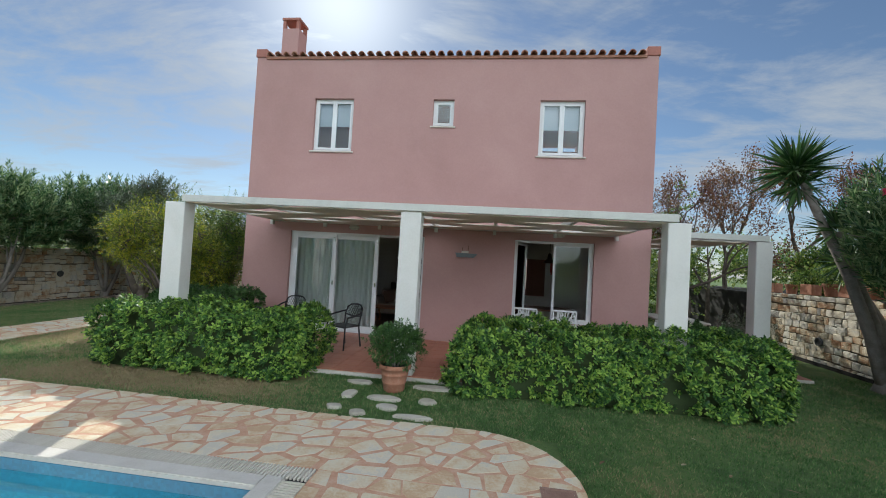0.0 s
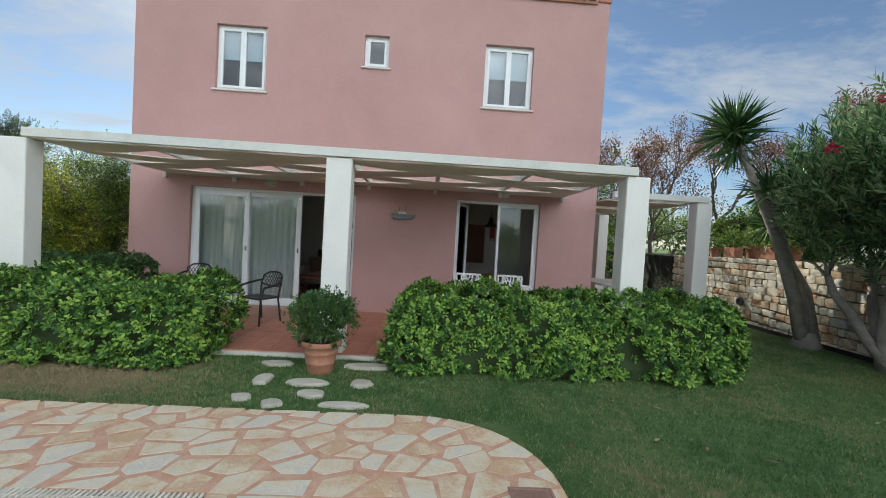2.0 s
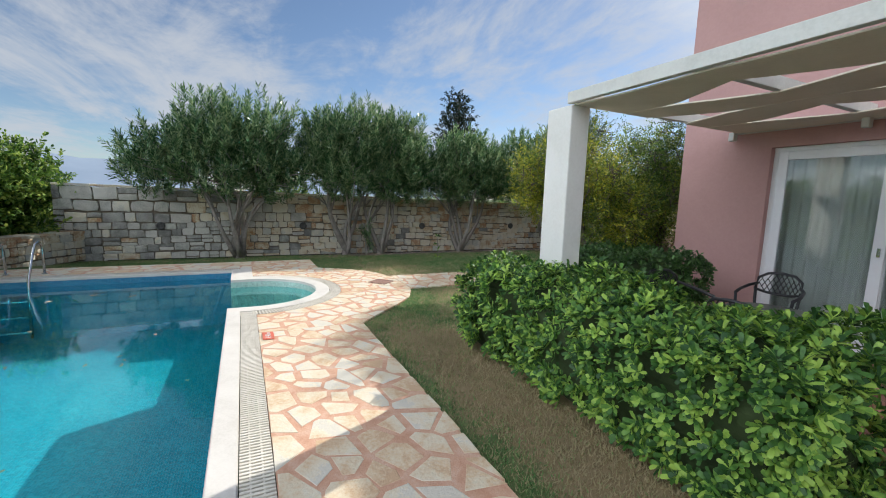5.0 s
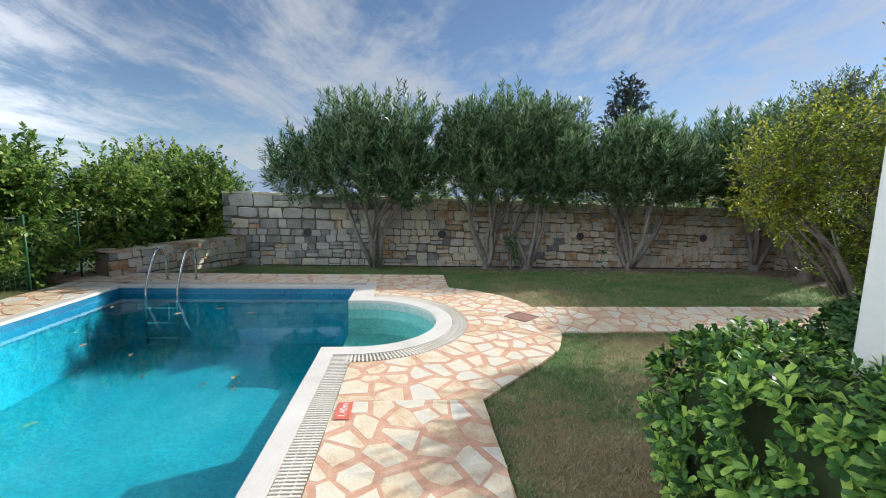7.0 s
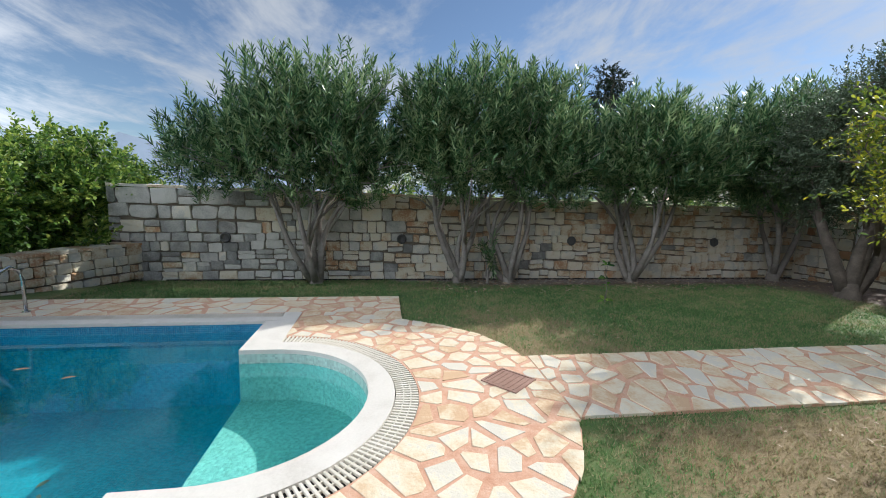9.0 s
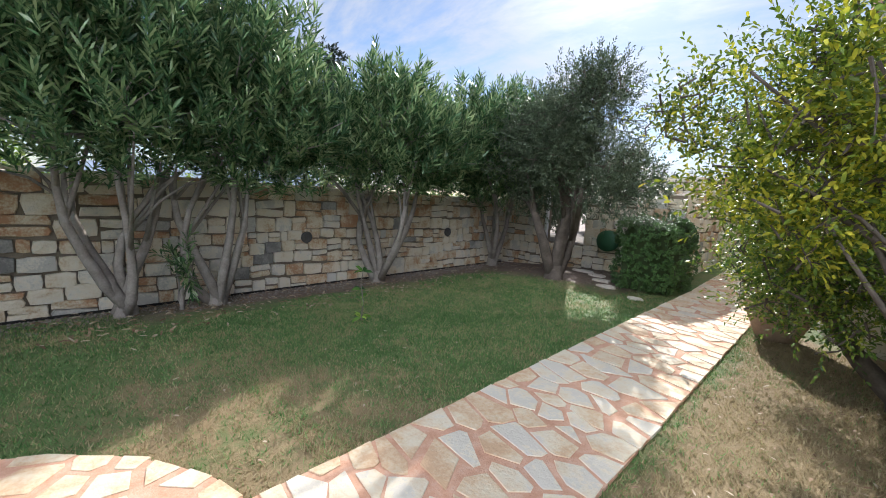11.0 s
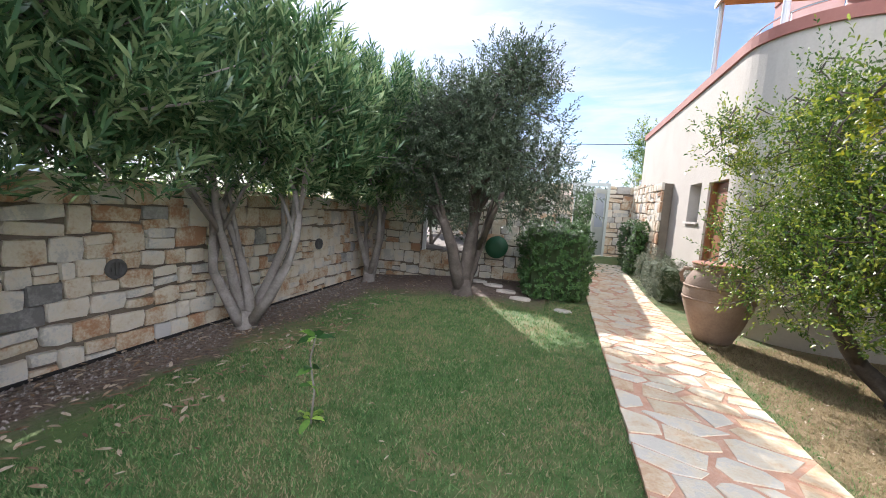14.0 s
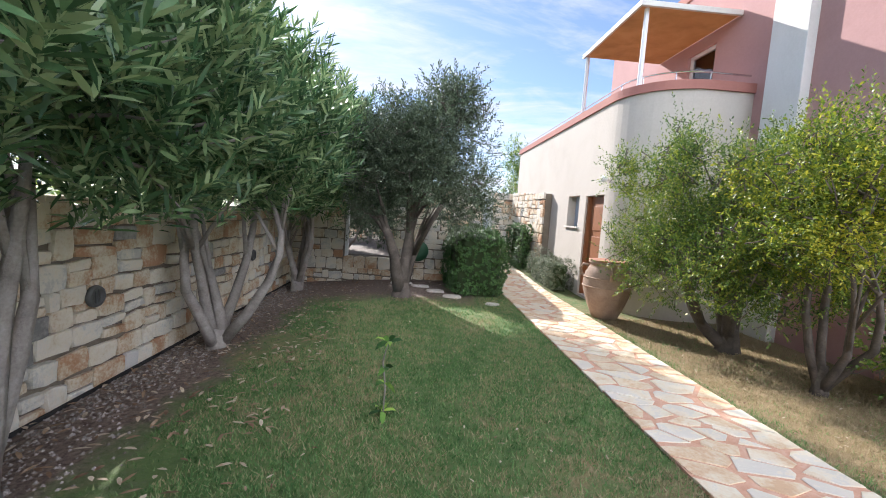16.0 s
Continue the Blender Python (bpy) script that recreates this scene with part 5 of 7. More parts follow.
bushy("oleander_sprout", (-14.35, 6.5, -0.15), [(-14.3, 6.45, 0.5), (-14.4, 6.6, 0.6)], [(-14.25, 6.5, 0.5, 0.3, 0.35, 0.4)], 34, "young oleander shoots at the foot of the wall", LEAF_OLEANDER, BARK, 12, 20, 0.35, 0.15, 0.028, 0.02, up=1.2)
for k, (x, y, s, h) in enumerate(((-15.7, -1.9, 1.4, 2.1), (-13.7, -2.6, 1.2, 2.0), (-11.9, -3.3, 1.2, 2.0), (-10.2, -3.4, 1.3, 2.2), (-8.4, -3.6, 1.4, 2.4), (-6.4, -3.6, 1.4, 2.4), (-16.6, -3.4, 1.5, 2.5), (-19.2, -3.3, 1.6, 2.3))):
    bushy("garden_shrub", (x, y, -0.05), [(x + 0.4, y + 0.3, 1.1), (x - 0.4, y + 0.2, 1.2), (x, y - 0.3, 1.3)],
          [(x, y, h * 0.5, s, s * 0.85, h * 0.55), (x, y + 0.25, h * 0.28, s, s * 0.7, h * 0.26), (x + 0.3, y + 0.1, h * 0.85, s * 0.75, s * 0.7, h * 0.42)], 40 + k, "leafy green shrub growing over the garden fence", LEAF_SHRUB, BARK, 1150 if k in (0, 1, 2, 6, 7) else 600, 16, 0.40, 0.115, 0.056, 0.04)
bushy("garden_shrub", (-7.1, 8.0, 0), [(-7.0, 8.2, 0.5), (-7.3, 7.9, 0.6)], [(-7.0, 8.1, 0.55, 0.55, 0.6, 0.45)], 48, "low green shrub at the house corner", LEAF_SHRUB, BARK, 200, 14, 0.2, 0.06, 0.03, 0.02)
for k, (x, y, s, h) in enumerate(((-17.2, 1.2, 1.4, 2.0), (-17.4, 4.2, 1.5, 2.1), (-17.3, 7.4, 1.5, 2.0), (-17.3, 10.6, 1.5, 2.1), (-17.2, 13.6, 1.5, 2.3))):
    bushy("garden_shrub", (x, y, -0.2), [(x + 0.4, y + 0.3, 1.0), (x - 0.4, y - 0.2, 1.1)], [(x, y, h * 0.5, s * 0.8, s, h * 0.5)], 90 + k, "sunlit green shrub beyond the garden wall", LEAF_SHRUB, BARK, 260, 12, 0.4, 0.1, 0.05, 0.04)


def conifer(x, y, h, seed):
    rng = np.random.default_rng(seed)
    ob = thing("conifer_tree", "dark conifer beyond the garden wall", "tree")
    bm = tube(bmesh.new(), [(x, y, -0.5), (x + 0.1, y, h * 0.5), (x, y, h)], [0.3, 0.2, 0.04], 8)
    blobs = []
    for k in range(16):
        z = h * (0.52 + 0.48 * k / 15)
        r = (1.05 - 0.62 * (k / 15)) * 1.7
        a = k * 2.4
        c = (x + math.cos(a) * r * 0.55, y + math.sin(a) * r * 0.55, z)
        blobs.append((*c, r * 0.55, r * 0.55, 0.42))
        tube(bm, [(x, y, z - 0.3), c], [0.06, 0.02], 5)
    part("trunk", bm, DARK_BARK, ob)
    P, d = crown_points(900, rng, blobs, 0.8)
    way = d + np.array([0, 0, 0.2])
    LP, LD = shoots_to_leaves(P, way, 0.4, 9, rng, 0.8)
    leaf_object("crown", LP, LD, 0.22, 0.07, LEAF_CONIFER, ob, rng, 0.1)


conifer(-29.0, 17.2, 8.7, 51)


def yucca():
    rng = np.random.default_rng(61)
    ob = thing("yucca_tree", "yucca with several leaning trunks and spiky leaf heads", "tree")
    bm = bmesh.new()
    heads = [((5.95, 8.9, 4.2), 0.74, 230), ((5.99, 8.88, 3.85), 0.6, 90), ((6.55, 8.6, 2.95), 0.6, 130), ((6.9, 8.9, 2.35), 0.5, 90)]
    lathe(bm, [(0.27, -0.05), (0.22, 0.08), (0.14, 0.26)], 12, (7.08, 8.1, 0))
    tube(bm, [(7.0, 8.1, 0.1), (6.85, 8.2, 0.9), (6.6, 8.4, 2.0), (6.3, 8.7, 3.1), (5.98, 8.88, 4.1)], [0.13, 0.105, 0.09, 0.075, 0.065], 9)
    tube(bm, [(7.1, 8.1, 0.1), (7.02, 8.3, 1.0), (6.8, 8.5, 2.0), (6.55, 8.6, 2.9)], [0.12, 0.10, 0.08, 0.065], 9)
    tube(bm, [(7.15, 8.05, 0.1), (7.18, 8.3, 1.0), (7.0, 8.7, 1.8), (6.9, 8.9, 2.3)], [0.12, 0.10, 0.08, 0.065], 9)
    part("trunk", bm, BARK, ob, smooth=True)
    for c, L, n in heads:
        d = unit(rng.normal(size=(n, 3)) + np.array([0, 0, 0.55]))
        P = np.array(c) + d * 0.06 + np.array([0, 0, -0.1]) * rng.random((n, 1))
        leaf_object("leaf_head", P, d, L, 0.055, LEAF_YUCCA, ob, rng, 0.08, 0.3)


yucca()


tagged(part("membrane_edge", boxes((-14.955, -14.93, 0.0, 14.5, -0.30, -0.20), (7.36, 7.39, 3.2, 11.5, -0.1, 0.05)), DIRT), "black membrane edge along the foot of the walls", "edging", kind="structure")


# ---- things on the porch ----
def place(ob, x, y, z=0.0, turn=0.0):
    ob.matrix_basis = pose(x, y, z, 0, 0, turn)
    return ob


def rod(name, pts, r, mat, parent, seg=8, label=""):
    return part(name, tube(bmesh.new(), pts, r, seg), mat, parent, label, smooth=True)


def dark_chair():
    """Black plastic garden armchair: lattice back, arms running into the front legs. It faces -y."""
    c = thing("garden_chair", "black plastic garden armchair with a lattice back", "chair", "chairs on the porch")
    bm = boxes((-0.24, 0.24, -0.23, 0.22, 0.42, 0.445), bevel=0.012)
    for v in bm.verts:
        v.co.z -= 0.02 * (1 - (v.co.x / 0.24) ** 2)
    part("seat", bm, BLACK, c)
    for sx in (-1, 1):
        rod("leg", [(sx * 0.27, -0.25, 0), (sx * 0.25, -0.22, 0.42), (sx * 0.27, -0.18, 0.62)], 0.016, BLACK, c)
        rod("leg", [(sx * 0.22, 0.27, 0), (sx * 0.20, 0.21, 0.42), (sx * 0.22, 0.24, 0.66)], 0.016, BLACK, c)
        rod("armrest", [(sx * 0.27, -0.19, 0.62), (sx * 0.285, -0.02, 0.645), (sx * 0.26, 0.18, 0.68), (sx * 0.21, 0.27, 0.70)], 0.018, BLACK, c)
    ring = [(-0.23, 0.25, 0.63), (-0.21, 0.28, 0.77), (-0.13, 0.32, 0.83), (0, 0.34, 0.845), (0.13, 0.32, 0.83), (0.21, 0.28, 0.77), (0.23, 0.25, 0.63), (0.12, 0.29, 0.60), (0, 0.31, 0.59), (-0.12, 0.29, 0.60), (-0.23, 0.25, 0.63)]
    rod("back_rim", ring, 0.016, BLACK, c)
    bm = bmesh.new()

    def curve(x):
        return 0.335 - 1.6 * x * x
    for k in range(9):
        x = -0.2 + k * 0.05
        for d in (-1, 1):
            pts = []
            for j in range(5):
                xx, zz = x + d * (j - 2) * 0.03, 0.60 + j * 0.058
                if abs(xx) < 0.205 and zz < 0.845 - 1.2 * xx * xx:
                    pts.append((xx, curve(xx), zz))
            if len(pts) > 1:
                tube(bm, pts, 0.0055, 5)
    part("back_lattice", bm, BLACK, c)
    return c


chair = dark_chair()
place(chair, -3.02, 7.8, PORCH_Z, -25)
copy_thing(chair, pose(-4.55, 8.55, PORCH_Z, 0, 0, 8))
copy_thing(chair, pose(-4.95, 7.55, PORCH_Z, 0, 0, 80))
copy_thing(chair, pose(-4.0, 7.05, PORCH_Z, 0, 0, 185))
table = thing("porch_table", "low round grey porch table", "table")
part("tabletop", lathe(bmesh.new(), [(0.36, 0), (0.38, 0.008), (0.38, 0.022), (0.36, 0.03)], 32, (0, 0, 0.58)), LAMP_GREY, table)
for k in range(4):
    a = radians(45 + 90 * k)
    rod("leg", [(0.30 * math.cos(a), 0.30 * math.sin(a), 0), (0.22 * math.cos(a), 0.22 * math.sin(a), 0.58)], 0.014, BLACK, table)
place(table, -4.15, 7.75, PORCH_Z)


def white_chair():
    c = thing("white_chair", "white plastic chair with a fretwork back", "chair", "white chairs by the table")
    part("seat", boxes((-0.23, 0.23, -0.22, 0.22, 0.43, 0.455), bevel=0.012), WHITE_PLASTIC, c)
    for sx in (-1, 1):
        rod("leg", [(sx * 0.23, -0.22, 0), (sx * 0.21, -0.19, 0.44)], 0.017, WHITE_PLASTIC, c)
        rod("leg", [(sx * 0.22, 0.25, 0), (sx * 0.20, 0.20, 0.44)], 0.017, WHITE_PLASTIC, c)
        rod("back_post", [(sx * 0.21, 0.20, 0.44), (sx * 0.235, 0.27, 0.94)], 0.016, WHITE_PLASTIC, c)
    part("top_rail", boxes((-0.24, 0.24, 0.255, 0.285, 0.93, 0.97), bevel=0.012), WHITE_PLASTIC, c)
    part("lower_rail", boxes((-0.22, 0.22, 0.245, 0.27, 0.72, 0.745), bevel=0.008), WHITE_PLASTIC, c)
    rng = np.random.default_rng(3)
    for k in range(10):
        x = -0.2 + k * 0.044
        rod("back_rib", [(x, 0.257, 0.74), (x + rng.uniform(-0.05, 0.05), 0.262, 0.83), (x + rng.uniform(-0.06, 0.06), 0.268, 0.935)], 0.014, WHITE_PLASTIC, c, 5)
    rod("cross_rib", [(-0.22, 0.262, 0.80), (-0.05, 0.262, 0.86), (0.08, 0.262, 0.81), (0.22, 0.262, 0.87)], 0.013, WHITE_PLASTIC, c, 5)
    return c


wc = white_chair()
place(wc, 0.63, 8.25, PORCH_Z, 0)
copy_thing(wc, pose(1.43, 8.25, PORCH_Z, 0, 0, 0))
copy_thing(wc, pose(2.75, 7.75, PORCH_Z, 0, 0, -90))
wt = thing("white_table", "long white garden table on the porch", "table")
part("tabletop", boxes((0.25, 2.35, 7.2, 8.0, 0.71, 0.75), bevel=0.012), WHITE_PLASTIC, wt)
for x in (0.35, 2.25):
    for y in (7.3, 7.9):
        part("leg", boxes((x - 0.03, x + 0.03, y - 0.03, y + 0.03, PORCH_Z, 0.71), bevel=0.008), WHITE_PLASTIC, wt)
st = thing("side_table", "pale table under the side pergola", "table")
part("tabletop", boxes((3.9, 5.0, 10.0, 11.6, 0.74, 0.78), bevel=0.01), COPING, st)
for x in (4.0, 4.9):
    for y in (10.1, 11.5):
        part("leg", boxes((x - 0.03, x + 0.03, y - 0.03, y + 0.03, PORCH_Z, 0.74)), WHITE_PLASTIC, st)


def potted_plant():
    rng = np.random.default_rng(5)
    p = thing("potted_plant", "round clipped plant in a ribbed terracotta pot", "potted plant")
    prof = [(0.17, 0), (0.18, 0.02), (0.205, 0.14), (0.215, 0.15), (0.21, 0.16), (0.235, 0.28), (0.245, 0.29), (0.24, 0.30), (0.26, 0.38), (0.285, 0.385), (0.29, 0.41), (0.285, 0.45), (0.265, 0.455), (0.25, 0.40)]
    pot = part("pot", lathe(bmesh.new(), prof, 32), TERRACOTTA, p, "ribbed terracotta pot", smooth=True)
    part("soil", lathe(bmesh.new(), [(0.0005, 0.395), (0.25, 0.40), (0.252, 0.41), (0.0005, 0.42)], 24), DIRT, pot)
    bm = bmesh.new()
    for k in range(9):
        a = k * 2.4
        tube(bm, [(0.05 * math.cos(a), 0.05 * math.sin(a), 0.40), (0.16 * math.cos(a), 0.16 * math.sin(a), 0.6), (0.26 * math.cos(a), 0.26 * math.sin(a), 0.78)], [0.014, 0.01, 0.005], 5)
    part("stems", bm, BARK, p)
    P, d = crown_points(620, rng, [(0, 0, 0.74, 0.44, 0.42, 0.32), (0.03, 0, 0.84, 0.34, 0.34, 0.22)], 0.7)
    LP, LD = shoots_to_leaves(P, d + np.array([0, 0, 0.4]), 0.10, 9, rng, 1.0, 0.1)
    leaf_object("foliage", LP, LD, 0.055, 0.024, LEAF_BOX, p, rng, 0.1, 0.6, label="dark green leafy ball")
    return p


plant = place(potted_plant(), -1.42, 5.62, -0.03)
plant.scale = (0.82, 0.82, 0.86)


def bulkhead(x, z):
    b = thing("wall_lamp", "oval bulkhead wall lamp with a ribbed guard", "lamp", "bulkhead lamps")
    bm = lathe(bmesh.new(), [(0.075, 0), (0.085, 0.012), (0.08, 0.03), (0.06, 0.055), (0.02, 0.068)], 20)
    part("body", bm, CREAM, b, smooth=True)
    for k in (-1, 0, 1):
        rod("guard", [(-0.078, k * 0.03, 0.025), (-0.04, k * 0.032, 0.06), (0.04, k * 0.032, 0.06), (0.078, k * 0.03, 0.025)], 0.005, STEEL, b, 5)
    b.matrix_basis = pose(x, FRONT - 0.001, z, 90, 0, 0) @ Matrix.Diagonal((1.5, 0.85, 1, 1))


bulkhead(-3.45, 2.56)
bulkhead(1.36, 2.62)


def wall_boat():
    b = thing("boat_ornament", "weathered grey-blue wooden boat hung on the wall", "ornament")
    bm = bmesh.new()
    a = [bm.verts.new(v) for v in ((-0.24, 0, 0.10), (0.27, 0, 0.09), (0.18, 0, 0.0), (-0.21, 0, 0.0), (-0.24, -0.09, 0.10), (0.27, -0.05, 0.09), (0.18, -0.07, 0.0), (-0.21, -0.08, 0.0))]
    for f in ((0, 1, 2, 3), (4, 7, 6, 5), (0, 4, 5, 1), (3, 2, 6, 7), (0, 3, 7, 4), (1, 5, 6, 2)):
        bm.faces.new([a[k] for k in f])
    part("hull", bm, BOAT_BLUE, b)
    part("cabin", boxes((-0.10, 0.06, -0.06, -0.02, 0.10, 0.15), bevel=0.004), COPING, b)
    rod("mast", [(-0.08, -0.04, 0.10), (-0.08, -0.04, 0.24)], 0.006, WOOD, b, 6)
    rod("mast", [(0.05, -0.04, 0.10), (0.05, -0.04, 0.27)], 0.006, WOOD, b, 6)
    place(b, -0.73, FRONT - 0.001, 1.99)


wall_boat()


# ---- rooms seen through the openings ----
def curtain(x0, x1, y, label):
    bm = bmesh.new()
    n = int((x1 - x0) / 0.022)
    rows = []
    for k in range(n + 1):
        x = x0 + (x1 - x0) * k / n
        yy = y + 0.035 * math.sin(k * 1.05) + 0.012 * math.sin(k * 0.31)
        rows.append((bm.verts.new((x, yy, 0.06)), bm.verts.new((x, yy + 0.004, 2.44))))
    for a, b in zip(rows, rows[1:]):
        bm.faces.new((a[0], b[0], b[1], a[1]))
    tagged(part("curtain", bm, CURTAIN, smooth=True), label, "curtain")


curtain(-5.0, -2.95, FRONT + 0.30, "thin white pleated curtain behind the glass door")


def sofa():
    s = thing("sofa", "beige sofa with striped and plain cushions", "sofa")
    part("base", boxes((-0.95, 0.95, -0.4, 0.4, 0.1, 0.40), bevel=0.03), FABRIC, s)
    back = part("backrest", boxes((-0.95, 0.95, 0.22, 0.44, 0.40, 0.82), bevel=0.06), FABRIC, s)
    for sx in (-1, 1):
        part("armrest", boxes((sx * 0.95 - 0.1, sx * 0.95 + 0.1, -0.4, 0.44, 0.1, 0.62), bevel=0.05), FABRIC, s)
    for k, (x, m) in enumerate(((-0.6, STRIPE), (-0.25, FABRIC), (0.2, STRIPE), (0.55, FABRIC))):
        bm = boxes((-0.22, 0.22, -0.07, 0.07, -0.2, 0.2), bevel=0.06)
        bmesh.ops.rotate(bm, verts=bm.verts, cent=(0, 0, 0), matrix=Matrix.Rotation(radians(-18), 3, "X") @ Matrix.Rotation(radians(12 * (k - 1.5)), 3, "Y"))
        bmesh.ops.translate(bm, verts=bm.verts, vec=(x, 0.08, 0.62))
        part("cushion", bm, m, back, smooth=True)
    return s


place(sofa(), -2.75, 12.7, 0.03, 0)
ct = thing("coffee_table", "low wooden coffee table with curved legs", "table")
part("tabletop", boxes((-0.6, 0.6, -0.32, 0.32, 0.40, 0.44), bevel=0.012), ORANGE_WOOD, ct)
for sx in (-1, 1):
    for sy in (-1, 1):
        rod("leg", [(sx * 0.5, sy * 0.26, 0.40), (sx * 0.55, sy * 0.29, 0.28), (sx * 0.48, sy * 0.26, 0.12), (sx * 0.52, sy * 0.28, 0)], 0.028, ORANGE_WOOD, ct)
place(ct, -2.85, 11.4, 0.03)
sb = thing("sideboard", "dark carved wooden sideboard with a mirrored top", "sideboard")
part("body", boxes((-0.85, 0.85, -0.22, 0.22, 0.06, 1.0), bevel=0.015), DARK_WOOD, sb)
upper = part("upper_frame", boxes((-0.75, 0.75, 0.10, 0.2, 1.0, 1.16), (-0.75, -0.63, 0.1, 0.2, 1.16, 1.7), (0.63, 0.75, 0.1, 0.2, 1.16, 1.7), (-0.3, 0.3, 0.1, 0.2, 1.16, 1.62), (-0.75, 0.75, 0.08, 0.2, 1.7, 1.82)), DARK_WOOD, sb)
for x in (-0.63, 0.3):
    part("mirror", boxes((x, x + 0.33, 0.16, 0.17, 1.16, 1.70)), MIRROR, upper, "small mirror")
part("crest", lathe(bmesh.new(), [(0.30, 0), (0.28, 0.04), (0.12, 0.10), (0.02, 0.12)], 16, (0, 0.14, 1.82)), DARK_WOOD, upper)
place(sb, -2.75, 13.95, 0.03)
dt = thing("dining_table", "dark wooden dining table laid with bowls", "table")
part("tabletop", boxes((0.3, 2.1, 10.7, 11.6, 0.72, 0.76), bevel=0.01), WOOD, dt)
for x in (0.4, 2.0):
    for y in (10.8, 11.5):
        part("leg", boxes((x - 0.035, x + 0.035, y - 0.035, y + 0.035, 0.03, 0.72)), WOOD, dt)
pl = thing("pendant_lamp", "dark red bell-shaped pendant lamp", "lamp")
part("shade", lathe(bmesh.new(), [(0.17, 0), (0.15, 0.05), (0.07, 0.12), (0.045, 0.24), (0.02, 0.28)], 20, (1.45, 11.4, 1.98)), DARK_WOOD, pl, smooth=True)
rod("cord", [(1.45, 11.4, 2.25), (1.45, 11.4, 2.85)], 0.006, BLACK, pl, 6)
pic = thing("wall_picture", "white framed picture of a red shape", "picture")
part("frame", boxes((1.62, 2.02, 13.36, 13.395, 1.6, 2.2)), WHITE_PLASTIC, pic)
part("motif", boxes((1.74, 1.9, 13.352, 13.359, 1.7, 2.05), (1.76, 1.8, 13.352, 13.359, 1.62, 1.7), (1.84, 1.88, 13.352, 13.359, 1.62, 1.7)), RED_PAINT, pic)


# ---- terrace things ----
def pool_ladder():
    l = thing("pool_ladder", "stainless steel pool ladder with two hooped rails", "ladder")
    for y in (-0.75, -0.22):
        pts = [(-11.95, y, 0.0), (-11.95, y, 0.42), (-11.90, y, 0.56), (-11.78, y, 0.62), (-11.64, y, 0.58), (-11.52, y, 0.42), (-11.30, y, 0.0), (-11.26, y, -0.3), (-11.25, y, -1.0)]
        rail = rod("rail", pts, 0.021, STEEL, l, 10)
        part("foot", lathe(bmesh.new(), [(0.045, 0), (0.045, 0.01), (0.025, 0.018)], 14, (-11.95, y, 0.004)), STEEL, rail)
    for z in (-0.35, -0.62, -0.89):
        part("tread", boxes((-11.30, -11.21, -0.74, -0.23, z - 0.012, z + 0.012), bevel=0.005), STEEL, l)


pool_ladder()


def cover(name, x, y, size, turn, label, ridges=6):
    c = thing(name, label, "cover")
    h = size / 2
    part("frame", boxes((-h, h, -h, -h + 0.02, -0.01, 0.010), (-h, h, h - 0.02, h, -0.01, 0.010), (-h, -h + 0.02, -h + 0.02, h - 0.02, -0.01, 0.010), (h - 0.02, h, -h + 0.02, h - 0.02, -0.01, 0.010)), MANHOLE, c)
    part("plate", boxes((-h + 0.023, h - 0.023, -h + 0.023, h - 0.023, -0.01, 0.004)), MANHOLE, c)
    for k in range(ridges):
        a = -h + 0.05 + (size - 0.1) * k / (ridges - 1)
        part("ridge", boxes((a - 0.008, a + 0.008, -h + 0.04, h - 0.04, 0.004, 0.009)), MANHOLE, c)
    place(c, x, y, 0.002, turn)


cover("manhole_cover", -9.5, 5.46, 0.36, 42, "square rusty manhole cover set in the paving")
cover("drain_cover", 0.56, 3.23, 0.30, 0, "square brown drain cover set in the paving")


def depth_sign():
    s = thing("depth_sign", "coral tile with white depth figures", "sign")
    part("tile", boxes((-0.13, 0.13, -0.06, 0.06, 0.0, 0.006), bevel=0.002), SIGN_RED, s)
    cu = bpy.data.curves.new("figures", "FONT")
    cu.body, cu.size, cu.extrude, cu.align_x, cu.align_y = "1.40m", 0.085, 0.001, "CENTER", "CENTER"
    tmp = bpy.data.objects.new("figures", cu)
    me = bpy.data.meshes.new_from_object(tmp)
    bpy.data.objects.remove(tmp)
    me.materials.append(LETTER)
    o = new("figures", me)
    o.parent = s
    o.location = (0, 0, 0.0075)
    place(s, -6.97, 3.33, 0.006, 180)


depth_sign()


def irregular(name, x, y, rx, ry, seed, mat, z=-0.03, h=0.04, parent=None):
    rng = np.random.default_rng(seed)
    n = 9
    pts = [((rx * (1 + rng.uniform(-0.22, 0.15))) * math.cos(2 * math.pi * k / n), (ry * (1 + rng.uniform(-0.22, 0.15))) * math.sin(2 * math.pi * k / n)) for k in range(n)]
    bm = prism(bmesh.new(), pts, 0, h)
    bmesh.ops.bevel(bm, geom=[e for e in bm.edges if all(v.co.z > h / 2 for v in e.verts)], offset=0.012, segments=2, affect="EDGES")
    ob = part(name, bm, mat, parent)
    ob.location = (x, y, z)
    return ob


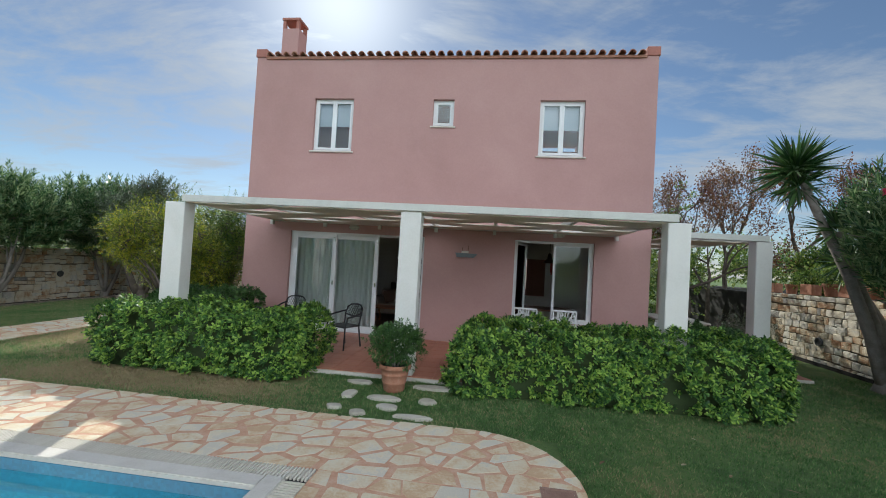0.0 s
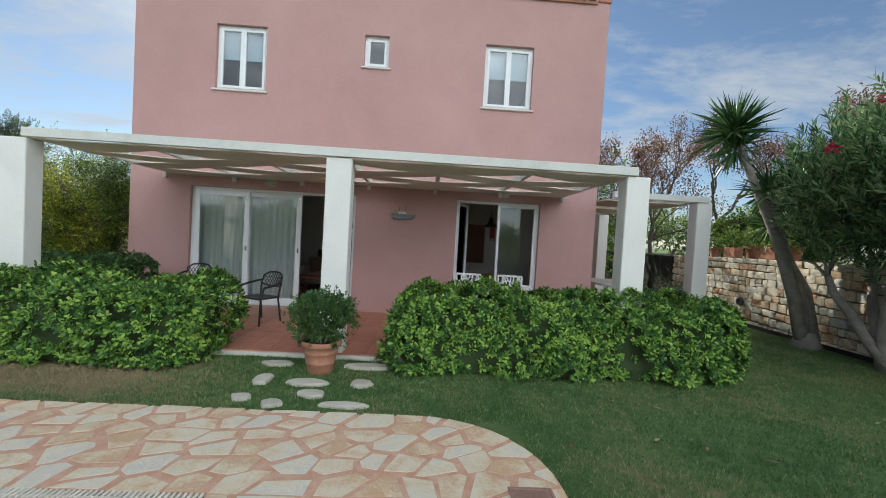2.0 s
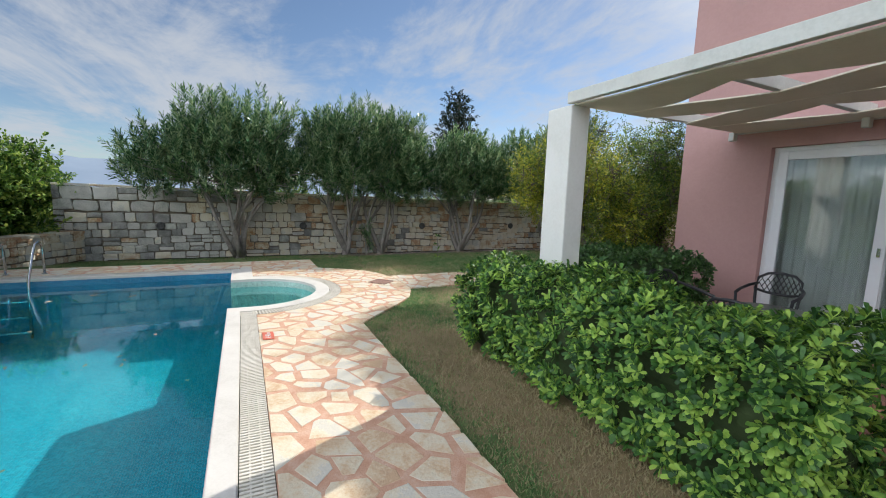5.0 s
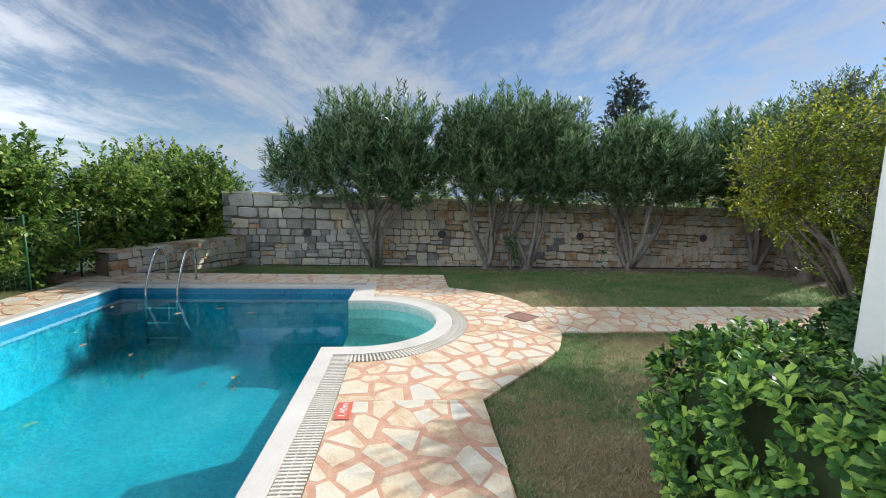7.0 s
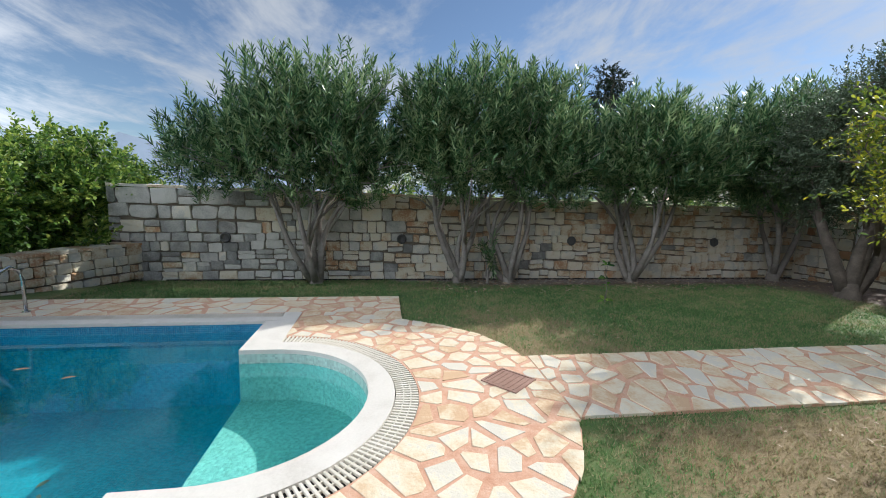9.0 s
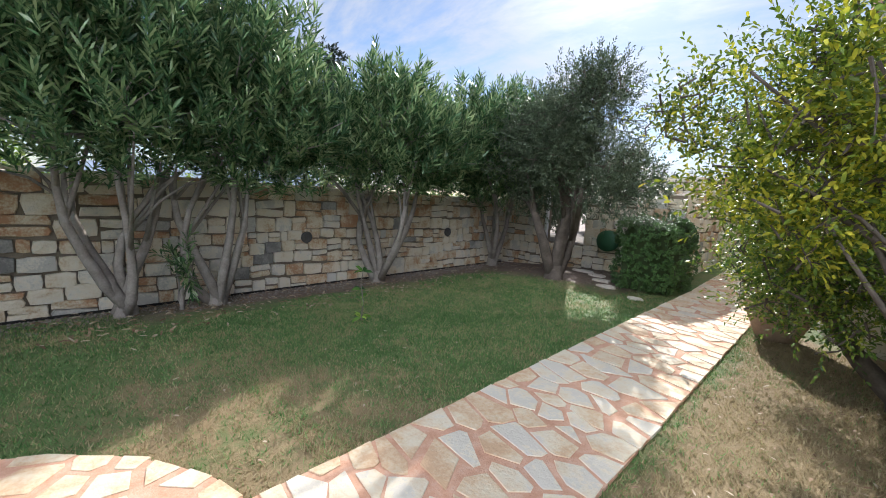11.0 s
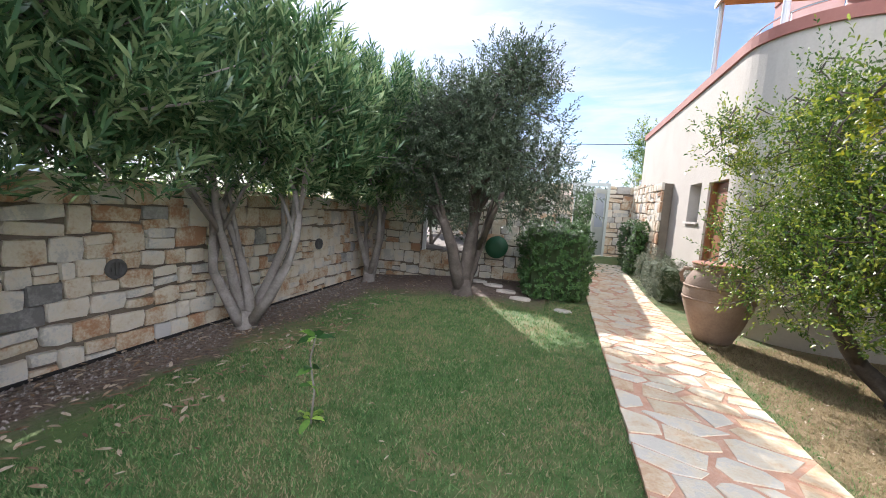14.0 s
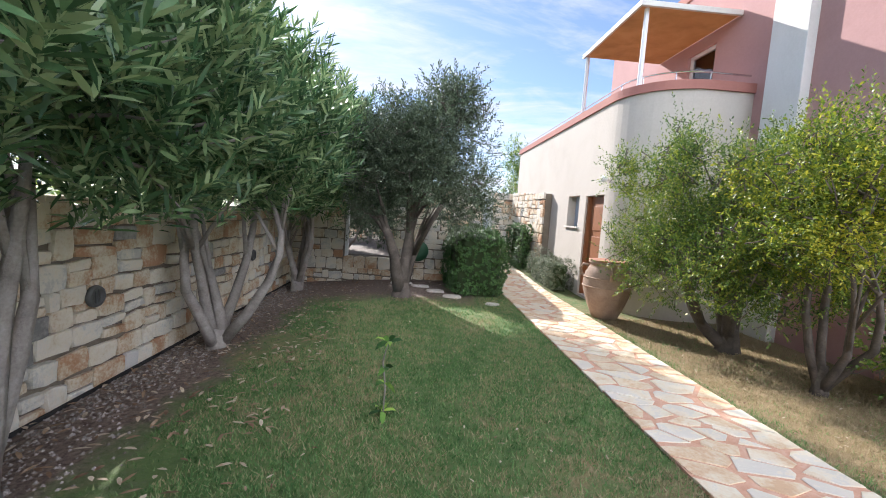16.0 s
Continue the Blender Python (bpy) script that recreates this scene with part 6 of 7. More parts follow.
for k, (x, y, rx, ry) in enumerate(((-1.98, 5.79, 0.24, 0.11), (-1.95, 5.25, 0.11, 0.2), (-1.45, 5.2, 0.25, 0.12), (-1.97, 4.74, 0.12, 0.09), (-1.63, 4.62, 0.11, 0.1), (-1.32, 4.88, 0.17, 0.1), (-0.87, 5.21, 0.15, 0.13), (-0.95, 4.64, 0.27, 0.07), (-0.86, 5.82, 0.34, 0.12))):
    tagged(irregular("stepping_stone", x, y, rx * 0.88, ry * 0.88, 70 + k, STEP_STONE), "pale flat stepping stone set in the lawn", "stone", "stepping stones by the porch")
for k, (x, y, rx, ry) in enumerate(((-12.3, 14.1, 0.24, 0.13), (-11.85, 13.85, 0.22, 0.12), (-11.55, 13.35, 0.23, 0.13), (-11.2, 12.85, 0.2, 0.12), (-10.5, 12.3, 0.13, 0.08))):
    tagged(irregular("stepping_stone", x, y, rx, ry, 170 + k, STEP_STONE), "pale flat stepping stone by the olive tree", "stone", "stepping stones by the olive")


def wall_light(x, y, z, face):
    w = thing("garden_lamp", "round dark metal lamp set into the stone wall", "lamp", "lamps in the garden walls")
    ring = part("ring", lathe(bmesh.new(), [(0.10, 0), (0.105, 0.02), (0.095, 0.045), (0.07, 0.05), (0.065, 0.02)], 24), LAMP_GREY, w, smooth=True)
    part("louvre", boxes(*[(-0.068, 0.068, a - 0.009, a + 0.009, 0.012, 0.03) for a in (-0.04, 0.0, 0.04)]), LAMP_GREY, ring)
    w.matrix_basis = pose(x, y, z, 0, 90 * face, 0)


for y in (1.15, 4.72, 8.6, 12.25):
    wall_light(-14.97, y, 0.67, 1)
wall_light(7.42, 5.8, 0.45, -1)
wall_light(7.42, 10.2, 0.52, -1)


def clay_jar():
    j = thing("clay_jar", "large old clay storage jar with two looped handles", "jar")
    prof = [(0.20, 0), (0.23, 0.04), (0.32, 0.25), (0.405, 0.50), (0.42, 0.66), (0.39, 0.82), (0.33, 0.92), (0.30, 0.96), (0.335, 0.985), (0.345, 1.01), (0.33, 1.03), (0.29, 1.03), (0.275, 0.97), (0.30, 0.88)]
    part("body", lathe(bmesh.new(), prof, 36), OLD_CLAY, j, smooth=True)
    part("rim", lathe(bmesh.new(), [(0.30, 1.031), (0.345, 1.031), (0.35, 1.045), (0.335, 1.055), (0.30, 1.05)], 36), TERRACOTTA, j, "reddish clay rim", smooth=True)
    for a in (0.6, 2.6, 4.4):
        c, s = math.cos(a), math.sin(a)
        rod("handle", [(0.335 * c, 0.335 * s, 0.93), (0.44 * c, 0.44 * s, 0.94), (0.48 * c, 0.48 * s, 0.86), (0.45 * c, 0.45 * s, 0.76), (0.40 * c, 0.40 * s, 0.74)], 0.028, OLD_CLAY, j, 8)
    for z, r in ((0.58, 0.418), (0.74, 0.412)):
        part("band", lathe(bmesh.new(), [(r, -0.012), (r + 0.012, -0.004), (r + 0.012, 0.004), (r, 0.012)], 36, (0, 0, z)), OLD_CLAY, j)
    return j


place(clay_jar(), -8.55, 11.75, -0.03)


def garden_gate():
    g = thing("garden_gate", "pale grey metal gate with a frosted scrolled panel, open", "gate")
    leaf = boxes((0, 0.95, -0.02, 0.02, 0.0, 0.95), (0, 0.14, -0.02, 0.02, 0.95, 2.2), (0.81, 0.95, -0.02, 0.02, 0.95, 2.2), (0.14, 0.81, -0.02, 0.02, 2.05, 2.2))
    leaf = part("leaf", leaf, GATE_PAINT, g)
    part("panel", boxes((0.14, 0.81, -0.006, 0.006, 0.95, 2.05)), BLIND, leaf, "pale frosted panel")
    for k in range(5):
        x = 0.2 + k * 0.137
        rod("scroll", [(x, -0.025, 0.97), (x + 0.04, -0.025, 1.3), (x - 0.04, -0.025, 1.7), (x, -0.025, 2.04)], 0.009, GATE_PAINT, leaf, 5)
    g.matrix_basis = pose(-9.25, 20.38, 0.25, 0, 0, -118)
    f = thing("gateway", "pale painted gate frame in the stone wall", "gate frame")
    part("post", boxes((-10.33, -10.25, 20.3, 20.42, 0.2, 2.55)), GATE_PAINT, f)
    part("post", boxes((-9.24, -9.16, 20.3, 20.42, 0.2, 2.55)), GATE_PAINT, f)
    part("lintel", boxes((-10.33, -9.16, 20.3, 20.42, 2.55, 2.66)), GATE_PAINT, f)


garden_gate()


def seedling():
    rng = np.random.default_rng(8)
    s = thing("young_tree", "spindly young tree with a few bright leaves", "plant")
    rod("stem", [(0, 0, 0), (0.01, 0.02, 0.25), (-0.02, 0.0, 0.48), (0.02, 0.0, 0.66)], [0.009, 0.007, 0.006, 0.004], BARK, s, 6)
    P = np.array([[0.02, 0, 0.64]] * 9 + [[0, 0, 0.42]] * 3 + [[0, 0, 0.3]] * 4 + [[0, 0, 0.06]] * 12)
    D = unit(rng.normal(size=P.shape) * np.array([1, 1, 0.4]) + np.array([0, 0, 0.35]))
    leaf_object("leaves", P, D, 0.12, 0.05, LEAF_HEDGE, s, rng, 0.25, 0.5)
    place(s, -12.2, 7.91, -0.05)


seedling()


def hose_reel():
    h = thing("hose_reel", "round green garden hose reel on the wall", "hose reel")
    part("drum", lathe(bmesh.new(), [(0.10, 0), (0.24, 0.01), (0.24, 0.03), (0.10, 0.04), (0.10, 0.14), (0.24, 0.15), (0.24, 0.17), (0.08, 0.18)], 24), MESH_GREEN, h, smooth=True)
    ring = [(0.17 * math.cos(a * 0.5), 0.17 * math.sin(a * 0.5), 0.05 + 0.0018 * a) for a in range(44)]
    rod("hose", ring, 0.016, MESH_GREEN, h, 6)
    h.matrix_basis = pose(-11.95, 14.56, 0.72, 90, 0, 0)


hose_reel()
tagged(part("gate_post", boxes((-13.72, -13.64, 14.62, 14.70, 0.4, 2.35), bevel=0.008), PVC), "white painted post at the raised yard", "post")
tagged(part("raised_yard", boxes((-15.0, -10.85, 14.95, 20.2, -0.2, 0.50)), GRAVEL), "grey paved yard behind the stone riser", "yard", kind="structure")
tagged(part("annex_lamp", lathe(bmesh.new(), [(0.02, 0), (0.06, 0.02), (0.075, 0.07), (0.06, 0.12), (0.02, 0.14)], 20, (-8.30, 12.86, 2.50)), WHITE_PLASTIC, smooth=True), "round white wall lamp beside the wooden door", "lamp")
tagged(part("lamp_arm", tube(bmesh.new(), [(-8.2, 12.95, 2.6), (-8.28, 12.88, 2.6)], 0.02, 8), WHITE_PLASTIC), "short white lamp bracket", "bracket")
wire = tagged(part("overhead_wire", tube(bmesh.new(), [(-40, 34, 5.9), (-20, 31, 5.5), (-8, 30, 5.5), (10, 29, 5.9)], 0.02, 5), BLACK), "thin black overhead cable", "cable")

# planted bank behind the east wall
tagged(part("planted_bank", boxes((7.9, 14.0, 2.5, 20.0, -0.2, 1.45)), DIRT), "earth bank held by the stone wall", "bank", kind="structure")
for k, (y, s) in enumerate(((11.6, 0.9), (10.95, 1.0), (10.3, 1.1), (9.75, 1.1), (9.2, 1.0), (12.3, 1.0))):
    p = thing("flower_pot", "terracotta pot with a small green plant on the wall", "potted plant", "pots along the wall")
    rng = np.random.default_rng(200 + k)
    if k % 2:
        part("pot", boxes((-0.20, 0.20, -0.11, 0.11, 0, 0.26), bevel=0.015), TERRACOTTA, p)
    else:
        part("pot", lathe(bmesh.new(), [(0.11, 0), (0.15, 0.22), (0.17, 0.225), (0.17, 0.27), (0.14, 0.27), (0.13, 0.2)], 20), TERRACOTTA, p)
    P, d = crown_points(70, rng, [(0, 0, 0.42, 0.22, 0.22, 0.2)], 0.8)
    LP, LD = shoots_to_leaves(P, d + np.array([0, 0, 0.5]), 0.12, 8, rng)
    leaf_object("plant", LP, LD, 0.07, 0.02, LEAF_SHRUB, p, rng, 0.1)
    p.matrix_basis = pose(7.72, y, 1.66 - 0.016 * (y - 3.2) + 0.02, 0, 0, 90) @ Matrix.Diagonal((s, s, s, 1))

# background planting
for x, y, h, k in ((7.6, 15.6, 4.6, 81), (9.6, 14.2, 4.4, 82), (5.6, 17.2, 5.0, 181), (12.3, 12.0, 4.4, 182), (6.6, 14.9, 4.7, 183), (8.7, 16.6, 4.2, 184), (4.6, 16.0, 4.9, 185)):
    twiggy_tree("autumn_tree", (x, y, 1.4 if x > 7.9 else 0.0), h, k, "thin tree with sparse reddish autumn leaves")
bushy("lavender_bush", (6.3, 10.6, 0), [(6.2, 10.5, 0.7), (6.5, 10.8, 0.8)], [(6.3, 10.6, 0.62, 0.75, 0.8, 0.62)], 83, "dusty grey-green lavender bush", LEAF_ROSEMARY, BARK, 520, 16, 0.35, 0.05, 0.008, 0.03, up=1.0)
for k, (x, y, s, h) in enumerate(((4.2, 15.2, 1.2, 4.0), (6.0, 16.2, 1.6, 5.2), (9.4, 10.6, 0.9, 2.6), (9.6, 7.0, 1.1, 2.8), (9.2, 12.6, 0.9, 2.7), (7.6, 19.0, 1.7, 3.6), (10.5, 18.0, 1.8, 3.8), (3.9, 19.0, 1.6, 3.6), (13.0, 15.5, 1.7, 3.9), (13.0, 9.0, 1.8, 3.9))):
    b = 1.4 if x > 8 else 0.0
    bushy("garden_shrub", (x, y, b), [(x + 0.3, y, b + 0.8), (x - 0.3, y, b + 0.9)], [(x, y, b + (h - b) * 0.55, s, s, (h - b) * 0.55)], 84 + k, "green garden shrub behind the side terrace", LEAF_SHRUB, BARK, 520, 14, 0.4, 0.10, 0.05, 0.04)
bushy("tall_shrub", (-7.4, 22.5, 0), [(-7.6, 22.3, 3.0), (-7.2, 22.8, 3.4), (-7.0, 22.2, 3.2)], [(-7.4, 22.5, 3.2, 1.3, 1.2, 1.7), (-8.0, 22.4, 4.2, 0.5, 0.5, 1.0)], 88, "tall green shrub behind the gate wall", LEAF_SHRUB, BARK, 600, 14, 0.5, 0.09, 0.035, 0.06)
for k, (x, y, s, h) in enumerate(((-10.2, 27.0, 2.2, 3.4), (-13.5, 25.5, 2.2, 3.0), (-16.5, 22.0, 2.0, 3.0), (-6.0, 27.0, 2.4, 3.6))):
    bushy("roadside_tree", (x, y, -0.1), [(x + 0.4, y, 1.6), (x - 0.5, y, 1.7)], [(x, y, h * 0.62, s, s, h * 0.4)], 95 + k, "dusty green tree beyond the gate", LEAF_OLIVE, BARK, 520, 14, 0.5, 0.12, 0.05, 0.08, category="tree")
# trees that close the garden behind the walker
for k, (x, y) in enumerate(((-3, -9.5), (1, -9.0), (5, -9.0), (9, -6), (10.5, -2), (-12.5, -7.5), (-8, -9))):
    bushy("garden_tree", (x, y, -0.05), [(x + 0.5, y, 1.6), (x - 0.5, y, 1.7)], [(x, y, 1.5, 1.9, 1.4, 1.35)], 105 + k, "leafy green tree at the garden's far edge", LEAF_SHRUB, BARK, 330, 12, 0.5, 0.13, 0.06, 0.07, category="tree")


# added to shade the raised yard and stop sun coming through its opening
for k, (x, y, h) in enumerate(((-14.4, 16.6, 2.6), (-12.2, 17.6, 2.8), (-13.6, 18.8, 3.0), (-13.9, 15.9, 3.2), (-12.7, 16.6, 3.3))):
    bushy("garden_shrub", (x, y, 0.48), [(x + 0.3, y, 1.2), (x - 0.3, y, 1.3)], [(x, y, 0.5 + h * 0.45, 0.8, 0.8, h * 0.42)], 120 + k, "green shrub added to shade the raised yard", LEAF_OLIVE, BARK, 420, 14, 0.35, 0.09, 0.04, 0.04)


for k, (x, y) in enumerate(((-9.9, 23.6), (-11.3, 24.2))):
    bushy("roadside_shrub", (x, y, 0.1), [(x + 0.3, y, 1.0), (x - 0.3, y, 1.1)], [(x, y, 1.4, 0.9, 0.8, 1.3)], 130 + k, "dark green shrub across the lane beyond the gate", LEAF_BOX, BARK, 420, 14, 0.35, 0.09, 0.04, 0.04)


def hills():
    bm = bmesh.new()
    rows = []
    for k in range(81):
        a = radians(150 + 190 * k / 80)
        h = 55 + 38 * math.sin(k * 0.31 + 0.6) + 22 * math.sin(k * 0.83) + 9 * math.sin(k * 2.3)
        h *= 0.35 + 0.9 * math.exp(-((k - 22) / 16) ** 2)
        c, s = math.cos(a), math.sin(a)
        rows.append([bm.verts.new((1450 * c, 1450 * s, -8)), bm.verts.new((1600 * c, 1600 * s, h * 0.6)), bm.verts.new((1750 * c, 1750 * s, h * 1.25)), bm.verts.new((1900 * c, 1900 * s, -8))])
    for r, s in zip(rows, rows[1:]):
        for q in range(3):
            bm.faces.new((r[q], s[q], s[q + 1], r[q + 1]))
    tagged(part("backdrop", bm, HAZY_HILL, smooth=True), "blue-grey hills in the far distance", "hills", kind="structure")


hills()


def wire_fence():
    f = thing("wire_fence", "green wire mesh fence grown over by shrubs", "fence")
    for k in range(7):
        x = -12.2 + k * 1.1
        rod("post", [(x, -2.45, -0.05), (x, -2.45, 1.25)], 0.02, MESH_GREEN, f, 6)
    bm = bmesh.new()
    for k in range(14):
        tube(bm, [(-12.2, -2.45, 0.05 + k * 0.09), (-5.6, -2.45, 0.05 + k * 0.09)], 0.0022, 3)
    for k in range(74):
        x = -12.2 + k * 0.09
        tube(bm, [(x, -2.45, 0.05), (x, -2.45, 1.22)], 0.0022, 3)
    part("wire_mesh", bm, MESH_GREEN, f, kind="stuff")


wire_fence()


# ---- loose litter and turf ----
def joined(name, verts, faces, mat, label, category, parent=None):
    ob = link_mesh(name, verts, faces, mat, parent)
    return tagged(ob, label, category, kind="stuff")


def fallen_leaves(n, x0, x1, y0, y1, seed, name, label, z=None, size=0.07):
    rng = np.random.default_rng(seed)
    P = np.stack([rng.uniform(x0, x1, n), rng.uniform(y0, y1, n), np.zeros(n)], 1)
    P[:, 2] = [ground_z(a, b) + 0.03 if z is None else z for a, b in P[:, :2]]
    D = rng.normal(size=(n, 3)) * np.array([1, 1, 0.12])
    ob = leaf_object(name, P, D, size, size * 0.32, DRY_LEAF, None, rng, 0.0, 0.5, np.tile([0.1, 0.1, 1.0], (n, 1)))
    return tagged(ob, label, "leaves", kind="stuff")


fallen_leaves(800, -14.9, -13.0, 5.0, 14.2, 301, "fallen_leaves", "dry fallen oleander leaves on the earth bed", size=0.10)
fallen_leaves(140, -13.6, -11.0, 12.3, 14.4, 308, "fallen_leaves", "dry leaves on the bare earth below the olive tree", size=0.07)
fallen_leaves(150, -13.4, -10.2, 5.5, 13.0, 302, "fallen_leaves", "scattered dry leaves on the lawn", size=0.05)
fallen_leaves(45, 1.0, 7.2, 2.0, 8.0, 303, "fallen_leaves", "scattered dry leaves on the lawn", size=0.10)
fallen_leaves(14, -10.5, -3.0, -0.8, 2.6, 304, "floating_leaves", "brown leaves floating on the pool", -0.136, 0.13)
fallen_leaves(26, -10.8, -2.5, -0.9, 2.5, 307, "sunken_leaves", "dark leaves lying on the pool floor", -1.095, 0.16)
fallen_leaves(650, -8.8, -6.3, 7.0, 11.8, 305, "fallen_leaves", "dry leaves below the pomegranate bush", size=0.05)


def gravel():
    rng = np.random.default_rng(306)
    n = 4200
    verts, faces = [], []
    for k in range(n):
        x, y = -14.95 + abs(rng.normal(0, 0.42)), rng.uniform(4.5, 14.4)
        r = rng.uniform(0.008, 0.024)
        z = ground_z(x, y) + r * 0.25
        o = len(verts)
        a = rng.uniform(0, 6.28)
        for j in range(5):
            verts.append((x + r * rng.uniform(0.7, 1.2) * math.cos(a + j * 1.2566), y + r * rng.uniform(0.7, 1.2) * math.sin(a + j * 1.2566), z - r * 0.4))
        verts.append((x + rng.normal() * r * 0.2, y + rng.normal() * r * 0.2, z + r * 0.5))
        faces += [(o + j, o + (j + 1) % 5, o + 5) for j in range(5)]
    joined("gravel", verts, faces, GRAVEL, "grey pebbles along the foot of the wall", "gravel")


gravel()


def in_convex(P, ring):
    R = np.array(ring)
    s = np.ones(len(P), bool)
    for a, b in zip(R, np.roll(R, -1, 0)):
        s &= (b[0] - a[0]) * (P[:, 1] - a[1]) - (b[1] - a[1]) * (P[:, 0] - a[0]) >= 0
    return s


EAST_END = [(-7.13, 3.24), (0.8, 3.24), *arc(-0.25, 3.4, 1.05, 0, 90, 9), (-7.13, 4.47)]
BULGE = [(-7.13, 3.24), (-7.13, 4.47), (-7.5, 4.84), (-7.87, 5.22), (-8.28, 5.57), (-8.82, 5.81), (-9.96, 5.81), (-10.35, 5.70), (-10.75, 5.48), (-11.12, 5.08), (-11.4, 4.58), (-11.4, 3.24)]
PAVED = [EAST_END, BULGE, [(-1.7, -6), (0.8, -6), (0.8, 3.3), (-1.7, 3.3)], [(-10.05, 5.7), (-8.86, 5.7), (-8.86, 21), (-10.05, 21)],
         [(-12.62, -4), (-11.3, -4), (-11.3, 4.58), (-12.62, 4.58)], [(-12.6, -2.3), (-1.0, -2.3), (-1.0, 3.4), (-12.6, 3.4)]]
COVERED = [(-6.4, -2.75, 5.45, 6.5), (-0.6, 3.95, 5.7, 6.8), (-6.25, 3.4, 6.1, 9.4), (3.4, 6.0, 8.3, 14.0), (HX0, HX1, 9.0, 18), (-8.3, HX0, 11.7, 20), (-8.86, -8.2, 13.0, 20), (-11.1, -10.2, 13.1, 14.4), (-0.95, -0.5, 5.7, 5.95)]


def turf(name, areas, seed, height, label):
    rng = np.random.default_rng(seed)
    pts = []
    for x0, x1, y0, y1, dens in areas:
        m = int((x1 - x0) * (y1 - y0) * dens)
        pts.append(np.stack([rng.uniform(x0, x1, m), rng.uniform(y0, y1, m)], 1))
    P = np.concatenate(pts)
    keep = np.ones(len(P), bool)
    for ring in PAVED:
        keep &= ~in_convex(P, ring if area(ring) > 0 else ring[::-1])
    for x0, x1, y0, y1 in COVERED:
        keep &= ~((P[:, 0] > x0) & (P[:, 0] < x1) & (P[:, 1] > y0) & (P[:, 1] < y1))
    patch = np.sin(P[:, 0] * 1.7 + 1) * np.sin(P[:, 1] * 1.3 + 2) + 0.5 * np.sin(P[:, 0] * 4.1 + P[:, 1] * 2.7)
    tuft = np.sin(P[:, 0] * 13 + 2 * np.sin(P[:, 1] * 5)) * np.sin(P[:, 1] * 15 + 2 * np.sin(P[:, 0] * 7))
    keep &= rng.random(len(P)) < 0.68 + 0.22 * patch + 0.3 * tuft
    bed = (P[:, 0] < -13.75 + 0.35 * np.sin(P[:, 1] * 2.1) + 0.2 * np.sin(P[:, 1] * 5.3)) & (P[:, 1] > 6.0)
    bed |= (P[:, 1] > 12.4 + 0.3 * np.sin(P[:, 0] * 3)) & (P[:, 0] < -10.8)
    keep &= ~(bed & (rng.random(len(P)) < 0.94))
    P = P[keep]
    n = len(P)
    z = np.full(n, -0.03) - 0.09 * np.clip(-12.7 - P[:, 0], 0, 2.3)
    a = rng.uniform(0, 6.28, n)
    h = height * rng.uniform(0.45, 1.3, n)
    w = rng.uniform(0.0035, 0.0075, n)
    lean = rng.normal(size=(n, 2)) * (0.55 * h)[:, None]
    V = np.zeros((n, 3, 3))
    V[:, 0, :2] = P + np.stack([np.cos(a), np.sin(a)], 1) * w[:, None]
    V[:, 1, :2] = P - np.stack([np.cos(a), np.sin(a)], 1) * w[:, None]
    V[:, 2, :2] = P + lean
    V[:, :2, 2] = z[:, None] - 0.004
    V[:, 2, 2] = z + h
    me = bpy.data.meshes.new(name)
    me.vertices.add(n * 3)
    me.vertices.foreach_set("co", V.astype(np.float32).ravel())
    me.loops.add(n * 3)
    me.loops.foreach_set("vertex_index", np.arange(n * 3, dtype=np.int32))
    me.polygons.add(n)
    me.polygons.foreach_set("loop_start", np.arange(0, n * 3, 3, dtype=np.int32))
    me.update(calc_edges=True)
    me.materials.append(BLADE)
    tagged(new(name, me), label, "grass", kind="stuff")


def area(ring):
    return sum(a[0] * b[1] - b[0] * a[1] for a, b in zip(ring, ring[1:] + ring[:1])) / 2


turf("grass", [(-13.9, -10.05, 6.2, 9.5, 6800), (-14.2, -10.05, 9.5, 13.0, 4200), (-14.6, -10.0, 4.5, 6.4, 3200), (-15, -12.6, -0.6, 4.6, 2600), (-8.86, -6.3, 4.4, 12.0, 4200),
               (-6.3, 0.9, 4.4, 6.2, 6000), (0.7, 3.8, 0.5, 6.2, 4200), (3.8, 7.3, 1.0, 9.0, 2200)], 310, 0.031, "short green lawn grass with dry straw blades")


# ---- pieces: paving ----
def clip(poly, px, py, nx, ny):
    """The part of poly on the side of (px, py) that (nx, ny) points away from."""
    out = []
    for k in range(len(poly)):
        a, b = poly[k - 1], poly[k]
        da, db = (a[0] - px) * nx + (a[1] - py) * ny, (b[0] - px) * nx + (b[1] - py) * ny
        if (da <= 0) != (db <= 0):
            t = da / (da - db)
            out.append((a[0] + t * (b[0] - a[0]), a[1] + t * (b[1] - a[1])))
        if db <= 0:
            out.append(b)
    return out


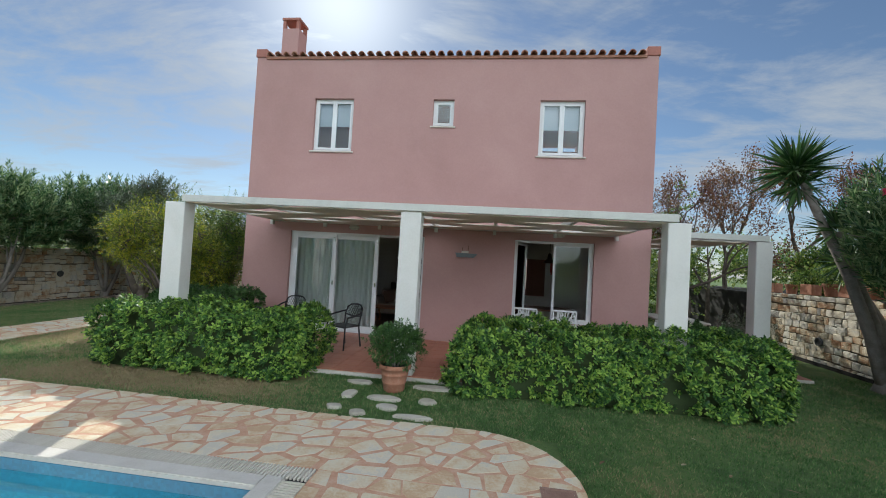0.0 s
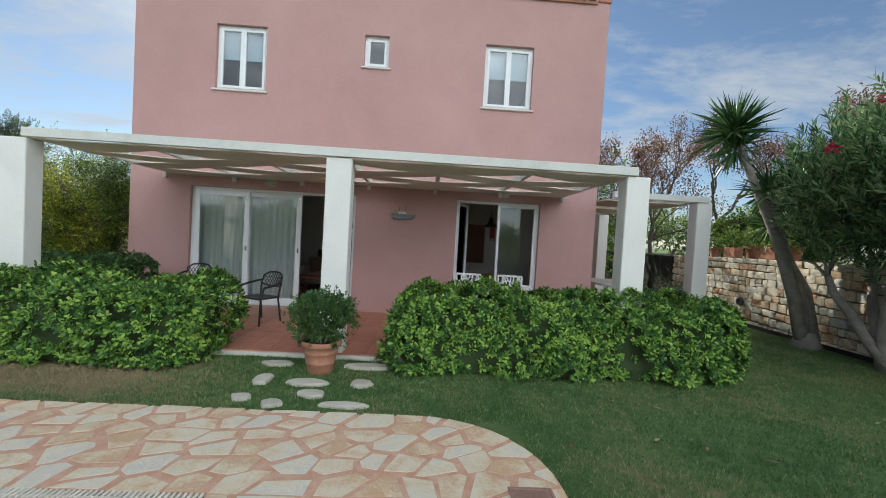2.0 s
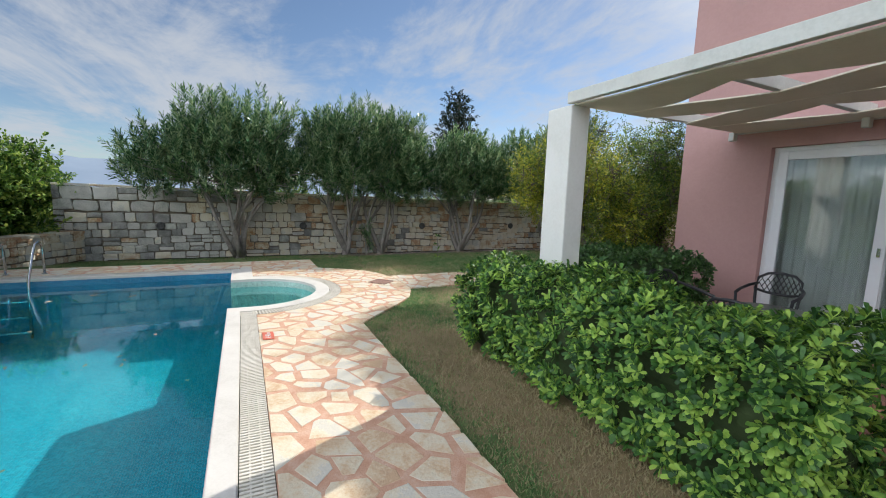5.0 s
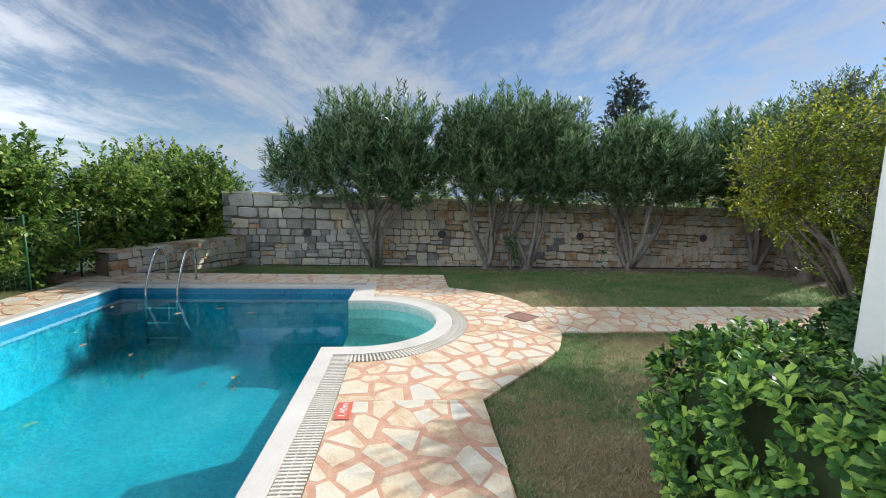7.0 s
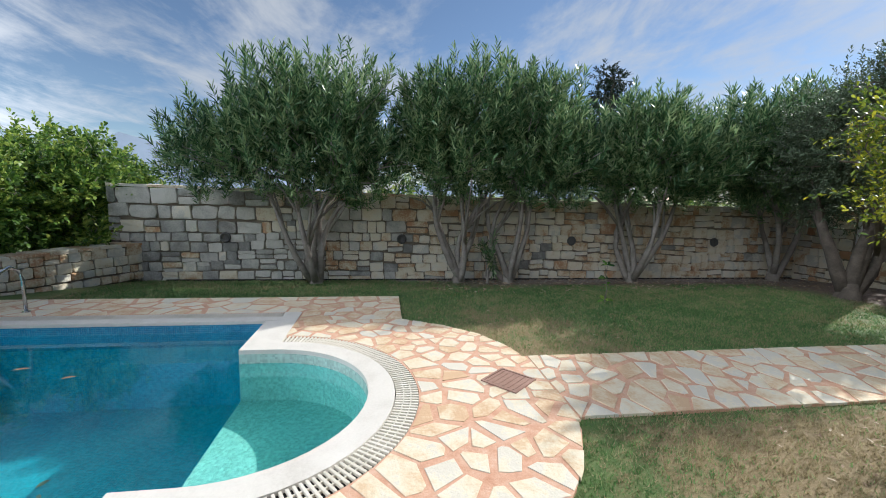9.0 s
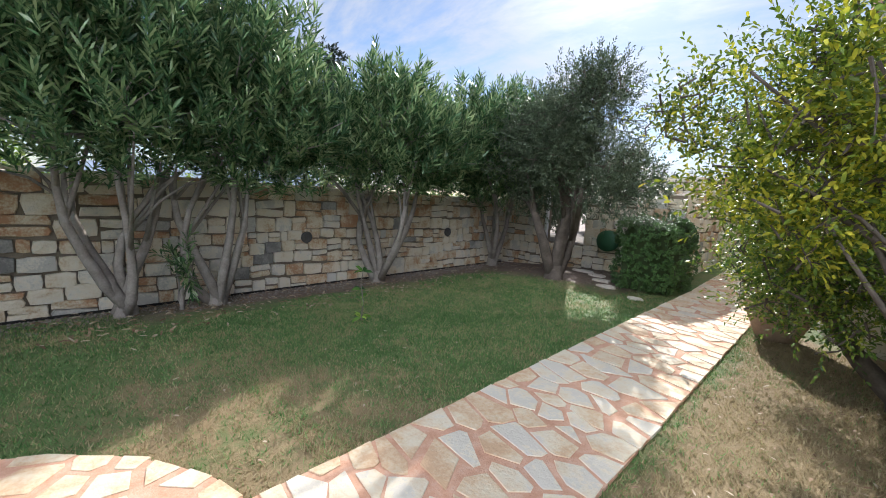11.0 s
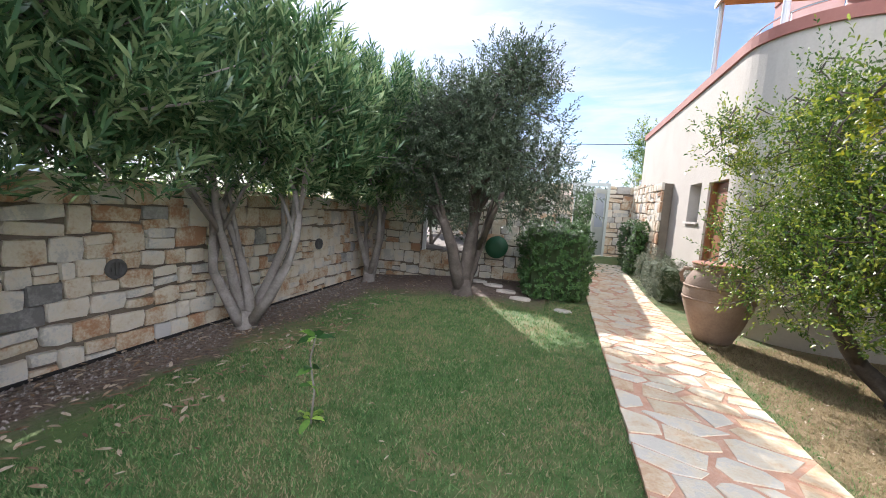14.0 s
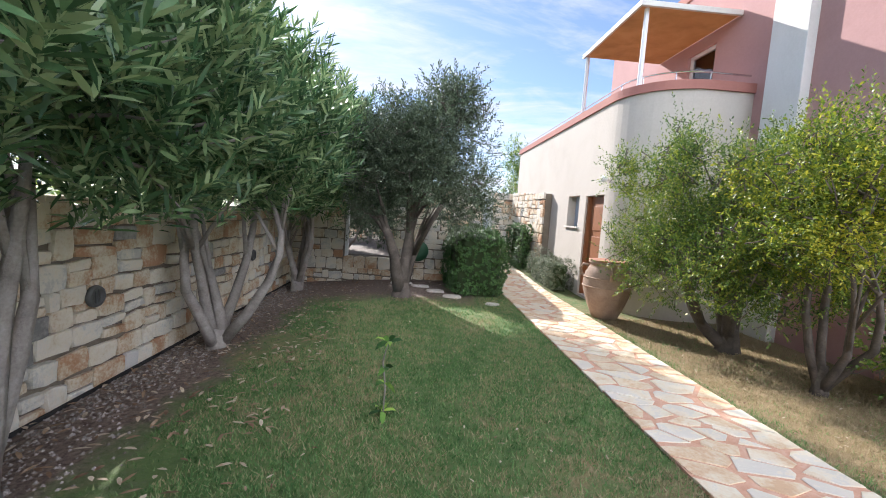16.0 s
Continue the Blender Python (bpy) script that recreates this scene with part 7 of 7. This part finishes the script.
def crazy_paving(ring, seed, mean=0.36, hole=None):
    """Irregular stones that fill a convex ring: rings of corners."""
    rng = np.random.default_rng(seed)
    R = np.array(ring)
    lo, hi = R.min(0), R.max(0)
    ccw = ring if area(ring) > 0 else ring[::-1]
    seeds = []
    tries = int((hi - lo).prod() / mean ** 2 * 60)
    for _ in range(tries):
        p = lo + rng.random(2) * (hi - lo)
        if not in_convex(p[None], ccw)[0] or (hole and np.hypot(p[0] - hole[0], p[1] - hole[1]) < hole[2] + 0.04):
            continue
        d = mean * (0.42 + 0.85 * rng.random())
        if all((p[0] - q[0]) ** 2 + (p[1] - q[1]) ** 2 > max(d, 0.6 * q[2]) ** 2 for q in seeds):
            seeds.append((p[0], p[1], d))
    S = np.array(seeds)
    stones = []
    for k, (x, y, d) in enumerate(seeds):
        poly = [tuple(p) for p in ccw]
        dist = np.hypot(S[:, 0] - x, S[:, 1] - y)
        for j in np.argsort(dist)[1:18]:
            dx, dy = (S[j, 0] - x) / dist[j], (S[j, 1] - y) / dist[j]
            i, o = min(k, j), max(k, j)
            u = (math.sin(i * 127.1 + o * 311.7 + seed) * 43758.5453) % 1.0
            w = (math.sin(i * 269.5 + o * 183.3 + seed) * 43758.5453) % 1.0
            f = dist[j] * (0.5 + 0.26 * (u - 0.5) * (1 if k < j else -1)) - (0.008 + 0.028 * w)
            poly = clip(poly, x + dx * f, y + dy * f, dx, dy)
            if len(poly) < 3:
                break
        if len(poly) >= 3 and hole:
            c = np.mean(poly, 0)
            r = math.hypot(c[0] - hole[0], c[1] - hole[1])
            ux, uy = (c[0] - hole[0]) / r, (c[1] - hole[1]) / r
            # trim along the round edge, where the stone is nearest to it
            poly = clip(poly, hole[0] + ux * (hole[2] + 0.012), hole[1] + uy * (hole[2] + 0.012), -ux, -uy)
        # drop tiny edges
        q = []
        for p in poly:
            if not q or math.hypot(p[0] - q[-1][0], p[1] - q[-1][1]) > 0.025:
                q.append(p)
        if len(q) > 3 and math.hypot(q[0][0] - q[-1][0], q[0][1] - q[-1][1]) < 0.025:
            q.pop()
        if len(q) >= 3 and abs(area(q)) > 0.006:
            stones.append(q)
    return stones


def drawn_out(ring, seed, mean, turn, k):
    """Crazy paving of stones that are k times longer along one direction."""
    c, s, f = math.cos(radians(turn)), math.sin(radians(turn)), math.sqrt(k)
    flat = [((x * c + y * s) / f, (y * c - x * s) * f) for x, y in ring]
    return [[(u * f * c - v / f * s, u * f * s + v / f * c) for u, v in q] for q in crazy_paving(flat, seed, mean)]


def stone_mesh(q, rng, z_at=None):
    """Corners and faces of one flagstone about its middle: worn, chamfered rim."""
    c = np.mean(q, 0)
    n = len(q)
    q = [(p[0] + rng.normal() * 0.005, p[1] + rng.normal() * 0.005) for p in q]
    h = 0.0052 + rng.uniform(-0.0004, 0.0008)
    verts = [(p[0] - c[0], p[1] - c[1], -0.02) for p in q] + [(p[0] - c[0], p[1] - c[1], h - 0.0013) for p in q]
    for p in q:
        dx, dy = p[0] - c[0], p[1] - c[1]
        r = max(1e-6, math.hypot(dx, dy))
        verts.append((dx * (1 - 0.005 / r), dy * (1 - 0.005 / r), h + rng.normal() * 0.0003))
    faces = [tuple(range(2 * n, 3 * n))]
    for k in range(n):
        j = (k + 1) % n
        faces += [(k, j, n + j, n + k), (n + k, n + j, 2 * n + j, 2 * n + k)]
    return c, verts, faces


def lay_paving():
    rng = np.random.default_rng(400)
    near = drawn_out(EAST_END, 401, 0.34, 25, 1.35) + crazy_paving(BULGE, 402, 0.33, (ALC_X, ALC_Y, BAY_OUT)) + drawn_out([(-10.05, 5.83), (-8.86, 5.83), (-8.86, 11.5), (-10.05, 11.5)], 403, 0.39, -20, 1.6)
    far = drawn_out([(-10.05, 11.51), (-8.86, 11.51), (-8.86, 14), (-10.05, 14)], 404, 0.40, -20, 1.6)
    far += crazy_paving([(-12.62, -2.3), (-11.78, -2.3), (-11.78, 4.58), (-12.62, 4.58)], 405, 0.40) + crazy_paving([(-11.77, 3.26), (-11.41, 3.26), (-11.41, 4.58), (-11.77, 4.58)], 406, 0.36)
    far += crazy_paving([(-1.5, -1.5), (0.8, -1.5), (0.8, 3.225), (-1.5, 3.225)], 407, 0.40) + crazy_paving([(-11.7, -2.3), (-3, -2.3), (-3, -1.44), (-11.7, -1.44)], 408, 0.42)
    ramp = crazy_paving([(-10.05, 14.01), (-8.86, 14.01), (-8.86, 21.4), (-10.05, 21.4)], 409, 0.42)
    near.sort(key=lambda q: -abs(area(q)))
    for k, q in enumerate(near):
        if k >= 300:
            far.append(q)
            continue
        c, v, f = stone_mesh(q, rng)
        ob = link_mesh("flagstone", v, f, FLAG, TERRACE)
        ob.location = (c[0], c[1], -0.004)
    verts, faces = [], []
    for q in far + ramp:
        c, v, f = stone_mesh(q, rng)
        lift = 0.033 * max(0.0, c[1] - 14.0)
        o = len(verts)
        verts += [(c[0] + x, c[1] + y, z - 0.004 + lift + (0.033 * y if c[1] > 14 else 0)) for x, y, z in v]
        faces += [tuple(o + i for i in t) for t in f]
    tagged(link_mesh("flagstones", verts, faces, FLAG, TERRACE), "", kind="stuff")


lay_paving()


# ---- pieces: porch tiles ----
def lay_tiles():
    s, g = 0.33, 0.004
    bm = boxes((-s / 2 + g, s / 2 - g, -s / 2 + g, s / 2 - g, -0.01, 0.0))
    bmesh.ops.bevel(bm, geom=[e for e in bm.edges if all(v.co.z > -0.005 for v in e.verts)], offset=0.003, segments=1, affect="EDGES")
    first = part("tile", bm, TERRACOTTA_TILE, PORCH)
    k = 0
    for i in range(29):
        for j in range(9):
            t = first if k == 0 else new("tile", first.data)
            t.parent = PORCH
            t.location = (-6.22 + s / 2 + i * s, 6.145 + s / 2 + j * s + 0.04, PORCH_Z)
            k += 1
    bm = bmesh.new()
    for i in range(8):
        for j in range(23):
            if j >= 7:
                box(bm, 3.36 + i * s + g, 3.36 + (i + 1) * s - g, 6.06 + j * s + g, 6.06 + (j + 1) * s - g, PORCH_Z - 0.01, PORCH_Z)
    part("tiles", bm, TERRACOTTA_TILE, PORCH, kind="stuff")


lay_tiles()


# ---- pieces: overflow grating ----
def lay_grating():
    g = thing("overflow_grating", "cream plastic overflow grating round the pool", "grating", kind="structure")
    y0, y1 = POOL_Y1 + 0.17, POOL_Y1 + 0.37
    xa, xb = ALC_X + ALC_R + 0.24, POOL_X1 + 0.37
    # solid near-black block just under the slats darkens the gaps between them
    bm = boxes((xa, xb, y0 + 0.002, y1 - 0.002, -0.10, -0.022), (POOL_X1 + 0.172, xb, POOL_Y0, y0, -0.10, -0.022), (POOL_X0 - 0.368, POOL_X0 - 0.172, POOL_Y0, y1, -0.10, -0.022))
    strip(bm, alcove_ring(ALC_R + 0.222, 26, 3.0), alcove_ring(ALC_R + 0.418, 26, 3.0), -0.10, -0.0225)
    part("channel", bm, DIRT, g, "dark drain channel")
    slat = part("slat", boxes((-0.0095, 0.0095, -0.094, 0.094, -0.02, 0.0), bevel=0.0025), GRATE, g)
    slat.location = (xa + 0.02, (y0 + y1) / 2, 0.002)
    n = int((xb - xa - 0.04) / 0.0335)
    for k in range(1, n + 1):
        t = new("slat", slat.data)
        t.parent = g
        t.location = (xa + 0.02 + k * 0.0335, (y0 + y1) / 2, 0.002)
    m = 104
    for k in range(m + 1):
        a = math.pi * k / m
        t = new("slat", slat.data)
        t.parent = g
        t.matrix_basis = pose(ALC_X + (ALC_R + 0.32) * math.cos(a), ALC_Y + (ALC_R + 0.32) * math.sin(a), 0.002, 0, 0, math.degrees(a) - 90)
    bm = bmesh.new()
    for k in range(127):
        y = POOL_Y0 + 0.02 + k * 0.0335
        box(bm, POOL_X0 - 0.365, POOL_X0 - 0.175, y - 0.0095, y + 0.0095, -0.019, 0.002)
        box(bm, POOL_X1 + 0.175, POOL_X1 + 0.365, y - 0.0095, y + 0.0095, -0.019, 0.002)
    part("slats", bm, GRATE, g, kind="stuff")
    # cross bars that tie the slats
    bm = boxes((xa, xb, y0 + 0.06, y0 + 0.07, -0.024, -0.002), (xa, xb, y1 - 0.07, y1 - 0.06, -0.024, -0.002))
    for r in (0.288, 0.348):
        strip(bm, alcove_ring(ALC_R + r, 26, 3.0), alcove_ring(ALC_R + r + 0.01, 26, 3.0), -0.0215, -0.002)
    part("tie_bar", bm, GRATE, g)


lay_grating()


# ---- pieces: wall stones ----
def rough_block(rng):
    """A unit block seen from +y: uneven outline, chamfered and bulging face."""
    out = [(-0.5 + rng.uniform(-0.015, 0.075), -0.5 + rng.uniform(-0.01, 0.11)), (rng.uniform(-0.2, 0.2), -0.5 + rng.uniform(-0.03, 0.04)), (0.5 - rng.uniform(-0.015, 0.075), -0.5 + rng.uniform(-0.01, 0.11)), (0.5 - rng.uniform(-0.02, 0.03), rng.uniform(-0.2, 0.2)),
           (0.5 - rng.uniform(-0.015, 0.075), 0.5 - rng.uniform(-0.01, 0.11)), (rng.uniform(-0.2, 0.2), 0.5 - rng.uniform(-0.03, 0.04)), (-0.5 + rng.uniform(-0.015, 0.075), 0.5 - rng.uniform(-0.01, 0.11)), (-0.5 + rng.uniform(-0.02, 0.03), rng.uniform(-0.2, 0.2))]
    v = [(x, -1.0, z) for x, z in out] + [(x, 0.35 + rng.uniform(-0.15, 0.15), z) for x, z in out]
    v += [(x * 0.95, 0.85 + rng.uniform(-0.3, 0.3), z * 0.925) for x, z in out] + [(rng.uniform(-0.1, 0.1), 1.0 + rng.uniform(-0.1, 0.15), rng.uniform(-0.1, 0.1))]
    f = []
    for k in range(8):
        j = (k + 1) % 8
        f += [(k, 8 + k, 8 + j, j), (8 + k, 16 + k, 16 + j, 8 + j), (16 + k, 24, 16 + j)]
    return v, f


def lay_walls():
    rng = np.random.default_rng(500)
    kinds = [rough_block(rng) for _ in range(18)]
    meshes = []
    for v, f in kinds:
        me = bpy.data.meshes.new("stone")
        me.from_pydata(v, [], f)
        me.materials.append(WALLSTONE)
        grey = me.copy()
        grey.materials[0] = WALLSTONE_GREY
        meshes.append((me, grey))
    for ob, a, d, n, length, z0, z1a, z1b, thick in WALLS:
        turn = Matrix((( d.x, n.x, 0), (d.y, n.y, 0), (0, 0, 1))).to_4x4()
        cells = []
        z = z0 + 0.02
        top = max(z1a, z1b)
        while z < top - 0.06:
            h = rng.uniform(0.18, 0.31) * (0.62 if top < 0.6 else 0.66 if ob.name == "wall_stone_east" else 1.0)
            if top - (z + h) < 0.14:
                h = top - z
            s = -rng.uniform(0, 0.1)
            while s < length:
                w = h * rng.uniform(0.7, 1.9)
                e = min(length, s + w)
                if length - e < 0.12:
                    e = length
                b = max(0.0, s)
                if e - b > 0.06:
                    limit = z1a + (z1b - z1a) * (b + e) / 2 / length
                    hh = min(h, limit - z)
                    if hh > 0.05:
                        r = rng.random()
                        if r < 0.3 and hh > 0.2 and e - b > 0.2:
                            m = rng.uniform(0.4, 0.6)
                            cells += [(b, e, z, z + hh * m), (b, e, z + hh * m, z + hh)]
                        elif r < 0.38 and e - b > 0.32:
                            m = b + (e - b) * rng.uniform(0.35, 0.65)
                            cells += [(b, m, z, z + hh), (m, e, z, z + hh * 0.5), (m, e, z + hh * 0.5, z + hh)]
                        else:
                            cells.append((b, e, z, z + hh))
                s = e if e < length else length + 1
            z += h
        mid = length / 2 if ob.name != "wall_stone_west" else 6.5
        cells.sort(key=lambda c: abs((c[0] + c[1]) / 2 - mid))
        rest = (([], []), ([], []))
        for k, (s0, s1, c0, c1) in enumerate(cells):
            g = 0.0045
            pick = int(rng.integers(len(kinds)))
            p = a + d * ((s0 + s1) / 2)
            sm = (s0 + s1) / 2
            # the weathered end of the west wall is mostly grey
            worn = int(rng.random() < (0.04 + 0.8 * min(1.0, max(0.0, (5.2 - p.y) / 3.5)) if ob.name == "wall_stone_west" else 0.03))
            room = min(1.0, max(0.0, (min(z1a, z1b) - c1) / 0.3)) * min(1.0, max(0.0, (c0 - z0) / 0.3))
            wave = room * (0.035 * math.sin(sm * 1.1 + c0 * 2.0) + 0.02 * math.sin(sm * 2.9 + c0 * 5.0))
            m = Matrix.Translation((p.x, p.y, (c0 + c1) / 2 + wave)) @ turn @ Matrix.Diagonal((s1 - s0 - 2 * g, rng.uniform(0.014, 0.034), c1 - c0 - 2 * g, 1))
            m = m @ Matrix.Rotation(radians(rng.uniform(-2.6, 2.6)), 4, "Y")
            if k < 300:
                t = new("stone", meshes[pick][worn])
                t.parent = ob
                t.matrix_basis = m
            else:
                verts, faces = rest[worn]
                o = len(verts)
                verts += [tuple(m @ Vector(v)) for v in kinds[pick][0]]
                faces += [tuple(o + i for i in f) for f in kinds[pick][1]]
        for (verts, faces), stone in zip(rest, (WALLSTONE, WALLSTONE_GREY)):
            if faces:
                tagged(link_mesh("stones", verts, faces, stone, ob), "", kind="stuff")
        # flat capping on top
        if ob.name in ("wall_stone_low", "wall_stone_west"):
            s, verts, faces = 0.0, [], []
            while s < length:
                e = min(length, s + rng.uniform(0.35, 0.7))
                zt = z1a + (z1b - z1a) * (s + e) / 2 / length
                q = [a + d * (s + 0.005) + n * 0.03, a + d * (e - 0.005) + n * 0.03, a + d * (e - 0.005) - n * (thick + 0.02), a + d * (s + 0.005) - n * (thick + 0.02)]
                c = link_mesh("capping_stone", [(p.x, p.y, zt + zz + rng.normal() * 0.003) for zz in (-0.005, 0.045) for p in q],
                              [(0, 1, 5, 4), (1, 2, 6, 5), (2, 3, 7, 6), (3, 0, 4, 7), (4, 5, 6, 7), (3, 2, 1, 0)], WALLSTONE, ob)
                s = e


lay_walls()
